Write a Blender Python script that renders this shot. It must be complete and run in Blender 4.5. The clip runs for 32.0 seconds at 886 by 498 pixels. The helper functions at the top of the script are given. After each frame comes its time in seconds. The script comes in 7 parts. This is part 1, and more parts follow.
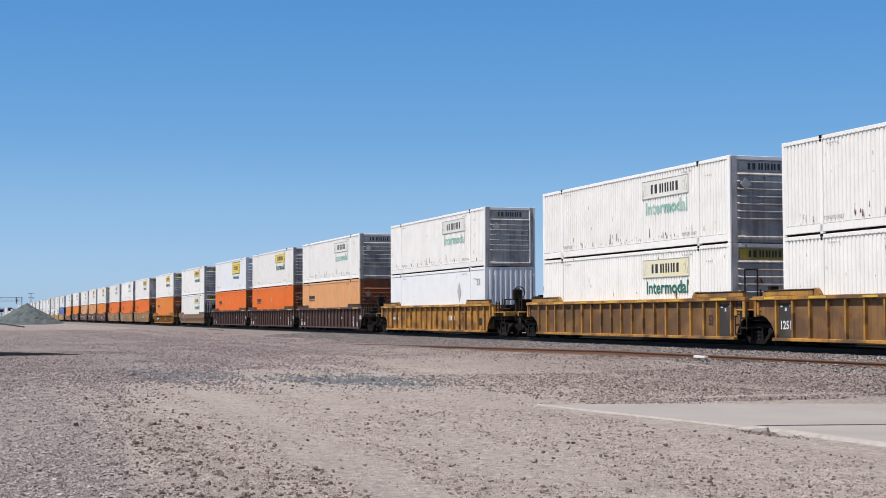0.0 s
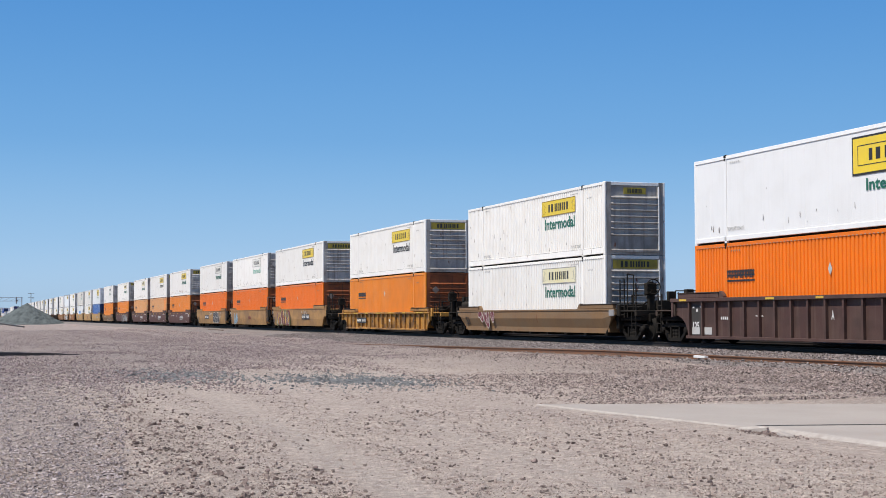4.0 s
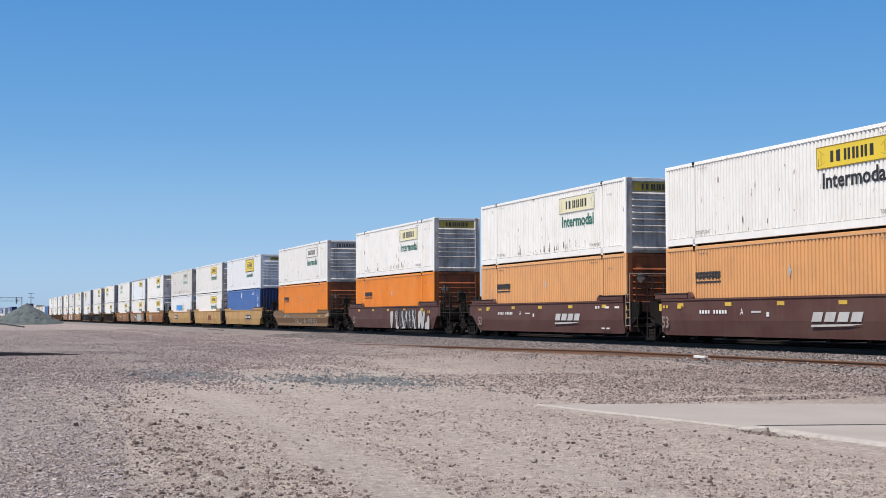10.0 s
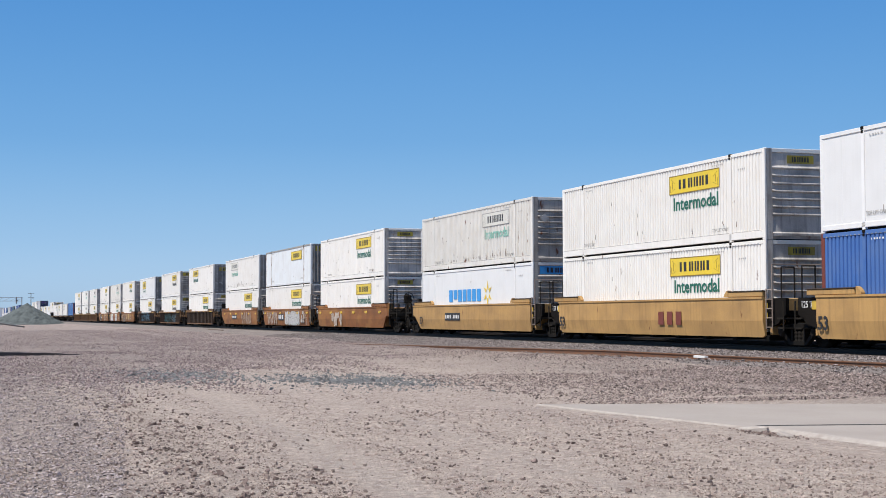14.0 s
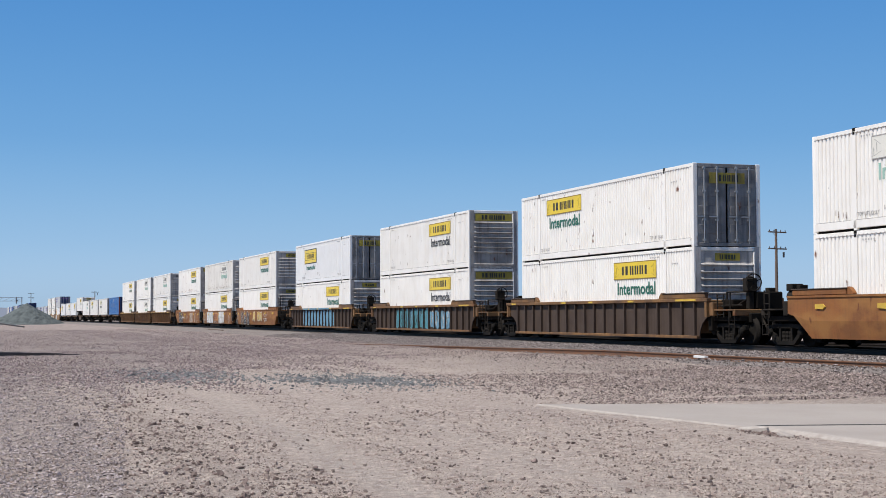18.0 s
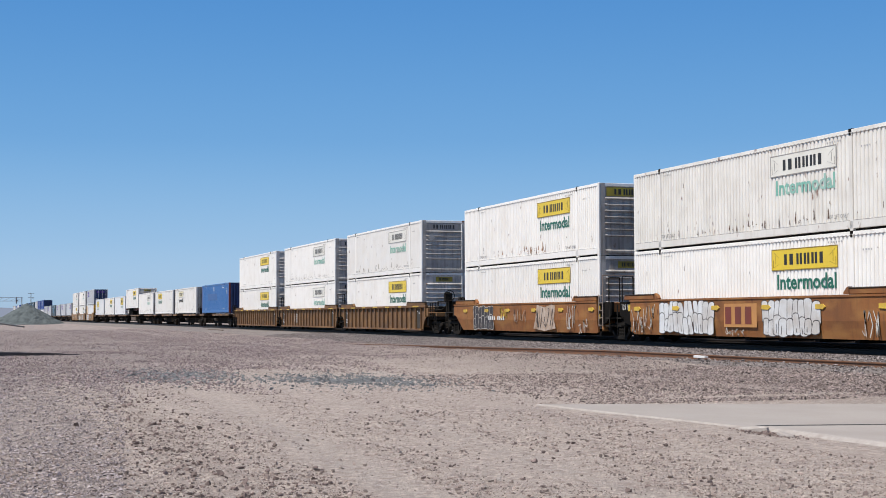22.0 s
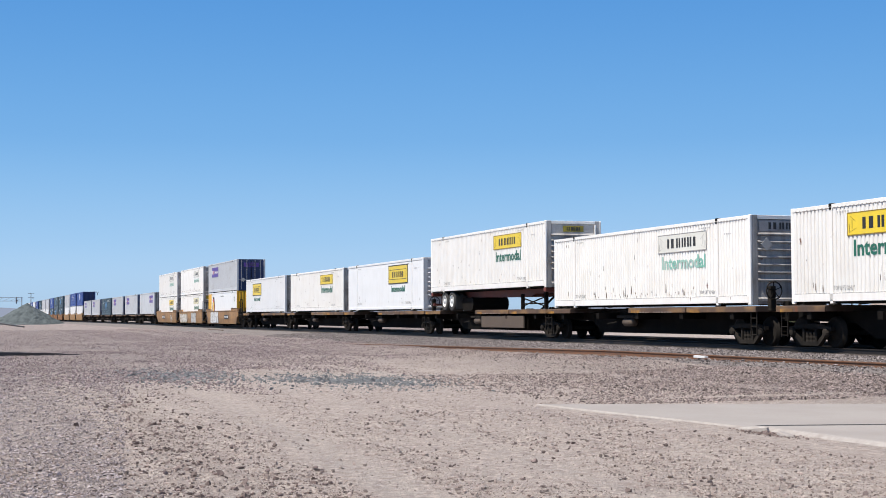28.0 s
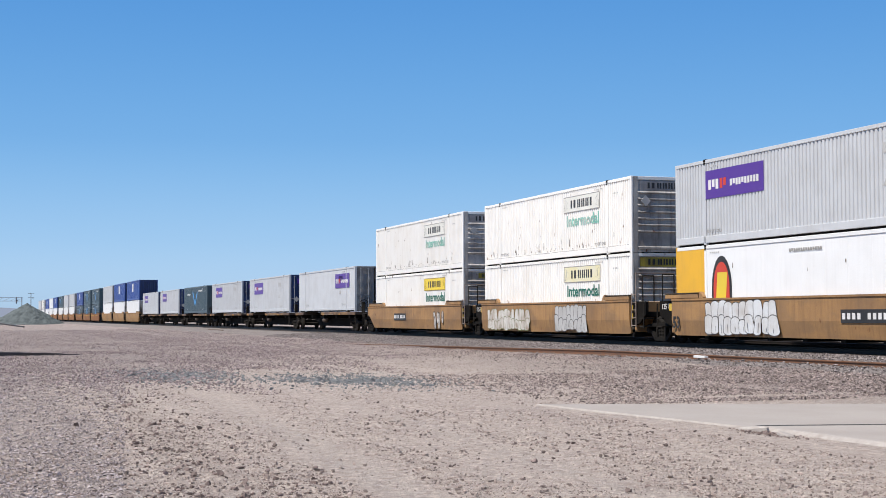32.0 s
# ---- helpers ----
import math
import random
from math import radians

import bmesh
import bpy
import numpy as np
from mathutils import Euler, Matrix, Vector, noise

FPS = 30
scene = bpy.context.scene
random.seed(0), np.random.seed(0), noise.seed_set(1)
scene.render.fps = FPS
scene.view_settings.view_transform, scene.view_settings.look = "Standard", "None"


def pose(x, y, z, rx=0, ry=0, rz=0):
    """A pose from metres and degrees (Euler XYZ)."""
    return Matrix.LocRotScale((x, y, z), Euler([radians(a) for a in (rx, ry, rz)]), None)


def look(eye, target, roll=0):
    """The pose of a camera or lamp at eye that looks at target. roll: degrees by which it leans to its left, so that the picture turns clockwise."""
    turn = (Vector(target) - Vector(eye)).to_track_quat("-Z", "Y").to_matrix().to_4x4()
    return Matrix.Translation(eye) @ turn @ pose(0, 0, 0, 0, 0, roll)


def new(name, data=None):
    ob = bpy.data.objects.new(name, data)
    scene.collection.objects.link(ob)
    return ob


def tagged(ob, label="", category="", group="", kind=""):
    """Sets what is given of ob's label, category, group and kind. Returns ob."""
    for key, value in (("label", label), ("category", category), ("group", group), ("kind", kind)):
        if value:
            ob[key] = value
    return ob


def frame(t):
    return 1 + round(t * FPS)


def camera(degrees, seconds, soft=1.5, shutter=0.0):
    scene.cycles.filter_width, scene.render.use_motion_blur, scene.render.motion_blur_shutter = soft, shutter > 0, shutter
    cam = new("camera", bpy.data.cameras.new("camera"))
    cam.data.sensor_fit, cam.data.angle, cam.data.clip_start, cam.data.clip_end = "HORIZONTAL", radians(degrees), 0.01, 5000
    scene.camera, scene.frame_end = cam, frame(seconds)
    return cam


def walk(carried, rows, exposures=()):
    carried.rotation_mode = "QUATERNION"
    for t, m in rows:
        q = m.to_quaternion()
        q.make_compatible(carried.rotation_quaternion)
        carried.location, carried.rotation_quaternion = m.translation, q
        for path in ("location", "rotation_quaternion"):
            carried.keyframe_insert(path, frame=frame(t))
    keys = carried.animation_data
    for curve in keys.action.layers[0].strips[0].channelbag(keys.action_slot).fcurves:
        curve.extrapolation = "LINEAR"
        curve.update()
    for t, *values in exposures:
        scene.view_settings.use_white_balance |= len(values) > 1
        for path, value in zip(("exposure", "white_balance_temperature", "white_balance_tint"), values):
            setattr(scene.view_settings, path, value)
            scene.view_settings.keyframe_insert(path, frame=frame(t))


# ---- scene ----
# ---- camera: stands still on a tripod beside the line ----
EYE = Vector((0.0, 0.0, 1.5))
PAN, TILT, ROLL = radians(18.371), radians(2.631), -0.206
cam = camera(34.035, 32.0, soft=0.9)
TARGET = EYE + 100 * Vector((-math.cos(PAN) * math.cos(TILT), math.sin(PAN) * math.cos(TILT), math.sin(TILT)))
walk(cam, [(0.0, look(EYE, TARGET, ROLL)), (32.0, look(EYE, TARGET, ROLL))],
     exposures=[(0.0, 0.14), (4.0, 0.18), (8.0, 0.165), (12.0, 0.19), (16.0, 0.15), (19.0, 0.09), (22.0, 0.115), (25.0, 0.10), (28.0, 0.30), (32.0, 0.285)])

# ---- light: clear desert sky, high sun square to the side of the train ----
SUN = Vector((0.07, -0.50, 0.863)).normalized()
world = bpy.data.worlds.new("sky")
scene.world = world
world.use_nodes = True
sky = world.node_tree.nodes.new("ShaderNodeTexSky")
sky.sky_type, sky.sun_disc = "NISHITA", False
sky.sun_elevation = math.asin(SUN.z)
sky.sun_rotation = math.atan2(SUN.x, SUN.y)
sky.air_density, sky.dust_density, sky.ozone_density = 1.0, 0.05, 4.0
background = world.node_tree.nodes["Background"]
background.inputs["Strength"].default_value = 0.075
net = world.node_tree
tint = net.nodes.new("ShaderNodeMix")
tint.data_type, tint.blend_type = "RGBA", "MULTIPLY"
tint.inputs["Factor"].default_value = 1.0
tint.inputs["B"].default_value = (0.82, 0.97, 1.12, 1.0)
net.links.new(sky.outputs[0], tint.inputs["A"])
# pale horizon that deepens quickly to clear blue, the same all round
spot = net.nodes.new("ShaderNodeTexCoord")
split = net.nodes.new("ShaderNodeSeparateXYZ")
net.links.new(spot.outputs["Generated"], split.inputs[0])
haze = net.nodes.new("ShaderNodeValToRGB")
haze.color_ramp.interpolation = "B_SPLINE"
for place, shade in ((0.0, (0.43, 0.58, 0.75)), (0.05, (0.31, 0.51, 0.74)), (0.12, (0.15, 0.375, 0.69)), (0.25, (0.058, 0.225, 0.57))):
    stop = haze.color_ramp.elements.new(place)
    stop.color = (*shade, 1.0)
haze.color_ramp.elements.remove(haze.color_ramp.elements[-1])
net.links.new(split.outputs["Z"], haze.inputs["Fac"])
lift_sky = net.nodes.new("ShaderNodeVectorMath")
lift_sky.operation = "SCALE"
lift_sky.inputs["Scale"].default_value = 12.9
net.links.new(haze.outputs["Color"], lift_sky.inputs[0])
low = net.nodes.new("ShaderNodeMapRange")
low.interpolation_type = "SMOOTHSTEP"
low.inputs["From Min"].default_value, low.inputs["From Max"].default_value = 0.20, 0.55
net.links.new(split.outputs["Z"], low.inputs["Value"])
blend = net.nodes.new("ShaderNodeMix")
blend.data_type = "RGBA"
net.links.new(low.outputs[0], blend.inputs["Factor"])
net.links.new(lift_sky.outputs[0], blend.inputs["A"])
net.links.new(tint.outputs["Result"], blend.inputs["B"])
net.links.new(blend.outputs["Result"], background.inputs["Color"])
sun = new("sun", bpy.data.lights.new("sun", "SUN"))
sun.data.energy, sun.data.angle, sun.data.color = 5.0, radians(0.55), (1.0, 0.945, 0.87)
sun.matrix_world = look(SUN * 100, (0, 0, 0))

# ---- plan, in metres ----
TRACK_Y = 25.21      # centre line of the loaded track
RAIL_Z = 0.50        # top of its rails
BOX_L, BOX_W, BOX_H = 16.15, 2.63, 2.90
SPEED, GAIN = 25.192, 0.01308


def train_shift(t):
    return SPEED * t + GAIN * (t - 16.0) ** 2


# ---- materials ----
def material(name, color, rough=0.6, metal=0.0, dirt=(0.16, 0.12, 0.09), amount=0.35, streak=0.0, rust=0.0,
             scale=1.2, bump=0.15, vary=0.06, grain=40.0, shine=0.5, patch=0.0, worn=(0.09, 0.055, 0.035)):
    """Paint, steel or earth: base colour, blotches of dirt, vertical streaks, rust flecks, fine bump."""
    mat = bpy.data.materials.new(name)
    mat.use_nodes = True
    tree = mat.node_tree
    nodes, links = tree.nodes, tree.links
    out = nodes["Principled BSDF"]
    out.inputs["Metallic"].default_value = metal
    out.inputs["Specular IOR Level"].default_value = shine
    coord = nodes.new("ShaderNodeTexCoord")
    info = nodes.new("ShaderNodeObjectInfo")
    move = nodes.new("ShaderNodeVectorMath")
    move.operation = "MULTIPLY_ADD"
    move.inputs[1].default_value = (1, 1, 1)
    far = nodes.new("ShaderNodeVectorMath")
    far.operation = "SCALE"
    far.inputs[0].default_value = (37.0, 19.0, 23.0)
    links.new(info.outputs["Random"], far.inputs["Scale"])
    links.new(coord.outputs["Object"], move.inputs[0])
    links.new(far.outputs[0], move.inputs[2])

    def grain_at(size, detail=4.0, stretch=None):
        tex = nodes.new("ShaderNodeTexNoise")
        tex.inputs["Scale"].default_value = size
        tex.inputs["Detail"].default_value = detail
        if stretch:
            squash = nodes.new("ShaderNodeVectorMath")
            squash.operation = "MULTIPLY"
            squash.inputs[1].default_value = stretch
            links.new(move.outputs[0], squash.inputs[0])
            links.new(squash.outputs[0], tex.inputs["Vector"])
        else:
            links.new(move.outputs[0], tex.inputs["Vector"])
        return tex.outputs["Fac"]

    def ramp(value, low, high, top=1.0):
        m = nodes.new("ShaderNodeMapRange")
        m.inputs["From Min"].default_value, m.inputs["From Max"].default_value = low, high
        m.inputs["To Max"].default_value = top
        links.new(value, m.inputs["Value"])
        return m.outputs[0]

    def mix(fac, a, b):
        m = nodes.new("ShaderNodeMix")
        m.data_type = "RGBA"
        links.new(fac, m.inputs["Factor"])
        for socket, value in ((m.inputs["A"], a), (m.inputs["B"], b)):
            if isinstance(value, tuple):
                socket.default_value = (*value, 1.0)
            else:
                links.new(value, socket)
        return m.outputs["Result"]

    hue = nodes.new("ShaderNodeHueSaturation")
    hue.inputs["Color"].default_value = (*color, 1.0)
    links.new(ramp(info.outputs["Random"], 0.0, 1.0, 2 * vary), hue.inputs["Value"])
    lift = nodes.new("ShaderNodeMath")
    lift.operation = "ADD"
    lift.inputs[1].default_value = 1.0 - vary
    links.new(ramp(info.outputs["Random"], 0.0, 1.0, 2 * vary), lift.inputs[0])
    links.new(lift.outputs[0], hue.inputs["Value"])
    shade = mix(ramp(grain_at(scale, 6.0), 0.42, 0.78, amount), hue.outputs[0], dirt)
    shade = mix(ramp(grain_at(grain, 3.0), 0.45, 0.8, amount * 0.5), shade, dirt)
    if streak:
        shade = mix(ramp(grain_at(1.0, 5.0, (7.0, 7.0, 0.45)), 0.5, 0.78, streak), shade, dirt)
    if patch:
        shade = mix(ramp(grain_at(1.0, 7.0, (0.7, 0.7, 1.5)), 0.47, 0.60, patch), shade, worn)
    if rust:
        shade = mix(ramp(grain_at(1.0, 6.0, (3.5, 3.5, 1.6)), 0.70 - 0.1 * rust, 0.76 - 0.1 * rust), shade, (0.16, 0.06, 0.025))
    links.new(shade, out.inputs["Base Color"])
    fine = grain_at(grain * 0.7, 4.0)
    gloss = nodes.new("ShaderNodeMapRange")
    gloss.inputs["To Min"].default_value, gloss.inputs["To Max"].default_value = max(rough - 0.12, 0.05), min(rough + 0.12, 1.0)
    links.new(fine, gloss.inputs["Value"])
    links.new(gloss.outputs[0], out.inputs["Roughness"])
    if bump:
        relief = nodes.new("ShaderNodeBump")
        relief.inputs["Strength"].default_value, relief.inputs["Distance"].default_value = bump, 0.02
        links.new(grain_at(grain * 0.5, 5.0), relief.inputs["Height"])
        links.new(relief.outputs[0], out.inputs["Normal"])
    return mat


def earth(name, colors, stone=14.0, big=0.12, bump=0.6, fleck=0.25, spread=None):
    """Dusty ground: colours by large noise, small stones by cells, deep bump. World size."""
    mat = bpy.data.materials.new(name)
    mat.use_nodes = True
    nodes, links = mat.node_tree.nodes, mat.node_tree.links
    out = nodes["Principled BSDF"]
    out.inputs["Roughness"].default_value = 0.95
    out.inputs["Specular IOR Level"].default_value = 0.15
    coord = nodes.new("ShaderNodeTexCoord")

    def tex(kind, size, detail=5.0):
        n = nodes.new(kind)
        n.inputs["Scale"].default_value = size
        if "Detail" in n.inputs:
            n.inputs["Detail"].default_value = detail
        links.new(coord.outputs["Object"], n.inputs["Vector"])
        return n

    def ramp(value, low, high, top=1.0):
        m = nodes.new("ShaderNodeMapRange")
        m.inputs["From Min"].default_value, m.inputs["From Max"].default_value = low, high
        m.inputs["To Max"].default_value = top
        links.new(value, m.inputs["Value"])
        return m.outputs[0]

    def mix(fac, a, b, kind="MIX"):
        m = nodes.new("ShaderNodeMix")
        m.data_type, m.blend_type = "RGBA", kind
        links.new(fac, m.inputs["Factor"])
        for socket, value in ((m.inputs["A"], a), (m.inputs["B"], b)):
            if isinstance(value, tuple):
                socket.default_value = (*value, 1.0)
            else:
                links.new(value, socket)
        return m.outputs["Result"]

    a, b, c = colors
    shade = mix(ramp(tex("ShaderNodeTexNoise", big, 6.0).outputs["Fac"], 0.38, 0.62), a, b)
    shade = mix(ramp(tex("ShaderNodeTexNoise", big * 9, 5.0).outputs["Fac"], 0.45, 0.7, 0.7), shade, c)
    turn = nodes.new("ShaderNodeMapping")
    turn.inputs["Rotation"].default_value = (0, 0, 0.08)
    turn.inputs["Scale"].default_value = (0.03, 0.55, 1.0)
    links.new(coord.outputs["Object"], turn.inputs["Vector"])
    trail = tex("ShaderNodeTexNoise", 1.0, 4.0)
    links.new(turn.outputs[0], trail.inputs["Vector"])
    shade = mix(ramp(trail.outputs["Fac"], 0.52, 0.68, 0.55), shade, tuple(min(1.0, 1.16 * q) for q in b))
    if spread:
        # older pinkish gravel lies over the part of the yard farther up the line
        where = nodes.new("ShaderNodeSeparateXYZ")
        links.new(coord.outputs["Object"], where.inputs[0])
        def total(value, factor, plus):
            q = nodes.new("ShaderNodeMath")
            q.operation, q.inputs[1].default_value = "MULTIPLY_ADD", factor
            links.new(value, q.inputs[0])
            links.new(plus, q.inputs[2])
            return q.outputs[0]
        loose = tex("ShaderNodeTexNoise", 0.16, 6.0).outputs["Fac"]
        along = total(loose, 22.0, total(where.outputs["Y"], 1.5, where.outputs["X"]))
        shade = mix(ramp(along, -11.0, -30.0, 0.92), shade, spread)
        # reddish gravel trodden out from the ballast beside the spare rail
        beside = total(loose, 5.0, where.outputs["Y"])
        both = nodes.new("ShaderNodeMath")
        both.operation = "MULTIPLY"
        links.new(ramp(beside, 14.6, 19.0, 0.9), both.inputs[0])
        links.new(ramp(where.outputs["X"], -70.0, -28.0), both.inputs[1])
        shade = mix(both.outputs[0], shade, (0.185, 0.142, 0.132))
        # lines worn into the yard: (y at x = -16, slope, half width, strength, colour)
        for y0, slope, half, top, tone in ((3.85, -0.056, 0.30, 0.75, (0.72, 0.615, 0.535)), (5.75, -0.056, 0.24, 0.45, (0.72, 0.615, 0.535)), (2.30, -0.030, 0.5, 0.3, (0.36, 0.29, 0.255))):
            off = nodes.new("ShaderNodeMath")
            off.operation, off.inputs[1].default_value = "ADD", -y0 + slope * -16.0 - 0.17
            links.new(total(loose, 0.35, total(where.outputs["X"], -slope, where.outputs["Y"])), off.inputs[0])
            gap = nodes.new("ShaderNodeMath")
            gap.operation = "ABSOLUTE"
            links.new(off.outputs[0], gap.inputs[0])
            line = nodes.new("ShaderNodeMath")
            line.operation = "MULTIPLY"
            links.new(ramp(gap.outputs[0], half, half * 0.35, top), line.inputs[0])
            links.new(ramp(where.outputs["X"], -33.0, -19.0), line.inputs[1])
            shade = mix(line.outputs[0], shade, tone)
        # bluish-purple crushed stone spread over the near corner of the yard
        edge = total(loose, 1.3, where.outputs["Y"])
        shade = mix(ramp(edge, 2.55, 2.15, 0.62), shade, (0.31, 0.262, 0.268))
    cells = tex("ShaderNodeTexVoronoi", stone)
    grey = nodes.new("ShaderNodeRGBToBW")
    links.new(cells.outputs["Color"], grey.inputs[0])
    shade = mix(ramp(grey.outputs[0], 0.55, 0.95, fleck * 2.5), shade, (0.64, 0.57, 0.52), "MIX")
    shade = mix(ramp(grey.outputs[0], 0.42, 0.10, 0.72), shade, (0.125, 0.097, 0.085), "MIX")
    shade = mix(ramp(cells.outputs["Distance"], 0.45, 0.85, 0.4), shade, (0.09, 0.07, 0.06), "MIX")
    fine = tex("ShaderNodeTexNoise", stone * 4, 3.0)
    shade = mix(ramp(fine.outputs["Fac"], 0.5, 0.75, 0.38), shade, (0.17, 0.135, 0.12), "MIX")
    mottle = tex("ShaderNodeTexVoronoi", stone * 0.36)
    dull = nodes.new("ShaderNodeRGBToBW")
    links.new(mottle.outputs["Color"], dull.inputs[0])
    shade = mix(ramp(dull.outputs[0], 0.44, 0.2, 0.22), shade, (0.20, 0.155, 0.14), "MIX")
    for size, low, high, top, tone in ((7.0, 0.52, 0.62, 0.42, (0.25, 0.195, 0.17)), (11.0, 0.47, 0.38, 0.35, (0.78, 0.665, 0.57)), (1.7, 0.52, 0.66, 0.30, (0.33, 0.265, 0.235))):
        if spread:
            shade = mix(ramp(tex("ShaderNodeTexNoise", size, 7.0).outputs["Fac"], low, high, top), shade, tone)
    links.new(shade, out.inputs["Base Color"])
    height = mix(ramp(tex("ShaderNodeTexNoise", stone * 1.7, 6.0).outputs["Fac"], 0.2, 0.8), cells.outputs["Distance"], (0.0, 0.0, 0.0))
    relief = nodes.new("ShaderNodeBump")
    relief.invert = True
    relief.inputs["Strength"].default_value, relief.inputs["Distance"].default_value = bump, 0.03
    links.new(height, relief.inputs["Height"])
    links.new(relief.outputs[0], out.inputs["Normal"])
    return mat


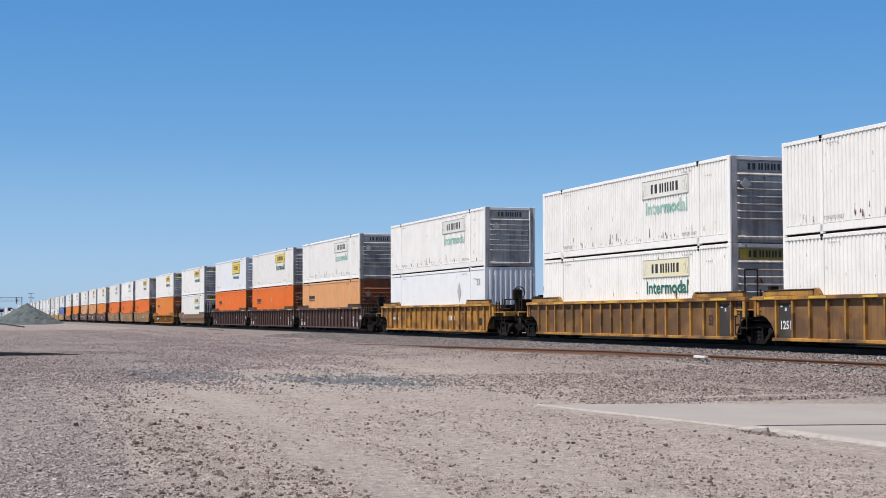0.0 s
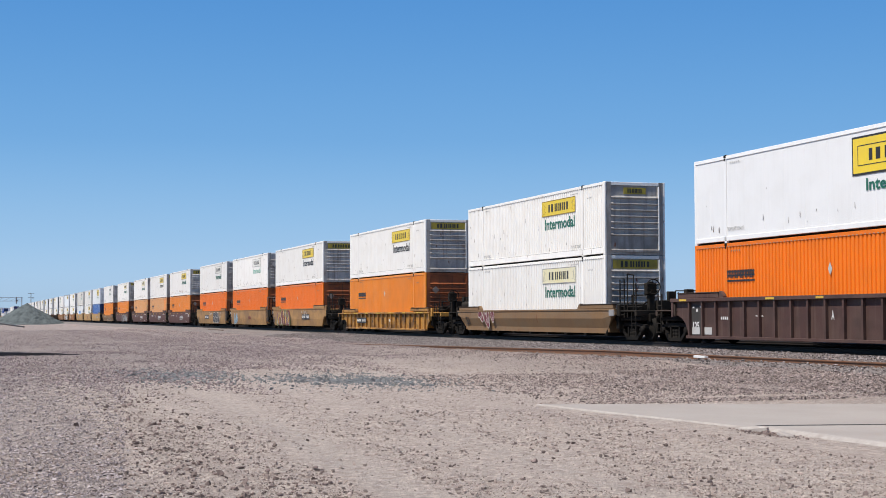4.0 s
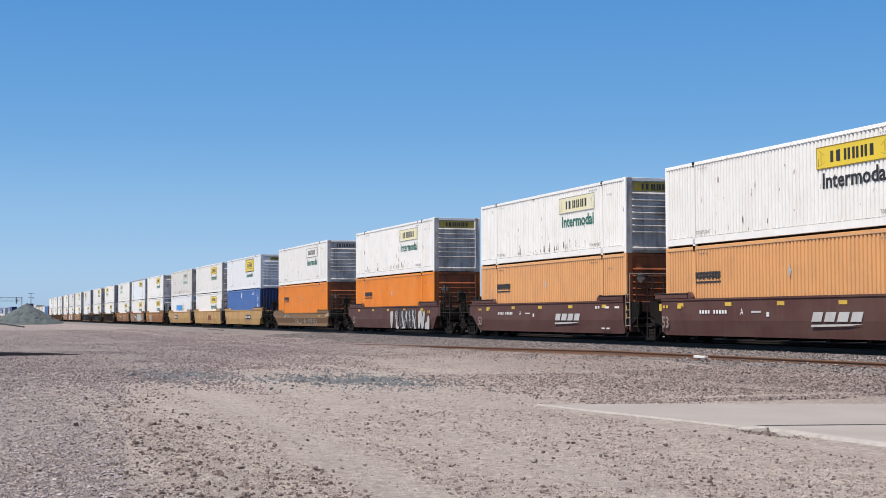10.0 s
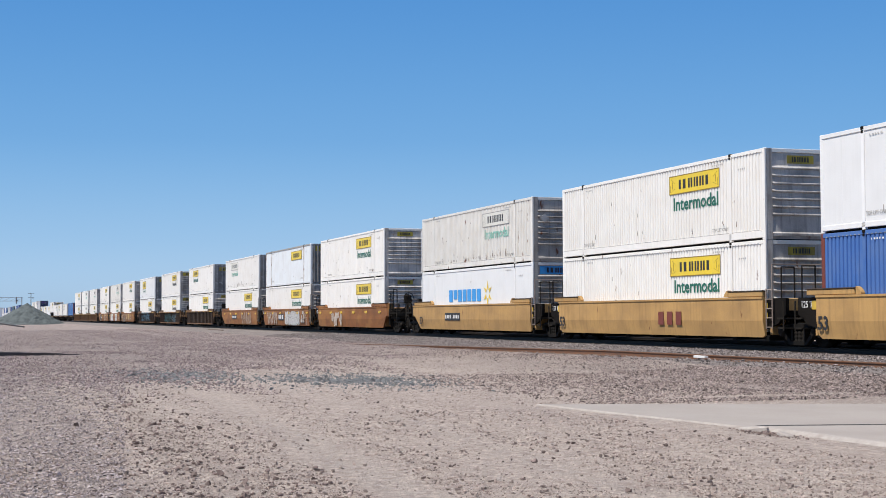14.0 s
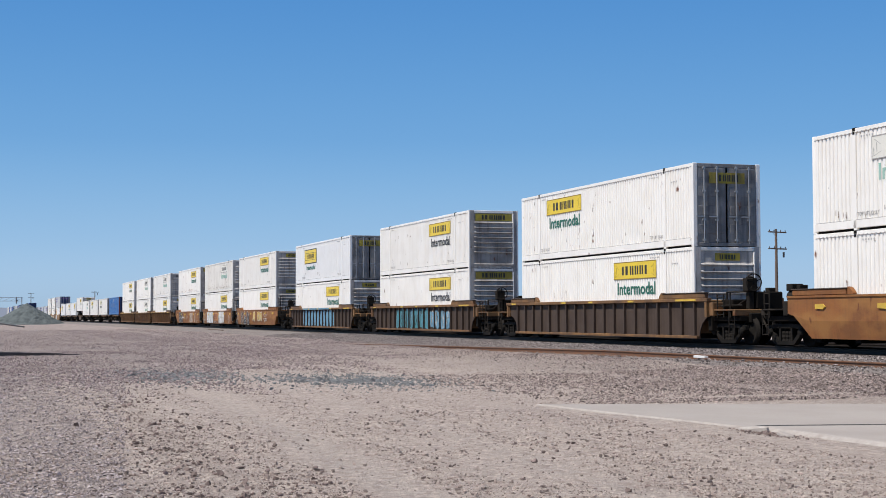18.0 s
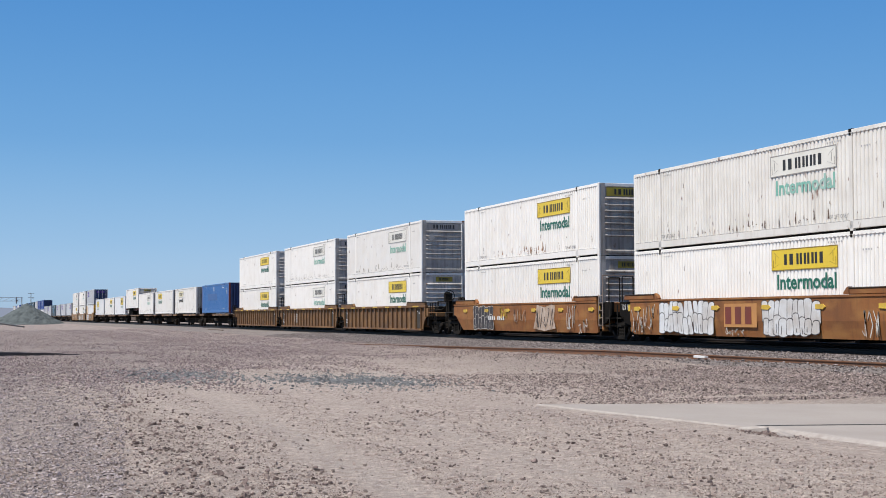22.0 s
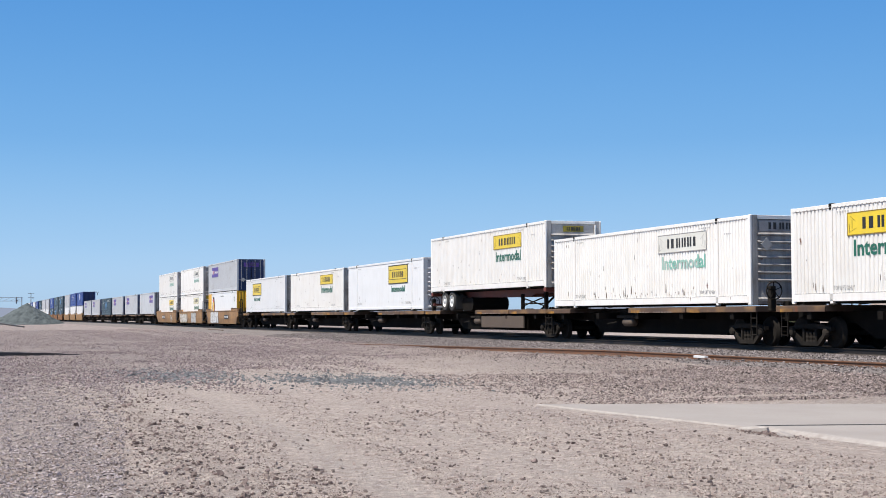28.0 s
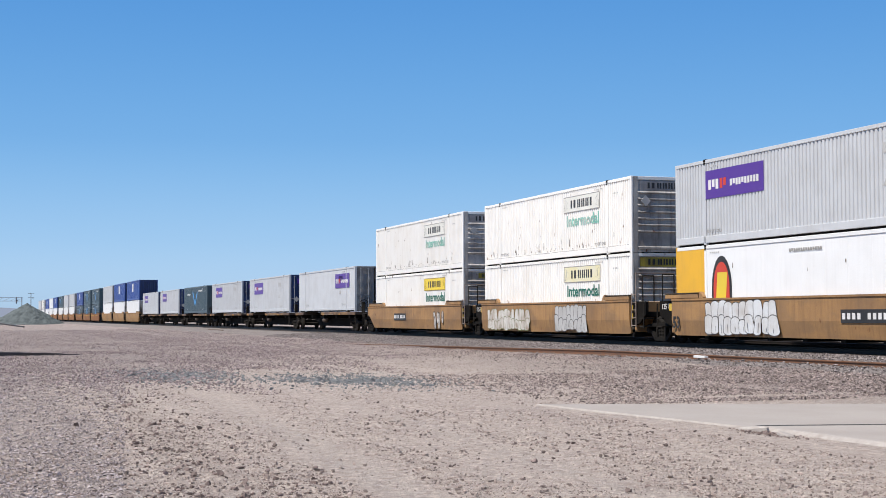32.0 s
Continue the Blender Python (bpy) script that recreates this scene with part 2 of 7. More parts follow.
GRIME = (0.10, 0.075, 0.055)
MATS = {
    "white": material("white_paint", (0.87, 0.845, 0.795), 0.45, dirt=(0.60, 0.53, 0.44), amount=0.24, streak=0.24, rust=0.1),
    "white_clean": material("clean_white_paint", (0.81, 0.805, 0.79), 0.4, dirt=(0.55, 0.53, 0.49), amount=0.2, streak=0.14),
    "white_old": material("greyed_white_paint", (0.74, 0.77, 0.78), 0.5, dirt=(0.52, 0.48, 0.43), amount=0.28, streak=0.2, rust=0.2),
    "cream": material("aged_cream_paint", (0.77, 0.745, 0.69), 0.5, dirt=(0.46, 0.41, 0.34), amount=0.35, streak=0.32, rust=0.3),
    # box ends: base colours lowered for the shade there, besides their grime
    "nose": material("grimy_shaded_white_end", (0.52, 0.49, 0.455), 0.6, dirt=(0.09, 0.07, 0.055), amount=0.75, streak=0.65, rust=0.3, vary=0.22),
    "door": material("grimy_shaded_grey_door", (0.27, 0.265, 0.26), 0.55, dirt=(0.05, 0.042, 0.035), amount=0.7, streak=0.6, rust=0.4),
    "orange_light": material("sun_bleached_orange", (0.74, 0.37, 0.14), 0.5, dirt=(0.45, 0.24, 0.12), amount=0.35, streak=0.3),
    "orange": material("orange_paint", (0.80, 0.25, 0.02), 0.45, dirt=(0.45, 0.16, 0.04), amount=0.3, streak=0.3, shine=0.3),
    "orange_deep": material("deep_orange_paint", (0.80, 0.175, 0.008), 0.45, dirt=(0.42, 0.11, 0.02), amount=0.25, streak=0.25, shine=0.25),
    # far darker than the orange walls: end shade and dirt in one colour
    "orange_end": material("dirty_shaded_orange_end", (0.30, 0.075, 0.015), 0.65, dirt=(0.05, 0.022, 0.012), amount=0.75, streak=0.7),
    "blue": material("faded_blue_paint", (0.052, 0.140, 0.40), 0.45, dirt=(0.15, 0.22, 0.36), amount=0.35, streak=0.3),
    "blue_bright": material("sun_faded_blue_paint", (0.038, 0.152, 0.40), 0.45, dirt=(0.085, 0.19, 0.36), amount=0.35, streak=0.3),
    "blue_end": material("dark_blue_end", (0.012, 0.030, 0.11), 0.5, dirt=(0.015, 0.017, 0.025), amount=0.5, streak=0.5),
    "blue_old": material("old_blue_paint", (0.030, 0.105, 0.29), 0.5, dirt=(0.10, 0.17, 0.32), amount=0.5),
    "gold_ink": material("dark_gold_ink", (0.26, 0.17, 0.02), 0.6, amount=0.2),
    "faded_ink": material("faded_stencil", (0.30, 0.24, 0.20), 0.7, dirt=(0.12, 0.075, 0.06), amount=0.8),
    "tar": material("black_joint_tar", (0.03, 0.028, 0.026), 0.8, amount=0.4),
    "edge": material("worn_concrete_edge", (0.40, 0.36, 0.325), 0.9, dirt=(0.27, 0.235, 0.21), amount=0.9, scale=5.0, grain=25.0),
    "navy": material("navy_paint", (0.025, 0.07, 0.30), 0.4, dirt=(0.12, 0.13, 0.18), amount=0.25),
    "slate": material("slate_paint", (0.05, 0.085, 0.105), 0.45, dirt=(0.13, 0.13, 0.12), amount=0.3),
    "grey": material("light_grey_paint", (0.545, 0.555, 0.565), 0.45, dirt=(0.33, 0.31, 0.29), amount=0.3, streak=0.2),
    "yellow": material("box_yellow_paint", (0.78, 0.42, 0.02), 0.45, dirt=(0.4, 0.22, 0.06), amount=0.3, streak=0.3),
    "red_brown": material("red_primer", (0.19, 0.042, 0.026), 0.6, dirt=(0.09, 0.04, 0.03), amount=0.5),
    "sign_yellow": material("sign_yellow", (0.80, 0.58, 0.03), 0.4, dirt=(0.5, 0.36, 0.1), amount=0.25, streak=0.15),
    "sign_pale": material("bleached_sign", (0.76, 0.68, 0.38), 0.5, dirt=(0.74, 0.72, 0.64), amount=0.8, streak=0.3),
    "sign_white": material("worn_white_sign", (0.75, 0.73, 0.66), 0.5, dirt=(0.5, 0.48, 0.4), amount=0.4),
    "ink": material("black_ink", (0.02, 0.02, 0.02), 0.5, amount=0.1),
    "ink_grey": material("worn_grey_ink", (0.34, 0.33, 0.31), 0.6, amount=0.3),
    "green": material("dark_green_ink", (0.012, 0.13, 0.085), 0.5, amount=0.1),
    "green_pale": material("bleached_green_ink", (0.16, 0.42, 0.33), 0.6, dirt=(0.6, 0.62, 0.58), amount=0.6),
    "white_ink": material("white_stencil", (0.72, 0.71, 0.69), 0.6, dirt=(0.35, 0.3, 0.25), amount=0.4),
    "purple": material("purple_sign", (0.09, 0.03, 0.27), 0.4, amount=0.1),
    "sign_blue": material("sky_blue_sign", (0.04, 0.30, 0.70), 0.4, amount=0.1),
    "sign_red": material("red_sign", (0.62, 0.05, 0.02), 0.4, amount=0.1),
    "teal": material("teal_spray_paint", (0.06, 0.24, 0.28), 0.6, dirt=(0.09, 0.08, 0.07), amount=0.8, scale=2.0),
    "spray_blue": material("light_blue_spray_paint", (0.15, 0.32, 0.44), 0.6, dirt=(0.10, 0.14, 0.17), amount=0.7, scale=2.0),
    "sign_tan": material("ochre_sign_paint", (0.50, 0.24, 0.075), 0.55, dirt=(0.26, 0.12, 0.05), amount=0.5, scale=1.5),
    "stencil_faint": material("worn_grey_stencil", (0.42, 0.41, 0.40), 0.6, dirt=(0.6, 0.58, 0.55), amount=0.5, scale=3.0),
    "spray_pale": material("pale_spray_paint", (0.70, 0.715, 0.72), 0.55, dirt=(0.34, 0.27, 0.20), amount=0.55, scale=1.6, streak=0.3, patch=0.3, worn=(0.42, 0.36, 0.30)),
    "spray_grey": material("silver_spray_paint", (0.48, 0.47, 0.45), 0.5, amount=0.4),
    "spray_white": material("white_spray_paint", (0.62, 0.60, 0.55), 0.6, dirt=(0.24, 0.14, 0.075), amount=0.9, scale=2.2, streak=0.3),
    "spray_black": material("black_spray_paint", (0.025, 0.025, 0.03), 0.6, dirt=(0.10, 0.07, 0.05), amount=0.6, scale=2.0),
    "spray_purple": material("plum_spray_paint", (0.14, 0.014, 0.025), 0.6, amount=0.3),
    "spray_yellow": material("yellow_spray_paint", (0.64, 0.43, 0.05), 0.6, dirt=(0.30, 0.17, 0.05), amount=0.7, scale=2.2),
    "spray_pink": material("cream_spray_paint", (0.50, 0.40, 0.32), 0.6, dirt=(0.24, 0.14, 0.075), amount=0.9, scale=2.2, streak=0.4, patch=0.4, worn=(0.22, 0.12, 0.06)),
    "car_yellow": material("weathered_car_yellow", (0.51, 0.25, 0.048), 0.6, dirt=(0.15, 0.08, 0.04), amount=0.85, streak=0.75, rust=0.5, scale=0.9, shine=0.25, patch=0.75),
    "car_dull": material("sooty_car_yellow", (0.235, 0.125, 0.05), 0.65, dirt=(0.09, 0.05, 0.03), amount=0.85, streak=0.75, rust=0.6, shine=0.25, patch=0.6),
    "car_tan": material("dusty_car_tan", (0.42, 0.235, 0.085), 0.6, dirt=(0.16, 0.09, 0.045), amount=0.75, streak=0.7, rust=0.2, scale=0.8, shine=0.25, patch=0.45, worn=(0.18, 0.11, 0.06)),
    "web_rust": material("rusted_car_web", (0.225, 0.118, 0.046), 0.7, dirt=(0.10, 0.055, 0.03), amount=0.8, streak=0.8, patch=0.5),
    "side_brown": material("dusty_brown_box", (0.115, 0.083, 0.058), 0.7, dirt=(0.09, 0.065, 0.05), amount=0.6),
    "car_sand": material("dusty_car_sand", (0.215, 0.125, 0.058), 0.6, dirt=(0.17, 0.105, 0.06), amount=0.75, streak=0.7, rust=0.2, scale=0.8, shine=0.25, patch=0.45, worn=(0.20, 0.14, 0.085)),
    "car_gold": material("dusty_car_gold", (0.49, 0.295, 0.11), 0.6, dirt=(0.22, 0.13, 0.06), amount=0.55, streak=0.5, rust=0.1, scale=0.8, shine=0.25, patch=0.2, worn=(0.26, 0.16, 0.08)),
    "car_amber": material("dusty_car_amber", (0.39, 0.22, 0.09), 0.6, dirt=(0.17, 0.095, 0.05), amount=0.75, streak=0.65, rust=0.2, scale=0.8, shine=0.3, patch=0.45, worn=(0.19, 0.12, 0.07)),
    "car_rust": material("rusty_car_orange", (0.27, 0.108, 0.034), 0.65, dirt=(0.12, 0.055, 0.028), amount=0.75, streak=0.65, rust=0.35, scale=0.8, shine=0.3, patch=0.6, worn=(0.34, 0.165, 0.052)),
    "car_brown": material("car_mineral_brown", (0.085, 0.034, 0.029), 0.6, dirt=(0.12, 0.07, 0.052), amount=0.5, streak=0.5, scale=0.8, shine=0.25, patch=0.35, worn=(0.12, 0.07, 0.055)),
    "car_umber": material("dusty_car_umber", (0.075, 0.038, 0.033), 0.65, dirt=(0.13, 0.09, 0.07), amount=0.5, streak=0.6, scale=0.8, shine=0.25, patch=0.4, worn=(0.045, 0.03, 0.026)),
    "rust_stain": material("rust_stain", (0.30, 0.125, 0.04), 0.8, dirt=(0.14, 0.06, 0.03), amount=0.7, scale=4.0),
    "car_dark": material("sooty_car_brown", (0.076, 0.054, 0.042), 0.7, dirt=(0.04, 0.026, 0.02), amount=0.7, streak=0.6, shine=0.2),
    "frame": material("underframe_black", (0.008, 0.007, 0.006), 0.9, dirt=(0.025, 0.019, 0.015), amount=0.5, shine=0.1),
    "truck": material("dusty_truck_steel", (0.015, 0.013, 0.011), 0.9, dirt=(0.055, 0.045, 0.036), amount=0.65, shine=0.12),
    # blacker copy of the truck steel, carrying the shade below well cars
    "truck_black": material("shaded_truck_steel", (0.009, 0.008, 0.007), 0.85, dirt=(0.032, 0.026, 0.021), amount=0.6, shine=0.15),
    "nose_clean": material("pale_grey_end", (0.66, 0.67, 0.68), 0.5, dirt=(0.22, 0.20, 0.19), amount=0.45, streak=0.4, rust=0.2, vary=0.10),
    # darker sign copies for the box ends: shade and dirt in the colour
    "sign_shaded": material("dirty_shaded_yellow_sign", (0.42, 0.33, 0.03), 0.55, dirt=(0.10, 0.075, 0.03), amount=0.8, streak=0.5),
    "sign_dull": material("dim_grey_sign", (0.34, 0.33, 0.33), 0.55, dirt=(0.10, 0.09, 0.08), amount=0.7, streak=0.4),
    "rust_post": material("rust_eaten_white_post", (0.70, 0.69, 0.66), 0.6, dirt=(0.30, 0.14, 0.06), amount=0.6, rust=1.2, patch=0.95, worn=(0.20, 0.08, 0.035)),
    "spray_green": material("olive_spray_paint", (0.13, 0.16, 0.05), 0.6, dirt=(0.22, 0.14, 0.07), amount=0.7, scale=2.0),
    # near-black ballast: the shade under the train is in its colour
    "oiled": earth("shade_darkened_ballast", ((0.030, 0.027, 0.025), (0.040, 0.036, 0.034), (0.022, 0.02, 0.019)), 16.0, 0.25, 1.0, 0.02),
    "deck_rust": material("worn_dark_deck_edge", (0.125, 0.072, 0.042), 0.7, dirt=(0.04, 0.03, 0.024), amount=0.7, streak=0.4, rust=0.4, patch=0.8, worn=(0.25, 0.14, 0.055)),
    "rail": material("rail_steel", (0.022, 0.018, 0.016), 0.6, metal=0.2, dirt=(0.05, 0.035, 0.026), amount=0.5),
    "rail_rust": material("rusted_rail", (0.17, 0.075, 0.036), 0.8, dirt=(0.10, 0.075, 0.06), amount=0.6, scale=3.0),
    "chip": material("dark_rust_dent", (0.10, 0.055, 0.035), 0.8, dirt=(0.22, 0.17, 0.13), amount=0.6, scale=4.0),
    "tie": material("weathered_tie_timber", (0.16, 0.12, 0.09), 0.9, dirt=(0.07, 0.055, 0.045), amount=0.6, scale=4.0),
    "tyre": material("tyre_rubber", (0.025, 0.025, 0.026), 0.85, dirt=(0.12, 0.10, 0.08), amount=0.4),
    "rim": material("white_wheel_rim", (0.74, 0.73, 0.70), 0.45, amount=0.25),
    "concrete": material("dusty_concrete", (0.335, 0.30, 0.27), 0.9, dirt=(0.27, 0.235, 0.21), amount=0.6, scale=0.7, grain=22.0),
    "pole": material("weathered_pole_timber", (0.14, 0.10, 0.075), 0.9, dirt=(0.06, 0.045, 0.035), amount=0.5, streak=0.4),
    "galvanised": material("galvanised_steel", (0.42, 0.43, 0.44), 0.5, metal=0.6, amount=0.3),
    "glass": material("dark_insulator", (0.05, 0.045, 0.045), 0.5, amount=0.1),
    "white_block": material("white_marker_paint", (0.80, 0.79, 0.77), 0.6, amount=0.25),
    "ground": earth("desert_ground", ((0.74, 0.61, 0.53), (0.82, 0.685, 0.585), (0.65, 0.53, 0.465)), 30.0, 0.10, 1.0, 0.2, (0.198, 0.155, 0.158)),
    "ballast": earth("grey_ballast", ((0.19, 0.17, 0.165), (0.22, 0.20, 0.195), (0.15, 0.13, 0.125)), 16.0, 0.25, 1.0, 0.12),
    "gravel_heap": material("grey_green_gravel", (0.125, 0.142, 0.142), 0.95, dirt=(0.055, 0.065, 0.066), amount=0.9, scale=1.1, grain=5.0, bump=1.0, shine=0.1),
    "hill": earth("rocky_hillside", ((0.33, 0.25, 0.20), (0.38, 0.30, 0.24), (0.22, 0.17, 0.14)), 0.6, 0.03, 0.8, 0.15),
    "stone": None,
    "stone_blue": material("blue_grey_chippings", (0.24, 0.25, 0.25), 0.9, dirt=(0.10, 0.115, 0.12), amount=0.6, vary=0.0),
    "leaf": material("dusty_leaves", (0.085, 0.11, 0.045), 0.8, dirt=(0.13, 0.13, 0.07), amount=0.6),
    "bark": material("grey_bark", (0.15, 0.12, 0.09), 0.9, amount=0.5),
    "mountain": material("far_mountain", (0.17, 0.19, 0.235), 1.0, dirt=(0.14, 0.16, 0.20), amount=0.5, scale=0.02, bump=0.0, grain=0.1),
}


def stones_material(name, color, low=0.42, high=1.18):
    """Loose stones: each one has its own tone."""
    mat = material(name, color, 0.95, dirt=(0.2, 0.16, 0.14), amount=0.5, scale=9.0, grain=60.0, vary=0.0)
    nodes, links = mat.node_tree.nodes, mat.node_tree.links
    base = nodes["Principled BSDF"].inputs["Base Color"]
    source = base.links[0].from_socket
    geo = nodes.new("ShaderNodeNewGeometry")
    tone = nodes.new("ShaderNodeValToRGB")
    tone.color_ramp.elements[0].color = (low, low * 0.94, low * 0.9, 1)
    tone.color_ramp.elements[1].color = (high, high * 0.97, high * 0.95, 1)
    links.new(geo.outputs["Random Per Island"], tone.inputs["Fac"])
    m = nodes.new("ShaderNodeMix")
    m.data_type, m.blend_type = "RGBA", "MULTIPLY"
    m.inputs["Factor"].default_value = 1.0
    links.new(source, m.inputs["A"])
    links.new(tone.outputs["Color"], m.inputs["B"])
    links.new(m.outputs["Result"], base)
    return mat


MATS["stone"] = stones_material("groundedstones", (0.44, 0.365, 0.325))
MATS["ballast_stone"] = stones_material("grey_ballast_stones", (0.25, 0.225, 0.22), 0.30, 1.35)
MATS["grey_gravel"] = stones_material("light_grey_gravel", (0.46, 0.41, 0.41))
MATS["red_gravel"] = stones_material("reddish_gravel", (0.31, 0.255, 0.24), 0.30, 1.35)
MATS["rock"] = stones_material("dark_brown_rocks", (0.17, 0.13, 0.118), 0.55, 1.5)
MATS["gravel"] = stones_material("purple_grey_gravel", (0.35, 0.285, 0.29))


# ---- mesh tools ----
def box(bm, x0, x1, y0, y1, z0, z1, bevel=0.0):
    v = [bm.verts.new((x, y, z)) for x in (x0, x1) for y in (y0, y1) for z in (z0, z1)]
    faces = [bm.faces.new([v[i] for i in q]) for q in
             ((0, 1, 3, 2), (4, 6, 7, 5), (0, 4, 5, 1), (2, 3, 7, 6), (0, 2, 6, 4), (1, 5, 7, 3))]
    if bevel:
        edges = list({e for f in faces for e in f.edges})
        bmesh.ops.bevel(bm, geom=edges, offset=bevel, segments=1, affect="EDGES")


def loft(bm, loops, closed=True):
    """Skin over loops of equal length; closed loops are capped at both ends."""
    rows = [[bm.verts.new(p) for p in loop] for loop in loops]
    n = len(rows[0])
    for a, b in zip(rows, rows[1:]):
        for i in range(n if closed else n - 1):
            j = (i + 1) % n
            bm.faces.new((a[i], a[j], b[j], b[i]))
    if closed:
        bm.faces.new(rows[0][::-1])
        bm.faces.new(rows[-1])


def plate(bm, outline, y0, y1):
    """A plate with an outline in x and z, from y0 to y1."""
    loft(bm, [[(x, y0, z) for x, z in outline], [(x, y1, z) for x, z in outline]])


def rod(bm, a, b, r, n=8, r2=None):
    a, b = Vector(a), Vector(b)
    turn = (b - a).to_track_quat("Z", "Y").to_matrix()
    ring = [Vector((math.cos(2 * math.pi * i / n), math.sin(2 * math.pi * i / n), 0)) for i in range(n)]
    loft(bm, [[a + turn @ (p * r) for p in ring], [b + turn @ (p * (r if r2 is None else r2)) for p in ring]])


def lathe(bm, profile, axis="y", n=20, at=(0, 0, 0)):
    """Turn a profile of (radius, along) round an axis through at."""
    loops = []
    for r, s in profile:
        loop = []
        for i in range(n):
            c, d = r * math.cos(2 * math.pi * i / n), r * math.sin(2 * math.pi * i / n)
            p = {"y": (c, s, d), "x": (s, c, d), "z": (c, d, s)}[axis]
            loop.append(Vector(p) + Vector(at))
        loops.append(loop)
    loft(bm, loops)


MESHES = {}


def mesh_of(key, make, mat, smooth=False):
    """One shared mesh for each shape and material."""
    full = (key, mat)
    if full not in MESHES:
        bm = bmesh.new()
        make(bm)
        bmesh.ops.recalc_face_normals(bm, faces=bm.faces)
        if smooth:
            for f in bm.faces:
                f.smooth = True
        me = bpy.data.meshes.new(str(key) if isinstance(key, str) else str(key[0]))
        bm.to_mesh(me)
        bm.free()
        me.materials.append(MATS[mat])
        MESHES[full] = me
    return MESHES[full]


def part(name, make, mat, parent, label="", at=None, key=None, smooth=False, kind=""):
    """Links a shape as one mesh object under a thing or a part."""
    ob = new(name, mesh_of(key or name, make, mat, smooth))
    ob.parent = parent
    if at is not None:
        ob.matrix_basis = at if isinstance(at, Matrix) else Matrix.Translation(at)
    if label:
        ob["label"] = label
    if kind:
        ob["kind"] = kind
    return ob


def thing(name, make, mat, at, label, category, group="", kind="", key=None, smooth=False):
    ob = new(name, mesh_of(key or name, make, mat, smooth))
    ob.matrix_basis = at if isinstance(at, Matrix) else Matrix.Translation(at)
    return tagged(ob, label, category, group, kind)


WORDS = {}


def lettering(text, height, mat):
    """A mesh of flat letters in the x-z plane, readable from -y; origin at the left foot."""
    key = (text, height, mat)
    if key not in WORDS:
        curve = bpy.data.curves.new("letters", "FONT")
        curve.body, curve.size = text, height * 1.38
        curve.resolution_u = 2
        curve.offset = height * (0.034 if height > 0.25 else 0.014)
        ob = bpy.data.objects.new("letters", curve)
        scene.collection.objects.link(ob)
        me = bpy.data.meshes.new_from_object(ob.evaluated_get(bpy.context.evaluated_depsgraph_get()))
        bpy.data.objects.remove(ob)
        me.transform(pose(0, 0, 0, 90))
        me.materials.clear()
        me.materials.append(MATS[mat])
        WORDS[key] = me
    return WORDS[key]


def write(text, x, y, z, height, mat, parent, stretch=None, name="lettering"):
    """Letters with their left foot at x, z; stretch: the width to fill."""
    me = lettering(text, height, mat)
    ob = new(name, me)
    ob.parent = parent
    wide = max(v.co.x for v in me.vertices) - min(v.co.x for v in me.vertices)
    s = stretch / wide if stretch else 1.0
    ob.matrix_basis = Matrix.Translation((x, y, z)) @ Matrix.Diagonal((s, 1, 1, 1))
    return ob


def blocks(bm, x0, x1, z0, z1, count, y=0.0, seed=1, gap=0.28):
    """A row of flat dark blocks that stands for a mark that is not lettered."""
    rng = random.Random(seed)
    step = (x1 - x0) / count
    for i in range(count):
        a = x0 + i * step
        cut = rng.uniform(0.0, 0.25) * (z1 - z0)
        box(bm, a, a + step * (1 - gap), y - 0.004, y, z0 + (cut if i % 3 == 1 else 0), z1)


# ---- ground, track and distance ----
def groundedheight(x, y):
    """Yard level with a low rise to the ballast shoulder and soft unevenness."""
    rise = 0.20 * min(max((y - 15.5) / 4.0, 0.0), 1.0) if x > -500 else 0.0
    rough = 0.0
    if -90 < x < 40 and -40 < y < 20:
        rough = 0.05 * noise.noise(Vector((x * 0.25, y * 0.25, 0.0))) + 0.02 * noise.noise(Vector((x * 0.9, y * 0.9, 3.0)))
    if -40 < x < -9 and -3 < y < 9.5:
        # clods and ruts of the trodden yard, smoother in the wheel track
        worn = 1.0 - 0.85 * math.exp(-((y - 3.85 + 0.056 * (x + 16.0)) / 0.28) ** 2)
        clod = max(0.0, noise.noise(Vector((x * 3.1, y * 4.3, 5.0))) - 0.05) + 0.6 * max(0.0, noise.noise(Vector((x * 7.3, y * 8.7, 2.0))) - 0.1)
        rough += worn * min(1.0, (9.5 - y) / 1.5) * (0.055 * clod * (1.25 if y < 2.6 else 0.8)) - 0.02 * (1.0 - worn)
    if -23.5 < x < -7.0 and 8.6 < y < 17.0:
        rough = min(rough, 0.0) * 0.3 - 0.01
    return rise + rough


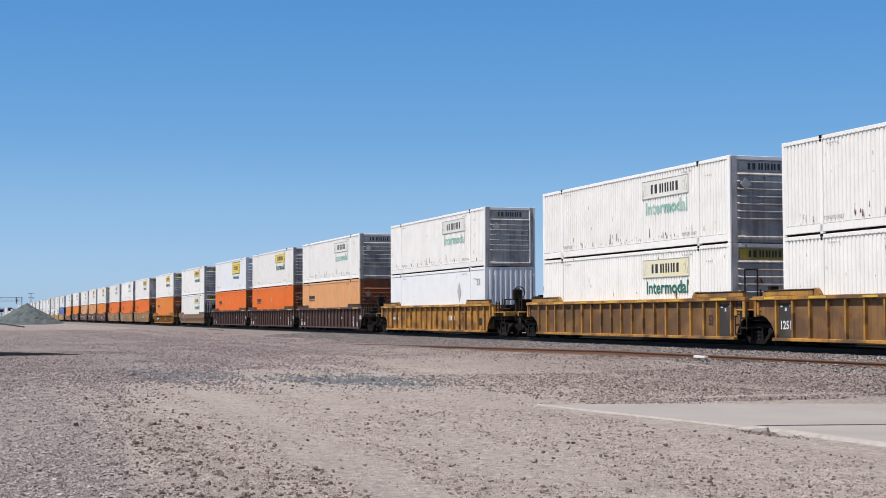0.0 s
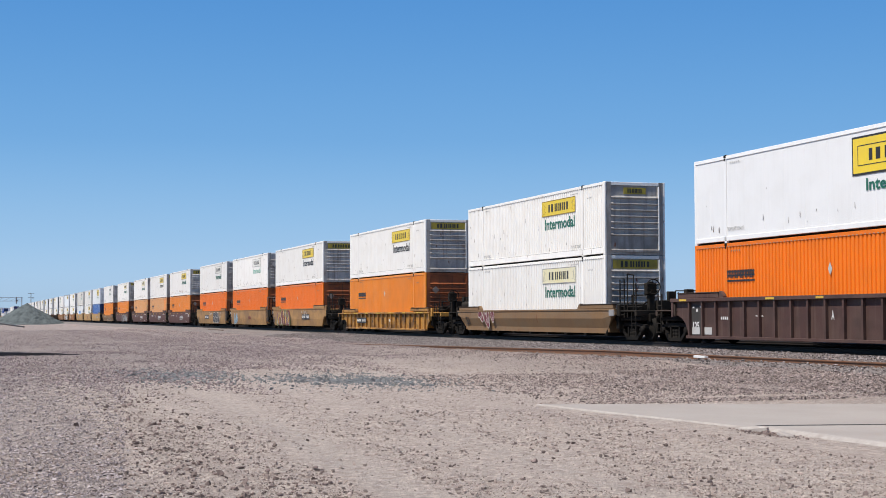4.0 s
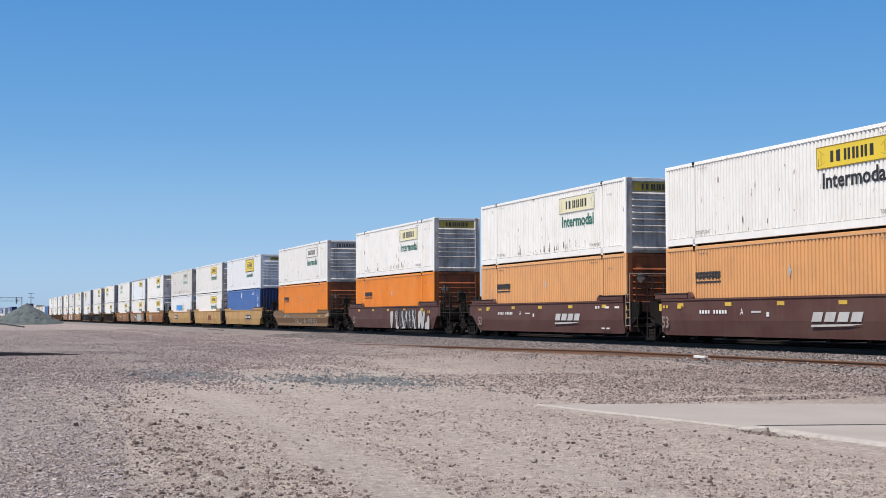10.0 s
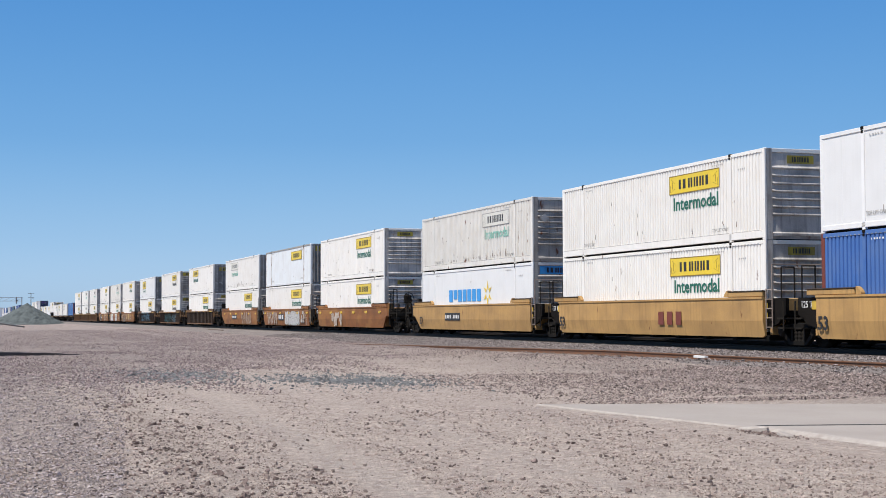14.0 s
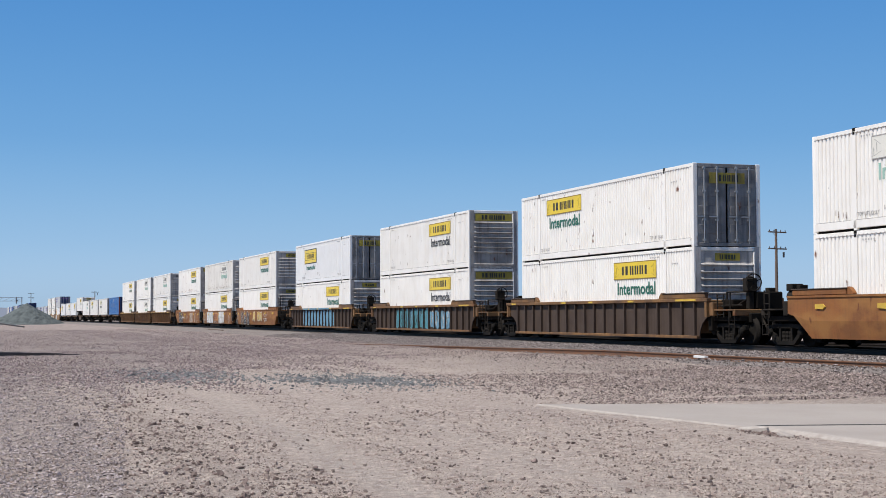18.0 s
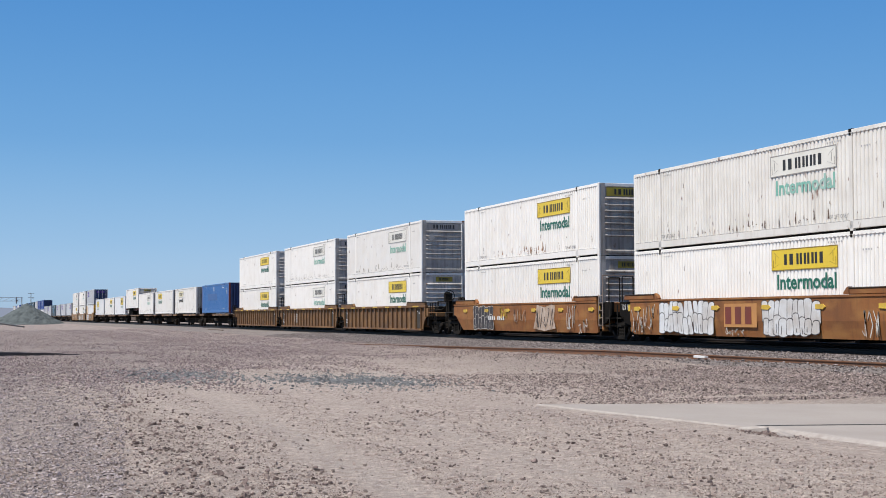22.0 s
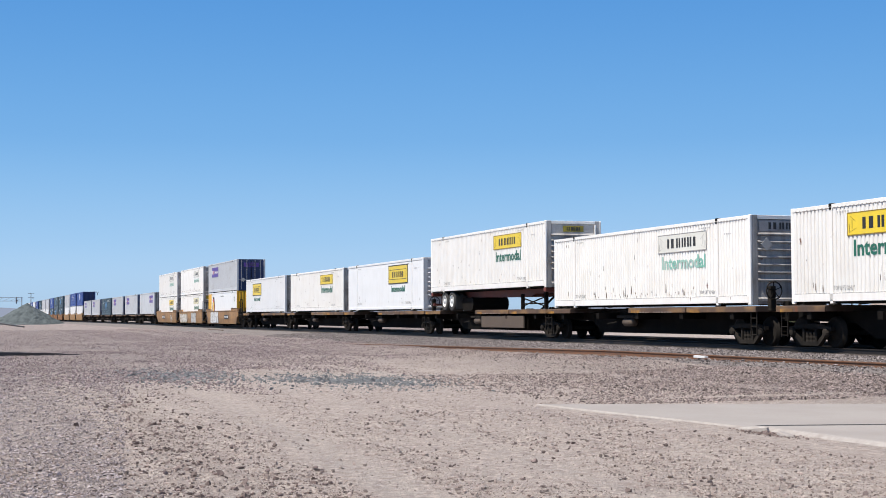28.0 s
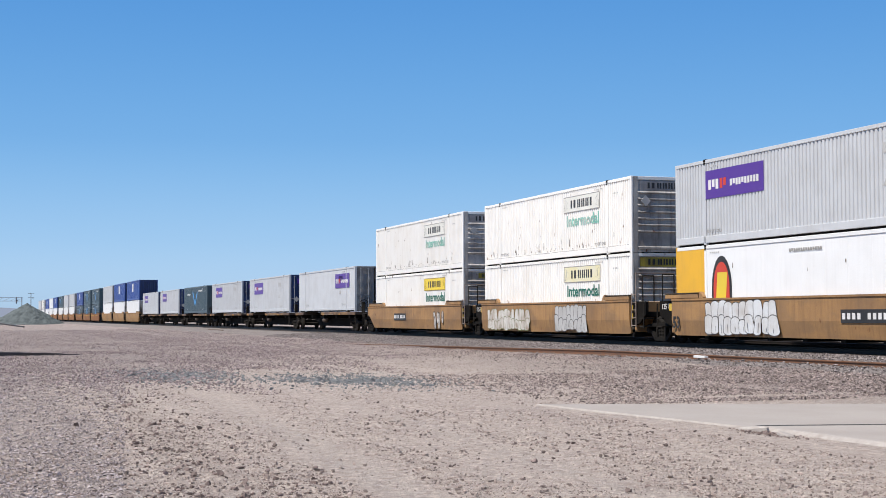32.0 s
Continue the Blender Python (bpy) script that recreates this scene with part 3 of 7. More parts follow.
def build_ground():
    xs = sorted(set([-4500, -2500, -1500, -900, -600, -450, -350, -280, -220, -180, -150, -130, -110] + [-100 + 1.0 * i for i in range(0, 121)] + [-40 + 0.11 * i for i in range(1, 282)] + [30, 60, 120, 400, 1200, 4500]))
    ys = sorted(set([-4500, -2000, -900, -400, -150, -60, -30] + [-20 + 1.0 * i for i in range(0, 49)] + [-3 + 0.085 * i for i in range(1, 147)] + [34, 40, 60, 100, 200, 500, 1500, 4500]))
    verts = [(x, y, groundedheight(x, y)) for x in xs for y in ys]
    n = len(ys)
    faces = [(i * n + j, (i + 1) * n + j, (i + 1) * n + j + 1, i * n + j + 1) for i in range(len(xs) - 1) for j in range(n - 1)]
    me = bpy.data.meshes.new("ground")
    me.from_pydata(verts, [], faces)
    for p in me.polygons:
        p.use_smooth = True
    me.materials.append(MATS["ground"])
    tagged(new("ground", me), "dusty pale brown desert yard of sand and stones", "ground", kind="structure")


def build_track():
    def bed(bm):
        profile = [(18.6, 0.10), (19.6, 0.24), (21.0, 0.30), (22.6, 0.34), (23.4, 0.335), (24.2, 0.32), (26.3, 0.32), (27.3, 0.33), (28.6, 0.32), (30.6, 0.32), (31.6, 0.33), (33.0, 0.1), (34.5, 0.0)]
        for a, b in ((-1500.0, -150.0), (-150.0, 120.0), (120.0, 900.0)):
            steps = 180 if a == -150.0 else 4
            loops = []
            for i in range(steps + 1):
                x = a + (b - a) * i / steps
                loops.append([(x, y + (0.15 * noise.noise(Vector((x * 0.3, y, 7.0))) if k < 3 else 0.0),
                               z + 0.03 * noise.noise(Vector((x * 0.8, y * 0.8, 1.0)))) for k, (y, z) in enumerate(profile)])
            loft(bm, loops, closed=False)
    thing("ballast_bed", bed, "ballast", (0, 0, 0), "raised bed of pinkish grey crushed ballast", "ballast", kind="structure")

    def rail(bm, x0=-1500.0, x1=900.0):
        shape = [(-0.075, -0.18), (0.075, -0.18), (0.06, -0.155), (0.012, -0.14), (0.012, -0.045), (0.037, -0.03), (0.037, -0.004),
                 (0.02, 0.0), (-0.02, 0.0), (-0.037, -0.004), (-0.037, -0.03), (-0.012, -0.045), (-0.012, -0.14), (-0.06, -0.155)]
        loft(bm, [[(x0, y, z) for y, z in shape], [(x1, y, z) for y, z in shape]])
    for side in (-1, 1):
        thing("rail", rail, "rail", (0, TRACK_Y + side * 0.755, RAIL_Z), "dark steel running rail spiked to timber ties", "rail", "rails of the track", kind="structure")
        thing("rail", rail, "rail", (0, TRACK_Y + 4.4 + side * 0.755, RAIL_Z), "steel running rail of the second track", "rail", "rails of the second track", kind="structure")
    # thin dark sheet over the bed, standing for the train's shade
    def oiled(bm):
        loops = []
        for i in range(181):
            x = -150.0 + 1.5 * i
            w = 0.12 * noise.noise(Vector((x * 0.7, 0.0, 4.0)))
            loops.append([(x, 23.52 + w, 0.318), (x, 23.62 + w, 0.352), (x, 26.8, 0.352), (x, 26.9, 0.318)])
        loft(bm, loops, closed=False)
    thing("oiled_ballast", oiled, "oiled", (0, 0, 0), "ballast darkened for the train's shade, between and beside the rails", "ballast", kind="structure")
    for i in range(150):
        thing("railroad_tie", lambda bm: box(bm, -0.115, 0.115, -1.3, 1.3, -0.16, 0.0, 0.012), "tie", (-80 + 0.62 * i, TRACK_Y, RAIL_Z - 0.165),
              "weathered timber tie bedded in ballast", "railroad tie", "ties under the track", kind="structure")

    # a spare rail left lying along the ballast shoulder, bent gently towards the yard at its far end
    def spare(bm):
        shape = [(-0.075, 0.0), (0.075, 0.0), (0.06, 0.025), (0.012, 0.04), (0.012, 0.135), (0.037, 0.15), (0.037, 0.176), (0.02, 0.18),
                 (-0.02, 0.18), (-0.037, 0.176), (-0.037, 0.15), (-0.012, 0.135), (-0.012, 0.04), (-0.06, 0.025)]
        loops = []
        for i in range(56):
            x = -70.0 + i * 2.0
            y = 20.12 + 0.051 * (x + 28.5)
            loops.append([(x, y + a, 0.20 + b - 0.24 * max(0.0, (-42 - x) / 28.0)) for a, b in shape])
        loft(bm, loops)
    thing("spare_rail", spare, "rail_rust", (0, 0, 0), "long rusty spare rail lying along the ballast shoulder", "rail")
    thing("marker_block", lambda bm: box(bm, -0.33, 0.33, -0.06, 0.06, 0.0, 0.07, 0.012), "white_block", (-36.2, 19.60, 0.285),
          "small white painted block lying on the spare rail", "marker block")


def build_slabs():
    """Two flush slabs with a tarred joint; the front edge is worn to a pale chamfer."""
    def slab_far(bm):
        loft(bm, [[(-22.6 - k, 9.18 - k, z), (-16.98, 9.93 - k, z), (-15.55, 15.8, z), (-20.4, 15.0, z)] for z, k in ((-0.12, 0.03), (-0.01, 0.03), (0.012, 0.0))])
    def slab_near(bm):
        loft(bm, [[(-16.80, 10.0, z), (-8.0, 10.14, z), (-8.0, 16.4, z), (-15.38, 15.82, z)] for z in (-0.12, 0.03)])
    far = thing("concrete_slab", slab_far, "concrete", (0, 0, 0), "dusty worn concrete slab flush with the yard", "concrete slab", "yard slabs", key="slab_far")
    near = thing("concrete_slab", slab_near, "concrete", (0, 0, 0), "dusty concrete slab with a pale worn front edge", "concrete slab", "yard slabs", key="slab_near")

    def worn_edge(bm):
        loops = []
        for i in range(45):
            x = -16.84 + i * 0.2
            w = 0.07 + 0.055 * noise.noise(Vector((x * 1.7, 0.0, 5.0))) + 0.035 * noise.noise(Vector((x * 6.0, 0.0, 2.0)))
            y = 9.995 + 0.0159 * (x + 16.8)
            loops.append([(x, y, -0.1), (x, y - w - 0.03, -0.02), (x, y - w * 0.5, 0.02), (x, y + 0.015, 0.034)])
        loft(bm, loops, closed=False)
    part("worn_edge", worn_edge, "edge", near, "pale chipped front edge")
    part("pale_edge", lambda bm: loft(bm, [[(-22.64 + 5.66 * u, 9.165 + 0.735 * u - d - 0.01 * noise.noise(Vector((u * 40, 0, 1))), z) for d, z in ((0.02, -0.02), (0.0, 0.008), (-0.012, 0.014))] for u in [i / 40 for i in range(41)]], closed=False), "edge", far, "thin pale worn edge")
    part("tarred_joint", lambda bm: loft(bm, [[(-16.99 + 1.44 * u + a + 0.015 * noise.noise(Vector((u * 30, a, 4))), 9.98 + 5.8 * u, 0.034) for a in (0.0, 0.17)] for u in [i / 50 for i in range(51)]], closed=False), "tar", near, "dark tarred joint")


def pebbles(name, label, mat, count, area, sizes, seed, height=None, coarse=False, rounded=False):
    """Many small angular stones, joined: nobody could count them."""
    rng = np.random.default_rng(seed)
    base = np.array([(x, y, z) for x in (-1, 1) for y in (-1, 1) for z in (-1, 1)], float) * 0.62
    tri = np.array([(0, 1, 3), (0, 3, 2), (4, 6, 7), (4, 7, 5), (0, 4, 5), (0, 5, 1), (2, 3, 7), (2, 7, 6), (0, 2, 6), (0, 6, 4), (1, 5, 7), (1, 7, 3)])
    if coarse:
        base = np.array([(1, 0, 0), (-1, 0, 0), (0, 1, 0), (0, -1, 0), (0.1, 0, 1), (0, 0.1, -1)], float) * 0.8
        tri = np.array([(0, 2, 4), (2, 1, 4), (1, 3, 4), (3, 0, 4), (2, 0, 5), (1, 2, 5), (3, 1, 5), (0, 3, 5)])
    if rounded:
        g = 1.618
        base = np.array([(-1, g, 0), (1, g, 0), (-1, -g, 0), (1, -g, 0), (0, -1, g), (0, 1, g), (0, -1, -g), (0, 1, -g), (g, 0, -1), (g, 0, 1), (-g, 0, -1), (-g, 0, 1)], float) * 0.48
        tri = np.array([(0, 11, 5), (0, 5, 1), (0, 1, 7), (0, 7, 10), (0, 10, 11), (1, 5, 9), (5, 11, 4), (11, 10, 2), (10, 7, 6), (7, 1, 8),
                        (3, 9, 4), (3, 4, 2), (3, 2, 6), (3, 6, 8), (3, 8, 9), (4, 9, 5), (2, 4, 11), (6, 2, 10), (8, 6, 7), (9, 8, 1)])
    corners = len(base)
    pts = area(rng, count)
    size = sizes[0] * (sizes[1] / sizes[0]) ** (rng.random(count) ** 4.6)
    v = base[None] * size[:, None, None] + (rng.random((count, corners, 3)) - 0.5) * size[:, None, None] * 0.95
    v *= (0.7 + 0.6 * rng.random((count, 1, 3)))
    v[:, :, 2] *= 0.75
    a = rng.random(count) * 6.283
    c, s = np.cos(a)[:, None], np.sin(a)[:, None]
    v = np.stack([v[:, :, 0] * c - v[:, :, 1] * s, v[:, :, 0] * s + v[:, :, 1] * c, v[:, :, 2]], 2)
    z = np.array([(height or groundedheight)(x, y) for x, y in pts])
    v += np.column_stack([pts, z + size * 0.36])[:, None, :]
    me = bpy.data.meshes.new(name)
    me.from_pydata(v.reshape(-1, 3).tolist(), [], (tri[None] + corners * np.arange(count)[:, None, None]).reshape(-1, 3).tolist())
    me.materials.append(MATS[mat])
    tagged(new(name, me), label, "stones", kind="stuff")


def build_stones():
    def yard(rng, n):
        m = n * 3
        d = 11.0 + 55.0 * rng.random(m) ** 1.6
        a = rng.uniform(-0.40, 0.38, m) + PAN
        p = np.column_stack([-d * np.cos(a), d * np.sin(a)])
        thick = np.array([noise.noise(Vector((x * 0.3, y * 1.1, 2.0))) + 0.6 * noise.noise(Vector((x * 0.9, y * 0.9, 6.0))) for x, y in p])
        thick += np.clip((4.0 - p[:, 1]) * 0.06, -0.2, 0.15)
        for y0, half in ((3.85, 0.26), (5.75, 0.2)):
            thick -= 4.0 * np.exp(-((p[:, 1] - y0 + 0.056 * (p[:, 0] + 16.0)) / half) ** 2)
        order = np.argsort(-(thick + 2.0 * rng.random(m)))
        return p[order[:n]]

    def patch(cx, cy, rx, ry):
        return lambda rng, n: np.column_stack([cx + rx * rng.normal(size=n) * 0.5, cy + ry * rng.normal(size=n) * 0.5])
    def keep(f):
        def g(rng, n):
            p = f(rng, n)
            off = (p[:, 0] > -22) & (p[:, 1] > 9.1) & (p[:, 1] < 16.0)
            p[off, 1] = 9.0 - rng.random(off.sum()) * 8.0
            p[p[:, 1] > 18.5, 1] -= 8.0
            return p
        return g
    pebbles("yard_stones", "scattered angular stones on the dusty yard", "stone", 46000, keep(yard), (0.006, 0.024), 3)
    pebbles("yard_grit", "fine grit and small stones over the dusty yard", "stone", 90000, keep(yard), (0.005, 0.014), 23, coarse=True)

    # rocks pushed aside in a low line by traffic, and others lying about
    def windrow(rng, n):
        x = -28.0 + 17.5 * rng.random(n) ** 0.8
        clump = np.array([noise.noise(Vector((u * 0.9, 4.0, 1.0))) for u in x])
        y = 2.30 - 0.03 * (x + 16.0) + (0.42 + 0.25 * clump) * rng.normal(size=n) + 0.25 * clump
        return np.column_stack([x, y])
    pebbles("windrow_rocks", "dark brown rocks pushed into a low line", "rock", 900, windrow, (0.010, 0.040), 31, rounded=True)

    def strewn(rng, n):
        m = n * 4
        d = 11.0 + 34.0 * rng.random(m) ** 1.5
        a = rng.uniform(-0.26, 0.33, m) + PAN
        p = np.column_stack([-d * np.cos(a), d * np.sin(a)])
        clump = np.array([noise.noise(Vector((x * 0.55, y * 0.9, 12.0))) for x, y in p])
        return p[np.argsort(-(clump + 1.6 * rng.random(m) - 0.09 * np.clip(p[:, 1] - 4.5, 0.0, 5.0) - 4.0 * np.exp(-((p[:, 1] - 3.85 + 0.056 * (p[:, 0] + 16.0)) / 0.3) ** 2)))[:n]]
    pebbles("strewn_rocks", "dark brown rocks strewn over the dusty yard", "rock", 2000, keep(strewn), (0.008, 0.032), 32, rounded=True)

    def middle(rng, n):
        m = n * 3
        d = 20.0 + 150.0 * rng.random(m) ** 1.7
        a = rng.uniform(-0.34, 0.2, m) + PAN
        p = np.column_stack([-d * np.cos(a), d * np.sin(a)])
        thick = 0.45 * np.array([noise.noise(Vector((x * 0.12, y * 0.5, 8.0))) for x, y in p])
        thick += np.clip(-(p[:, 0] + 1.5 * p[:, 1] + 20.0) * 0.05, -0.6, 0.5) + 0.7 * rng.random(m)
        p = p[np.argsort(-thick)[:n]]
        p[p[:, 1] > 18.8, 1] -= 9.0
        return p
    pebbles("yard_gravel", "pinkish grey gravel spread over the yard", "gravel", 105000, middle, (0.020, 0.048), 4, coarse=True)

    def shoulder(rng, n):
        return np.column_stack([-95 + 110 * rng.random(n), 19.0 + 4.55 * rng.random(n)])
    def bed_height(x, y):
        return float(np.interp(y, [18.6, 19.6, 21.0, 22.6, 23.4, 24.2], [0.10, 0.24, 0.30, 0.34, 0.335, 0.32])) + 0.01
    pebbles("ballast_stones", "loose crushed stones on the ballast shoulder", "ballast_stone", 40000, shoulder, (0.026, 0.056), 5, bed_height, True)
    def corner(rng, n):
        d = 11.2 + 30.0 * rng.random(n) ** 1.4
        a = -0.03 + 0.135 * rng.random(n) ** 1.25
        return np.column_stack([-d * np.cos(a), d * np.sin(a)])
    pebbles("grey_gravel", "light grey gravel spread over the corner of the yard", "grey_gravel", 46000, corner, (0.009, 0.028), 12, coarse=True)

    def beside(rng, n):
        x = -10.0 - 62.0 * rng.random(n) ** 1.2
        wide = np.array([4.2 + 3.0 * noise.noise(Vector((u * 0.11, 3.0, 0.0))) + 1.5 * noise.noise(Vector((u * 0.5, 9.0, 0.0))) for u in x]) * np.clip((x + 75.0) / 45.0, 0.15, 1.0)
        p = np.column_stack([x, 19.3 - np.abs(wide) * (0.15 + np.abs(rng.normal(size=n)) * 0.62)])
        third = rng.random(n) < 0.45
        p[third] = np.column_stack([-9.0 - 25.0 * rng.random(third.sum()), 15.3 + 3.9 * rng.random(third.sum())])
        p[(p[:, 0] > -22.8) & (p[:, 1] < 15.6), 1] += 2.0
        behind = rng.random(n) < 0.38
        p[behind] = np.column_stack([-22.4 - 12.0 * rng.random(behind.sum()) ** 1.3, 9.8 + 9.2 * rng.random(behind.sum()) ** 0.7])
        return p
    pebbles("red_gravel", "reddish gravel trodden out beside the spare rail", "red_gravel", 56000, beside, (0.014, 0.044), 13, coarse=True)
    pebbles("blue_chippings", "spilled blue-grey stone chippings on the yard", "stone_blue", 2600, patch(-32.5, 8.6, 4.0, 1.9), (0.015, 0.045), 7)
    pebbles("blue_chippings", "spilled blue-grey stone chippings on the yard", "stone_blue", 2300, patch(-36.8, 5.1, 4.2, 1.5), (0.015, 0.045), 8)


def build_distance():
    # heap of grey-green gravel beside the track
    def heap(bm):
        loops = []
        for k in range(30):
            r = 1.0 - k / 29
            loop = []
            for i in range(90):
                a = 2 * math.pi * i / 90
                w = 1 + 0.10 * noise.noise(Vector((math.cos(a) * 1.5, math.sin(a) * 1.5, k * 0.15)))
                z = 4.3 * (1 - r) ** 1.05 + 0.22 * noise.noise(Vector((math.cos(a) * 4 * r, math.sin(a) * 4 * r, 9.0))) + 0.16 * noise.noise(Vector((math.cos(a) * 13 * r, math.sin(a) * 13 * r, 3.0)))
                loop.append((7.5 * r * w * math.cos(a), 7.5 * r * w * math.sin(a), max(z, -0.1)))
            loops.append(loop)
        loft(bm, loops)
    thing("gravel_mound", heap, "gravel_heap", (-300, 12.2, 0), "conical heap of grey-green gravel beside the track", "gravel heap")

    def ridge(bm, length=70.0, tall=5.5, deep=22.0, seed=0.0):
        loops = []
        for i in range(40):
            x = -length / 2 + length * i / 39
            env = min(1.0, (39 - i) / 6.0, i / 10.0)
            loop = []
            for j in range(14):
                y = -deep / 2 + deep * j / 13
                z = tall * env * (1 - abs(y) / (deep / 2)) ** 0.7 * (0.8 + 0.35 * noise.noise(Vector((x * 0.12, y * 0.2, seed))))
                loop.append((x, y, z - 0.2))
            loops.append(loop)
        loft(bm, loops, closed=False)
    thing("rocky_embankment", ridge, "hill", pose(-115, 97, 0, 0, 0, 0), "low rocky brown embankment beyond the track", "embankment", kind="structure", smooth=True)

    def range_far(bm):
        loops = []
        for i in range(60):
            y = -900 + i * 60.0
            h = 24 + 22 * noise.noise(Vector((y * 0.0035, 1.0, 2.0))) + 9 * noise.noise(Vector((y * 0.02, 5.0, 2.0)))
            loops.append([(-2400 + 200 * math.sin(i * 0.1), y, -2.0), (-2520 + 200 * math.sin(i * 0.1), y, max(h, 3) * 0.35), (-2650 + 200 * math.sin(i * 0.1), y, max(h, 4) * 0.75)])
        loft(bm, loops, closed=False)
    thing("mountain_range", range_far, "mountain", (0, 0, 0), "hazy blue-grey desert mountains on the horizon", "mountains", kind="structure", smooth=True)

    def utility_pole(x, y, tall, arms, label):
        ob = tagged(new("utility_pole"), label, "utility pole", "poles along the line")
        ob.matrix_basis = pose(x, y, 0, 0, 0, 18)
        part("shaft", lambda bm: rod(bm, (0, 0, -0.3), (0, 0, tall), 0.17, 10, 0.11), "pole", ob, key=("shaft", tall))
        for k, z in enumerate(arms):
            arm = part("crossarm", lambda bm: box(bm, -0.05, 0.05, -1.25, 1.25, -0.06, 0.06, 0.01), "pole", ob, at=(0.16, 0, z))
            for s in (-1.1, -0.45, 0.45, 1.1):
                part("insulator", lambda bm: lathe(bm, [(0.02, 0.06), (0.05, 0.10), (0.05, 0.17), (0.02, 0.22)], "z", 8), "glass", arm, at=(0, s, 0))
            if k == 0:
                part("brace", lambda bm: rod(bm, (0.1, -0.6, z), (0.1, 0.0, z - 0.6), 0.02), "galvanised", ob, key=("brace", tall))
        part("cutout_switch", lambda bm: box(bm, -0.08, 0.08, -0.07, 0.07, -0.35, 0.15, 0.02), "glass", ob, at=(0.25, 0.75, arms[-1] - 0.45))
        return ob
    utility_pole(-118.2, 72.0, 9.45, (9.15, 7.6), "weathered timber utility pole with two crossarms")
    utility_pole(-471.7, 40.0, 9.7, (9.3,), "far timber utility pole beyond the train")
    utility_pole(-623, 27.0, 11.6, (11.2, 9.6), "far timber utility pole with two crossarms")
    utility_pole(-110.9, 76.0, 5.4, (5.1,), "short timber pole beyond the embankment")

    lamp = tagged(new("street_lamp"), "grey steel street lamp with a long arm beyond the track", "street lamp")
    lamp.matrix_basis = pose(-151, 98, -0.6, 0, 0, 10)
    part("mast", lambda bm: rod(bm, (0, 0, 0), (0, 0, 5.9), 0.09, 8, 0.06), "galvanised", lamp)
    part("arm", lambda bm: rod(bm, (0, 0, 5.85), (0.0, 3.4, 6.15), 0.04, 6), "galvanised", lamp)
    part("lamp_head", lambda bm: box(bm, -0.12, 0.12, 3.3, 4.0, 6.08, 6.22, 0.03), "galvanised", lamp)

    # signal bridge across the line, far off
    bridge = tagged(new("signal_bridge"), "far steel truss signal bridge with signal heads over the line", "signal bridge")
    bridge.matrix_basis = pose(-520, 4.5, -1.0)
    for y in (-14.0, 15.0):
        part("leg", lambda bm: [rod(bm, (dx, 0, 0), (dx * 0.6, 0, 9.2), 0.12, 6) for dx in (-0.6, 0.6)], "galvanised", bridge, at=(0, y, 0), key="bridge_leg")
    for z in (8.0, 9.2):
        for dx in (-0.45, 0.45):
            part("chord", lambda bm: box(bm, -0.07, 0.07, -14.2, 15.2, -0.07, 0.07), "galvanised", bridge, at=(dx, 0, z))
    for i in range(14):
        part("truss_brace", lambda bm: rod(bm, (0, -1.05, 8.0), (0, 1.05, 9.2), 0.06, 5), "galvanised", bridge, at=(0.45, -13 + 2.1 * i, 0))
    for y in (6.5, 13.2):
        head = part("signal_head", lambda bm: box(bm, 0.5, 0.8, -0.28, 0.28, 7.2, 9.4, 0.05), "galvanised", bridge, at=(0, y, 0))
        for z in (7.3, 8.2, 9.1):
            part("lens_hood", lambda bm: lathe(bm, [(0.16, 0.0), (0.2, 0.3)], "x", 8), "spray_black", head, at=(0.8, 0, z))

    def bush(x, y, size, seed):
        ob = tagged(new("bush"), "dusty green desert bush beyond the track", "bush", "bushes beyond the track")
        ob.matrix_basis = pose(x, y, 0)
        rng = random.Random(seed)
        def limbs(bm):
            for i in range(7):
                a = i * 0.9
                rod(bm, (0, 0, -0.1), (size * 0.6 * math.cos(a), size * 0.6 * math.sin(a), size * rng.uniform(0.6, 0.95)), 0.06, 5, 0.02)
        part("limbs", limbs, "bark", ob, key=("limbs", seed))
        def crown(bm):
            for i in range(620):
                a, u = rng.uniform(0, 6.283), rng.random() ** 0.5
                z = size * (0.12 + 0.95 * rng.random()) * (1.0 - 0.55 * u * u)
                c = Vector((size * u * math.cos(a) * 1.15, size * u * math.sin(a) * 1.15, z))
                s = rng.uniform(0.10, 0.22)
                d = [Vector((rng.uniform(-1, 1), rng.uniform(-1, 1), rng.uniform(-1, 1))) * s for _ in range(3)]
                bm.faces.new([bm.verts.new(c + q) for q in d])
        part("crown", crown, "leaf", ob, key=("crown", seed))
    for k, (x, y, s) in enumerate(((-121, 70, 2.1), (-117, 70.5, 2.3), (-114.5, 71, 2.4), (-119, 73, 2.0), (-110, 68, 1.6))):
        bush(x, y, s, 40 + k)

    # tapering black bar, added to draw a thin dark line on the yard
    thing("tarred_timber", lambda bm: loft(bm, [[(dx, y, z * k) for dx, z in ((-0.12, -0.03), (0.12, -0.03), (0.12, 0.16), (-0.12, 0.16))] for y, k in ((-4.5, 1.0), (1.0, 1.0), (3.2, 0.6), (4.5, 0.15))]), "spray_black", (-58.6, 0, 0),
          "long black tapering bar half sunk in the yard", "timber")

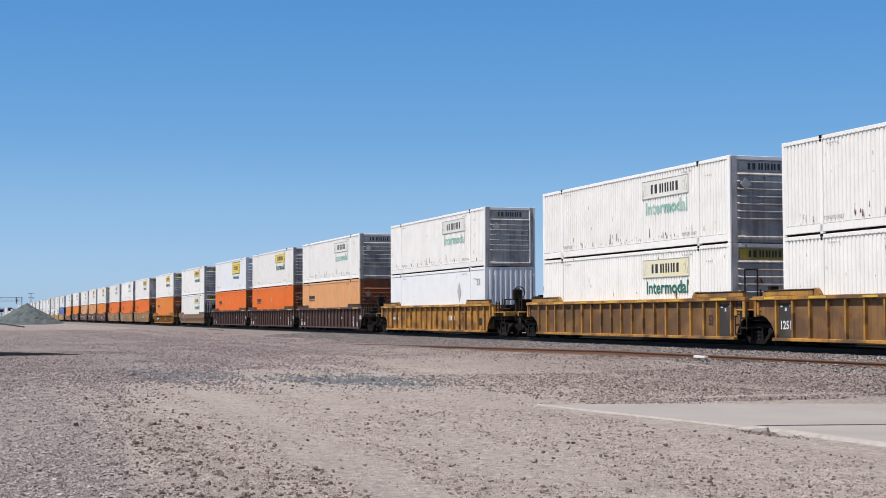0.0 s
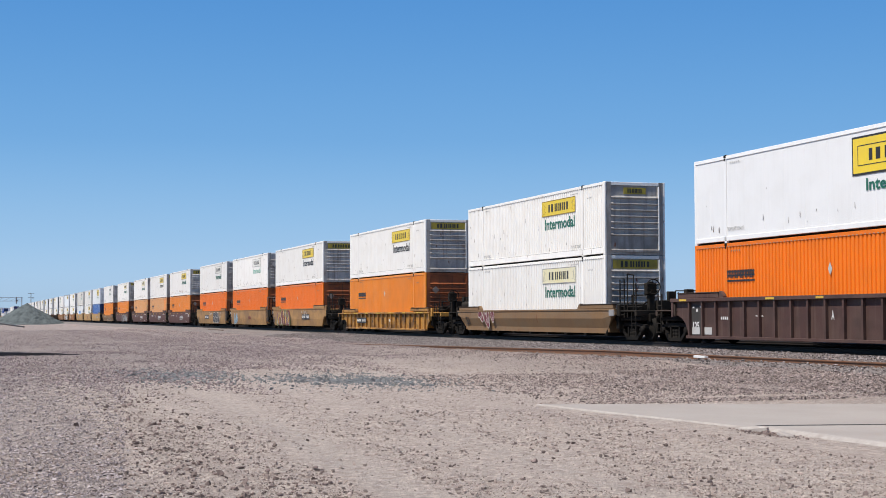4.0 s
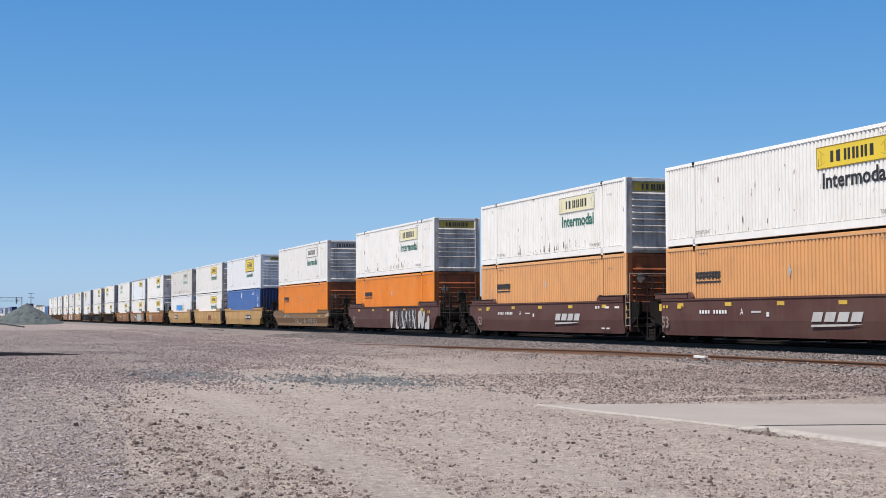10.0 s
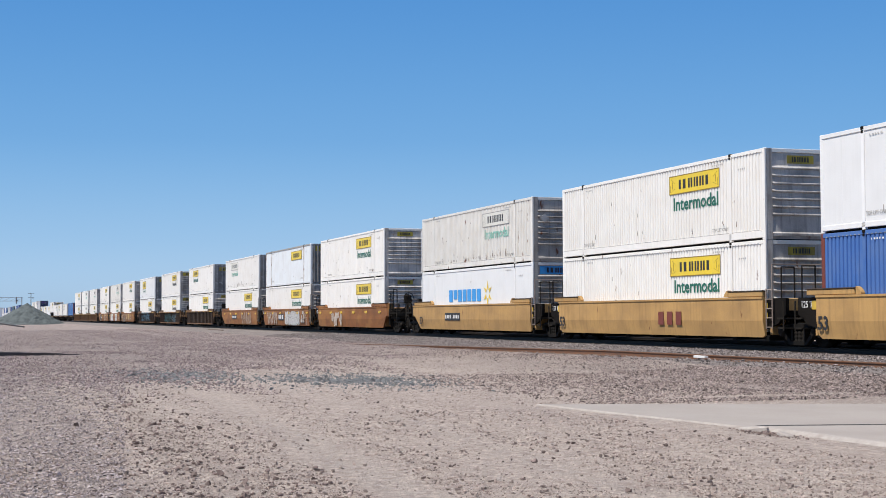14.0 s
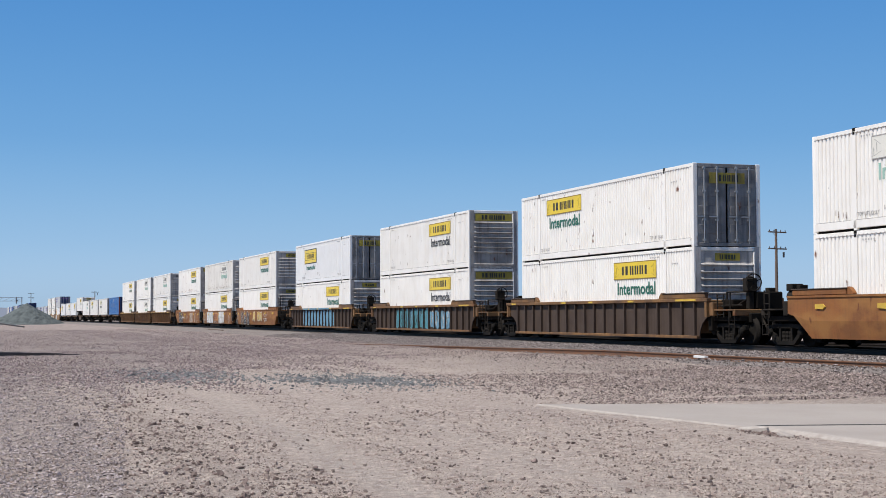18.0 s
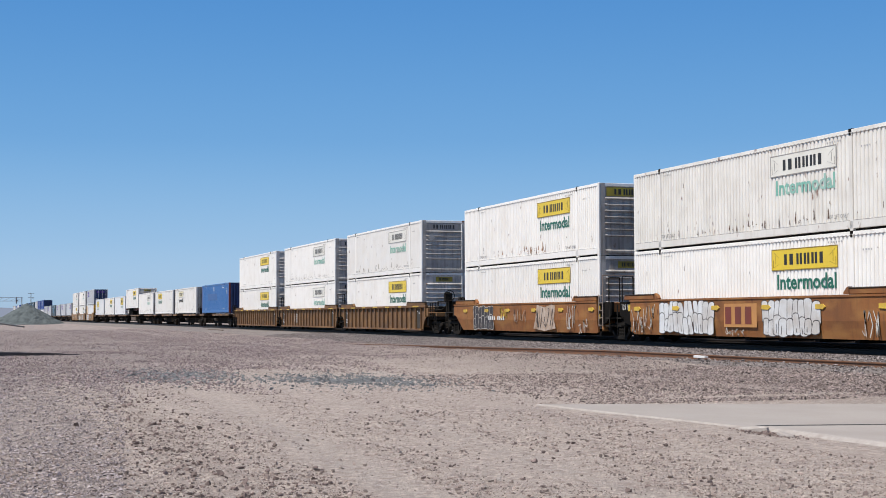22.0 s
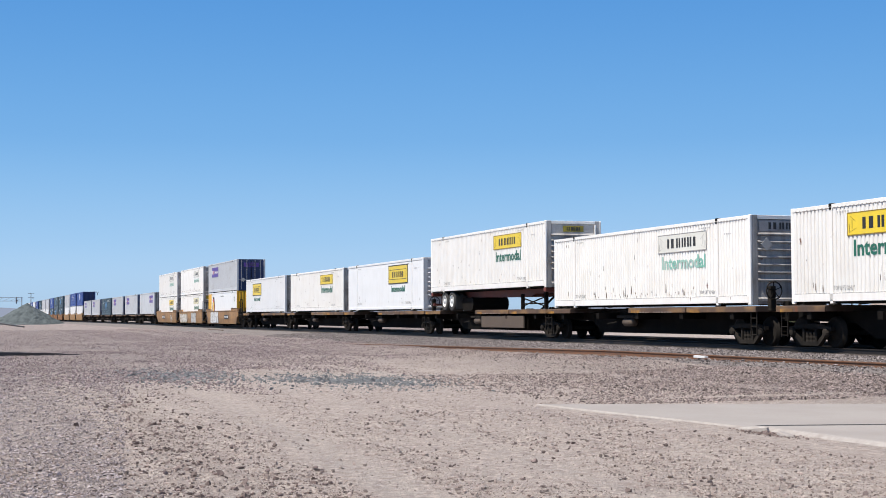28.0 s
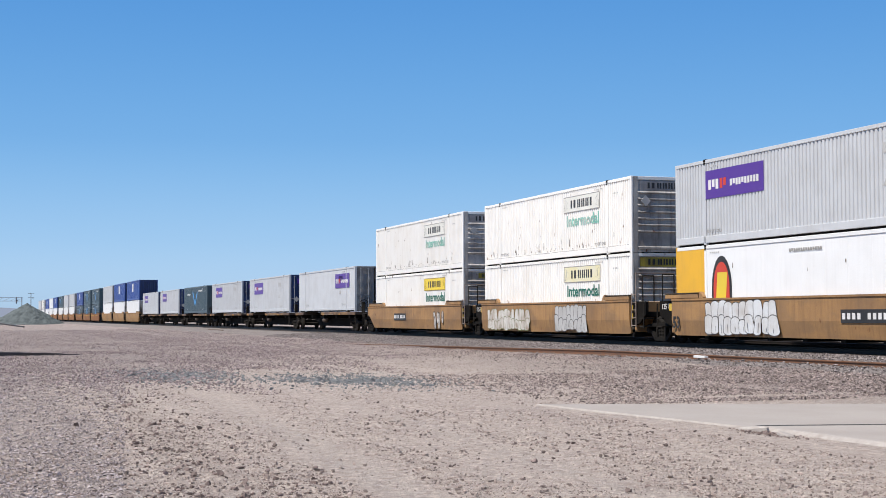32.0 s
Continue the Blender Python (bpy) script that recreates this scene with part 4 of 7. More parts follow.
    # broken corner of the slabs: loose pieces of concrete over a scoured hollow
    def chunk(bm, rng=random.Random(5)):
        rim = [(0.30 * (1 + 0.25 * rng.uniform(-1, 1)) * math.cos(a), 0.10 * (1 + 0.3 * rng.uniform(-1, 1)) * math.sin(a)) for a in np.linspace(0, 5.6, 9)]
        loft(bm, [[(x * k, y * k, z) for x, y in rim] for z, k in ((-0.03, 1.0), (0.025, 0.97), (0.045, 0.82))])
    thing("concrete_fragment", chunk, "edge", pose(-16.62, 9.72, 0.0, 4, -5, 8), "pale broken piece of concrete at the slab corner", "rubble", "broken concrete")
    thing("concrete_fragment", chunk, "concrete", pose(-15.75, 9.70, -0.005, -6, 4, -10) @ Matrix.Diagonal((0.7, 0.7, 0.8, 1)), "dusty broken piece of concrete at the slab corner", "rubble", "broken concrete")
    def hollow(rng, n):
        return np.column_stack([-16.15 + 0.42 * rng.normal(size=n), 9.66 + 0.075 * rng.normal(size=n)])
    pebbles("scoured_rubble", "dark rubble in the scoured hollow by the slab", "rock", 420, hollow, (0.008, 0.028), 41, rounded=True)

    # a dark cable lying near the heap and a stick on the yard
    def cable(bm):
        pts = [Vector((-215 - i * 1.0, 8.4 - 0.35 * i, 0.1 + 0.05 * i)) for i in range(13)]
        for a, b in zip(pts, pts[1:]):
            rod(bm, a, b, 0.11, 6)
    thing("black_pipe", cable, "spray_black", (0, 0, 0), "bowed black plastic pipe lying on the yard", "pipe")
    thing("timber_stick", lambda bm: rod(bm, (-130.0, 21.0, 0.30), (-122.0, 20.9, 0.28), 0.10, 6), "pole", (0, 0, 0), "short dark timber stick on the ground", "stick")


# ---- containers ----
HALF, SIDE = BOX_L / 2, BOX_W / 2
POST = 5.93     # lifting posts, from the middle


def side_ribbed(bm):
    """Corrugated wall, outer face on y = 0, folded 32 mm inwards."""
    loops = [[], []]
    for a, b in ((-HALF + 0.14, -POST - 0.07), (-POST + 0.07, POST - 0.07), (POST + 0.07, HALF - 0.14)):
        n = max(1, round((b - a) / 0.20))
        step = (b - a) / n
        line = [(a, 0.034)]
        for i in range(n):
            x = a + i * step
            line += [(x + step * 0.26, 0.034), (x + step * 0.35, 0.0), (x + step * 0.91, 0.0), (x + step, 0.034)]
        loops = [[(x, y, z) for x, y in line] for z in (0.30, 2.79)]
        loft(bm, loops, closed=False)


def side_smooth(bm):
    for a, b in ((-HALF + 0.14, -POST - 0.07), (-POST + 0.07, POST - 0.07), (POST + 0.07, HALF - 0.14)):
        n = max(1, round((b - a) / 1.2))
        step = (b - a) / n
        line = []
        for i in range(n):
            x = a + i * step
            line += [(x, 0.016), (x + 0.02, 0.010), (x + step - 0.02, 0.010), (x + step, 0.016)]
        loft(bm, [[(x, y, z) for x, y in line] for z in (0.22, 2.79)], closed=False)


def nose_panel(bm):
    """Front wall with horizontal ridges, outer face towards +x."""
    line = [(0.085, 0.12), (0.085, 0.20), (0.03, 0.25), (0.02, 0.72)]
    for i in range(7):
        z = 0.76 + i * 0.245
        line += [(0.025, z), (0.088, z + 0.02), (0.088, z + 0.05), (0.035, z + 0.095)]
    line += [(0.02, 2.36), (0.02, 2.74), (0.0, 2.76)]
    loft(bm, [[(x, y, z) for x, z in line] for y in (-SIDE + 0.27, SIDE - 0.27)], closed=False)
    for q in (-1, 1):
        box(bm, -0.10, 0.046, *sorted((q * (SIDE - 0.285), q * (SIDE - 0.083))), 0.0, 2.895, 0.012)


def vertical_panel(bm):
    line = []
    for i in range(9):
        y = -SIDE + 0.13 + i * 0.26
        line += [(0.01, y), (0.01, y + 0.10), (0.075, y + 0.14), (0.075, y + 0.22)]
    loft(bm, [[(x, y, z) for x, y in line] for z in (0.12, 2.76)], closed=False)


def door_leaf(bm):
    box(bm, -0.02, 0.03, -SIDE / 2 + 0.065, SIDE / 2 - 0.065, 0.14, 2.76, 0.012)
    for z in (0.45, 1.1, 1.75, 2.4):
        box(bm, 0.03, 0.045, -SIDE / 2 + 0.16, SIDE / 2 - 0.16, z, z + 0.32, 0.006)


def lock_rod(bm):
    rod(bm, (0.08, 0, 0.12), (0.08, 0, 2.80), 0.022, 6)
    for z in (0.2, 0.9, 1.9, 2.7):
        box(bm, 0.03, 0.10, -0.05, 0.05, z, z + 0.06)
    box(bm, 0.07, 0.11, -0.30, 0.02, 1.02, 1.06)


def name_strokes(a, b):
    """Upright bars of uneven pitch that fill the width from a to b: (start, width)."""
    marks = ((0.0, 0.07), (0.14, 0.09), (0.32, 0.055), (0.405, 0.055), (0.51, 0.055), (0.595, 0.055), (0.70, 0.055), (0.785, 0.055), (0.90, 0.08))
    return [(a + (b - a) * u, (b - a) * w) for u, w in marks]


def container(spec, x, z, group="containers on the train"):
    """A 53-foot box; x: its middle at the train's datum, z: height of its foot."""
    body, end = spec["body"], spec["end"]
    ob = tagged(new("shipping_container"), spec["label"], "shipping container", group)
    ob.matrix_basis = Matrix.Translation((x, TRACK_Y, z))
    wall, wall_key = (side_ribbed, "ribbed_wall") if spec.get("ribs", True) else (side_smooth, "smooth_wall")
    tip = spec.get("tip", body)      # paint of the walls outside the lifting posts
    part("side_wall", wall, body, ob, at=(0, -SIDE, 0), key=wall_key)
    part("side_wall", wall, body, ob, at=pose(0, SIDE, 0, 0, 0, 180), key=wall_key)
    part("roof", lambda bm: [box(bm, -HALF + 0.1, HALF - 0.1, -SIDE + 0.06, SIDE - 0.06, 2.80, 2.86)] + [box(bm, -HALF + 0.5 + i * 0.9, -HALF + 0.62 + i * 0.9, -SIDE + 0.1, SIDE - 0.1, 2.86, 2.88) for i in range(17)], body, ob)
    part("floor", lambda bm: box(bm, -HALF + 0.1, HALF - 0.1, -SIDE + 0.08, SIDE - 0.08, 0.02, 0.16), "frame", ob, key="box_floor")
    trim = body
    for s in (-1, 1):
        part("top_rail", lambda bm: [box(bm, -HALF + 0.12, HALF - 0.12, -0.05, 0.05, 2.77, 2.89, 0.008)], spec.get("top", trim), ob, at=(0, s * (SIDE - 0.035), 0))
        high = 0.30 if spec.get("ribs", True) else 0.22
        part("bottom_rail", lambda bm: box(bm, -HALF + 0.12, HALF - 0.12, -0.05, 0.05, 0.068, high, 0.01), trim, ob, at=(0, s * (SIDE - 0.035), 0), key=("bottom_rail", high))
        for e in (-1, 1):
            face_in = 0.0 if (spec.get("front", "nose") if e == 1 else ("nose" if spec.get("front", "nose") == "door" else "door")) == "nose" else 0.08
            part("corner_post", lambda bm: box(bm, -0.09, 0.09, -0.08, face_in, 0.0, 2.90, 0.015), spec.get("rear_post", spec.get("post", trim)) if e == -1 else spec.get("post", trim), ob, at=pose(e * (HALF - 0.09), s * (SIDE - 0.08), 0, 0, 0, 0 if s == -1 else 180), key=("corner_post", face_in))
            part("lifting_post", lambda bm: box(bm, -0.075, 0.075, -0.06, 0.06, 0.0, 2.89, 0.012), spec.get("lift", trim), ob, at=(e * POST, s * (SIDE - 0.045), 0))
            part("lifting_fitting", lambda bm: [box(bm, -0.09, 0.09, -0.08, 0.085, 2.80, 2.915, 0.02), box(bm, -0.05, 0.05, -0.09, -0.07, 2.72, 2.80, 0.01)], "frame", ob, at=(e * POST, s * (SIDE - 0.06), 0))
    part("slotted_strip", lambda bm: [box(bm, x0, x0 + 0.07, -0.004, 0.0, 2.775, 2.795) for x0 in np.arange(-HALF + 0.3, HALF - 0.3, 0.20)], "ink_grey", ob, "row of small dark slots", at=(0, -SIDE - 0.016, 0), kind="stuff") if spec.get("ribs", True) else None
    front = spec.get("front", "nose")
    for e in (1, -1):
        kind = front if e == 1 else ("nose" if front == "door" else "door")
        m = Matrix.Translation((e * (HALF - 0.05), 0, 0)) @ pose(0, 0, 0, 0, 0, 0 if e == 1 else 180)
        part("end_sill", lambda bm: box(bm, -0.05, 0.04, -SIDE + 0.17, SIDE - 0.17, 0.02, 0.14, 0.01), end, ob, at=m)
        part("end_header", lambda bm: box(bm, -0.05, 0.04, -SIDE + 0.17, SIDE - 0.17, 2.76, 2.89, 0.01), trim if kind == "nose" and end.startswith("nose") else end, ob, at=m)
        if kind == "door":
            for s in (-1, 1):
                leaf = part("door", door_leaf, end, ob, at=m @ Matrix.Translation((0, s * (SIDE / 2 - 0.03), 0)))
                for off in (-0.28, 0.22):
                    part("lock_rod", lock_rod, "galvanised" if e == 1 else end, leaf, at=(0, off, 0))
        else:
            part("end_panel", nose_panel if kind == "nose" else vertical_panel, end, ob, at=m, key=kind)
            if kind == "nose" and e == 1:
                # bar added to draw the sunlit inner edge of the far post
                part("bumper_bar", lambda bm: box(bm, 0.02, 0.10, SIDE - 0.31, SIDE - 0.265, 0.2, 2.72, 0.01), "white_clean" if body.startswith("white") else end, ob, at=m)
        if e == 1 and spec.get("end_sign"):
            # on the end wall, signs take the copies darkened for its shade
            dimmed = {"sign_yellow": "sign_shaded", "sign_pale": "sign_shaded", "sign_white": "sign_dull"}.get(spec["end_sign"], spec["end_sign"])
            if kind == "door":
                small, lift = Matrix.Diagonal((1, 0.66, 0.9, 1)), 2.20
            elif spec.get("small_sign"):
                small, lift = Matrix.Diagonal((1, 0.46, 0.62, 1)), 2.42
            else:
                small, lift = Matrix.Diagonal((1, 0.92, 0.85, 1)), 2.37
            sign = part("end_sign", lambda bm: box(bm, 0, 0.012, -1.05, 1.05, 0.0, 0.42), dimmed, ob, at=m @ Matrix.Translation((0.022 if kind != "door" else 0.05, 0, lift)) @ small, key="end_sign")
            part("name_marking", lambda bm: [box(bm, 0.013, 0.017, u, u + w, 0.08, 0.34) for u, w in name_strokes(-0.68, 0.68)], "ink", sign, key="end_bars", kind="stuff")
        if e == 1 and spec.get("placard"):
            part("placard", lambda bm: loft(bm, [[(x, 0.21 * math.cos(a), 0.21 * math.sin(a)) for a in (0, 1.5708, 3.1416, 4.7124)] for x in (0, 0.02)]), "faded_ink" if end == "orange_end" else "spray_grey", ob, "diamond placard holder", at=m @ Matrix.Translation((0.108, -0.75, 1.95 if front == "nose" else 1.0)))
    face = -SIDE - 0.008
    if tip != body:
        for a, b in ((-HALF + 0.15, -POST - 0.08), (POST + 0.08, HALF - 0.15))[1 if spec.get("front_tip") else 0:1 if spec.get("rear_tip") else 2]:
            part("wall_tip", lambda bm: box(bm, a, b, -0.006, 0.0, 0.31, 2.77), tip, ob, "wall end in a second colour", at=(0, -SIDE - 0.002, 0), key=("wall_tip", round(a, 1)))
    if spec.get("logo"):
        spec["logo"](ob, face)
    if spec.get("stencils", True):
        ink = "faded_ink" if body.startswith("orange") else ("white_ink" if body in ("navy", "slate") or body.startswith("blue") else "ink_grey")
        write("TOP LIFT ONLY", 4.72, face, 0.40, 0.12, ink, ob, 1.08, "stencil")
        write("TOP LIFT ONLY", -5.82, face, 0.40, 0.12, ink, ob, 1.05, "stencil")
        for a, c, z0 in ((4.75, 5.6, 2.61), (-5.6, -4.9, 2.61), (6.45, 7.0, 2.33)):
            part("number_bar", lambda bm: [box(bm, q, q + w, -0.003, 0, z0, z0 + 0.05) for q, w in [(a + 0.13 * i, (0.05, 0.08, 0.06)[i % 3]) for i in range(int((c - a) / 0.13))]], "stencil_faint" if ink == "ink_grey" else ink, ob, at=(0, face, 0), key=("cn", a), kind="stuff")
    if body in ("white", "cream", "white_clean"):
        pick = int(abs(x) * 7) % 5
        if spec.get("ribs", True):
            # painted line for the recess shadow where the corrugation ends
            part("rail_seam", lambda bm: [box(bm, a, b, -0.003, 0, 0.300, 0.314) for a, b in ((-HALF + 0.2, -POST - 0.08), (-POST + 0.08, POST - 0.08), (POST + 0.08, HALF - 0.2))], "ink_grey", ob, "thin dark line for the shade over the bottom rail", at=(0, face - 0.008, 0))
        def scuffs(bm, rng=random.Random(70 + pick)):
            for i in range(16):
                cx, cz = rng.uniform(-7.6, 7.6), rng.choice((rng.uniform(0.35, 0.8), rng.uniform(0.4, 2.5)))
                w, h = rng.uniform(0.008, 0.025), rng.uniform(0.03, 0.22)
                if abs(abs(cx) - POST) > 0.15:
                    bm.faces.new([bm.verts.new(p) for p in ((cx - w, 0, cz), (cx + w, 0, cz + 0.01), (cx + w * 0.5, 0, cz + h), (cx - w * 0.6, 0, cz + h * 0.9))])
        part("scuff", scuffs, "chip", ob, "scattered rusty scuffs", kind="stuff", at=(0, face, 0), key=("scuff", pick))
    if spec.get("chips"):
        rng = random.Random(spec["chips"])
        def chips(bm):
            for i in range(34):
                cx = rng.gauss(0.5, 2.6)
                cz, w, h = rng.uniform(0.34, 0.50), rng.uniform(0.012, 0.05), rng.uniform(0.06, 0.36) * rng.random()
                if abs(cx) < 5.6:
                    bm.faces.new([bm.verts.new(p) for p in ((cx - w, 0, cz), (cx + w * 0.8, 0, cz + 0.02), (cx + w * 0.4, 0, cz + h), (cx - w * 0.5, 0, cz + h * 1.2 + 0.03))])
        part("rust_chips", chips, spec.get("chip_mat", "chip"), ob, "rusty dents low on the wall", kind="stuff", at=(0, face, 0), key=("chips", spec["chips"]))
    return ob


def banner(x0, x1, z0, z1, sign, marks, seed=1, frame_mat=None):
    """A painted name panel: dark blocks stand for its lettering, with a scroll at each end."""
    def put(ob, face):
        if frame_mat:
            part("panel_border", lambda bm: box(bm, x0 - 0.06, x1 + 0.06, 0, 0.004, z0 - 0.06, z1 + 0.06), frame_mat, ob, at=(0, face + 0.002, 0), key=("border", x0, x1, z0))
        panel = part("name_panel", lambda bm: box(bm, x0, x1, -0.004, 0, z0, z1), sign, ob, at=(0, face, 0), key=("panel", x0, x1, z0))
        w, h = x1 - x0, z1 - z0
        zc, a = (z0 + z1) / 2, min(h * 0.26, 0.165)
        part("name_marking", lambda bm: [box(bm, u, u + v, -0.004, 0, zc - a, zc + a) for u, v in name_strokes(x0 + 0.20 * w, x0 + 0.80 * w)], marks, panel, at=(0, -0.005, 0), key=("bar", x0, x1, z0), kind="stuff")
        if not frame_mat:
            part("panel_border", lambda bm: [box(bm, x0, x1, -0.003, 0, q, q + 0.028) for q in (z0 - 0.01, z1 - 0.018)] + [box(bm, q, q + 0.028, -0.003, 0, z0, z1) for q in (x0 - 0.01, x1 - 0.018)], "gold_ink" if sign == "sign_yellow" else "ink_grey", panel, "thin painted border", at=(0, -0.006, 0), key=("thin_border", x0, x1, z0))
        if frame_mat:
            part("panel_line", lambda bm: [box(bm, x0 + 0.22, x1 - 0.22, -0.003, 0, q, q + 0.025) for q in (z0 + 0.2, z1 - 0.225)] + [box(bm, q, q + 0.025, -0.003, 0, z0 + 0.2, z1 - 0.2) for q in (x0 + 0.22, x1 - 0.245)], "ink", panel, "thin black inner line", at=(0, -0.005, 0), key=("panel_line", x0, z0))
        for s in () if frame_mat else (-1, 1):
            part("scroll", lambda bm: [plate(bm, [(x0 + w / 2 + s * (w / 2 - p), z0 + h * q), (x0 + w / 2 + s * (w / 2 - p - d), z0 + h * r), (x0 + w / 2 + s * (w / 2 - p - d - 0.025), z0 + h * r), (x0 + w / 2 + s * (w / 2 - p - 0.025), z0 + h * q)], -0.003, 0.0) for p, d, q, r in ((0.08, 0.0, 0.12, 0.5), (0.12, 0.28, 0.85, 0.6), (0.10, 0.32, 0.14, 0.3), (0.22, 0.0, 0.3, 0.7))], "gold_ink" if sign == "sign_yellow" else "ink_grey", panel, "small ornament", at=(0, -0.005, 0), key=("scroll", x0, x1, z0, s))
    return put


def haul_logo(sign="sign_yellow", word="green", place="right", framed=False, marks="ink", bare=False):
    def put(ob, face):
        if framed:
            x0, z0, x1, z1 = (1.33, 1.60, 5.12, 2.58) if place == "right" else (-5.0, 1.50, -1.35, 2.42)
        else:
            x0, z0, x1, z1 = (1.66, 1.90, 5.23, 2.54) if place == "right" else (-5.08, 1.93, -1.43, 2.57)
        banner(x0, x1, z0, z1, sign, marks, 1, "ink" if framed else None)(ob, face)
        if not bare:
            if framed:
                write("Intermodal", x0 + 0.56, face, z0 - 0.50, 0.34, word, ob, 2.68)
            else:
                write("Intermodal", x0 + 0.25, face, z0 - 0.58, 0.46, word, ob, 3.2)
    return put


def orange_logo(ob, face):
    part("brand_marking", lambda bm: (blocks(bm, -5.86, -4.13, 1.74, 2.0, 17, 0, 3, 0.30), box(bm, -5.86, -4.13, -0.003, 0, 1.80, 1.85), box(bm, -5.80, -4.13, -0.003, 0, 1.93, 1.97), box(bm, -5.86, -4.13, -0.004, 0, 1.62, 1.68)), "ink", ob, at=(0, face, 0), kind="stuff")
    part("reflective_diamond", lambda bm: plate(bm, [(0.0, 1.68), (0.11, 1.86), (0.0, 2.06), (-0.11, 1.86)], -0.006, 0.0), "spray_grey", ob, at=(0.1, face, 0))


def blue_logo(ob, face):
    write("53", 6.75, face, 1.85, 0.36, "white_ink", ob, 0.42)
    part("brand_patch", lambda bm: box(bm, 6.8, 7.1, -0.004, 0, 1.35, 1.62), "white_ink", ob, at=(0, face, 0)) if not ob["label"].startswith("faded") else None
    part("number_patch", lambda bm: [box(bm, -0.65, -0.30, -0.004, 0, 2.2, 2.62), box(bm, 4.5, 5.2, -0.004, 0, 2.42, 2.52)], "white_ink", ob, at=(0, face, 0))
    part("faded_mark", lambda bm: box(bm, -4.2, 1.4, -0.003, 0, 1.3, 1.95), "blue_old", ob, at=(0, face, 0)) if ob["label"].startswith("faded") else None


def purple_logo(place="left"):
    def put(ob, face):
        x0 = -5.86 if place == "left" else 3.0
        panel = part("name_panel", lambda bm: box(bm, x0, x0 + 3.75, -0.004, 0, 1.55, 2.50), "purple", ob, at=(0, face, 0), key=("purple", x0))
        part("panel_marks", lambda bm: blocks(bm, x0 + 0.2, x0 + 0.95, 1.85, 2.18, 3, 0, 2), "white_ink", panel, at=(0, -0.006, 0), key=("pw", x0))
        part("accent_marks", lambda bm: blocks(bm, x0 + 0.98, x0 + 1.45, 1.85, 2.18, 2, 0, 2), "sign_red", panel, at=(0, -0.006, 0), key=("pr", x0))
        part("small_marks", lambda bm: blocks(bm, x0 + 1.65, x0 + 3.5, 1.88, 2.10, 10, 0, 2), "white_ink", panel, at=(0, -0.006, 0), key=("ps", x0), kind="stuff")
        part("safety_marks", lambda bm: [plate(bm, [(4.1, 1.15), (4.5, 1.15), (4.3, 1.45)], -0.004, 0.0), box(bm, 4.1, 4.45, -0.004, 0, 2.05, 2.35), box(bm, 4.65, 5.0, -0.004, 0, 2.05, 2.35)], "spray_grey", ob, at=(0, face, 0))
    return put


def crest_logo(ob, face):
    def arch(bm, r, y0, y1, zc):
        pts = [(-4.85 + r * 0.62 * math.cos(a), zc + r * math.sin(a)) for a in np.linspace(0, math.pi, 14)]
        pts = [(-4.85 + r * 0.62, 1.1)] + pts + [(-4.85 - r * 0.62, 1.1)]
        plate(bm, pts, y0, y1)
    crest = part("crest", lambda bm: arch(bm, 1.05, -0.004, 0, 1.45), "ink", ob, at=(0, face, 0))
    part("crest_red", lambda bm: arch(bm, 0.85, -0.004, 0, 1.45), "sign_red", crest, at=(0, -0.005, 0))
    part("crest_yellow", lambda bm: [plate(bm, [(-5.2, 1.1), (-4.55, 1.1), (-4.45, 1.95), (-5.1, 1.95)], -0.004, 0.0)], "sign_yellow", crest, at=(0, -0.010, 0))
    part("web_bars", lambda bm: blocks(bm, -0.7, 1.1, 2.45, 2.55, 14), "ink_grey", ob, at=(0, face, 0))
    write("53", 6.5, face, 1.95, 0.4, "ink_grey", ob, 0.5)


def store_logo(ob, face):
    part("brand_marking", lambda bm: blocks(bm, -3.45, 1.5, 1.25, 1.85, 7, 0, 6, 0.22), "sign_blue", ob, at=(0, face, 0), kind="stuff")
    part("spark", lambda bm: [plate(bm, [(2.3 + 0.22 * math.cos(a) - 0.1 * math.sin(a), 1.6 + 0.22 * math.sin(a) + 0.1 * math.cos(a)), (2.3 + 0.62 * math.cos(a), 1.6 + 0.62 * math.sin(a)), (2.3 + 0.22 * math.cos(a) + 0.1 * math.sin(a), 1.6 + 0.22 * math.sin(a) - 0.1 * math.cos(a))], -0.004, 0.0) for a in [0.52 + k * 1.0472 for k in range(6)]], "sign_yellow", ob, at=(0, face, 0))


def reefer_logo(ob, face):
    part("grey_diamond", lambda bm: plate(bm, [(4.3, 1.25), (4.58, 1.75), (4.3, 2.25), (4.02, 1.75)], -0.005, 0.0), "spray_grey", ob, at=(0, face, 0))
    write("53", 6.9, face, 2.05, 0.3, "ink_grey", ob, 0.5)


def arrow_logo(ob, face):
    def tick(bm):
        for a, b in (((-1.6, 2.3), (0.0, 0.95)), ((0.0, 0.95), (1.5, 2.3))):
            d = (Vector(b) - Vector(a)).normalized()
            n = Vector((-d.y, d.x)) * 0.16
            plate(bm, [(a[0] - n.x, a[1] - n.y), (b[0] - n.x, b[1] - n.y), (b[0] + n.x, b[1] + n.y), (a[0] + n.x, a[1] + n.y)], -0.004, 0.0)
    part("tick_mark", tick, "sign_blue", ob, at=(0, face, 0))
    part("brand_marking", lambda bm: (blocks(bm, -5.5, -3.2, 2.0, 2.2, 5), blocks(bm, 2.4, 5.0, 2.3, 2.5, 6)), "white_ink", ob, at=(0, face, 0))


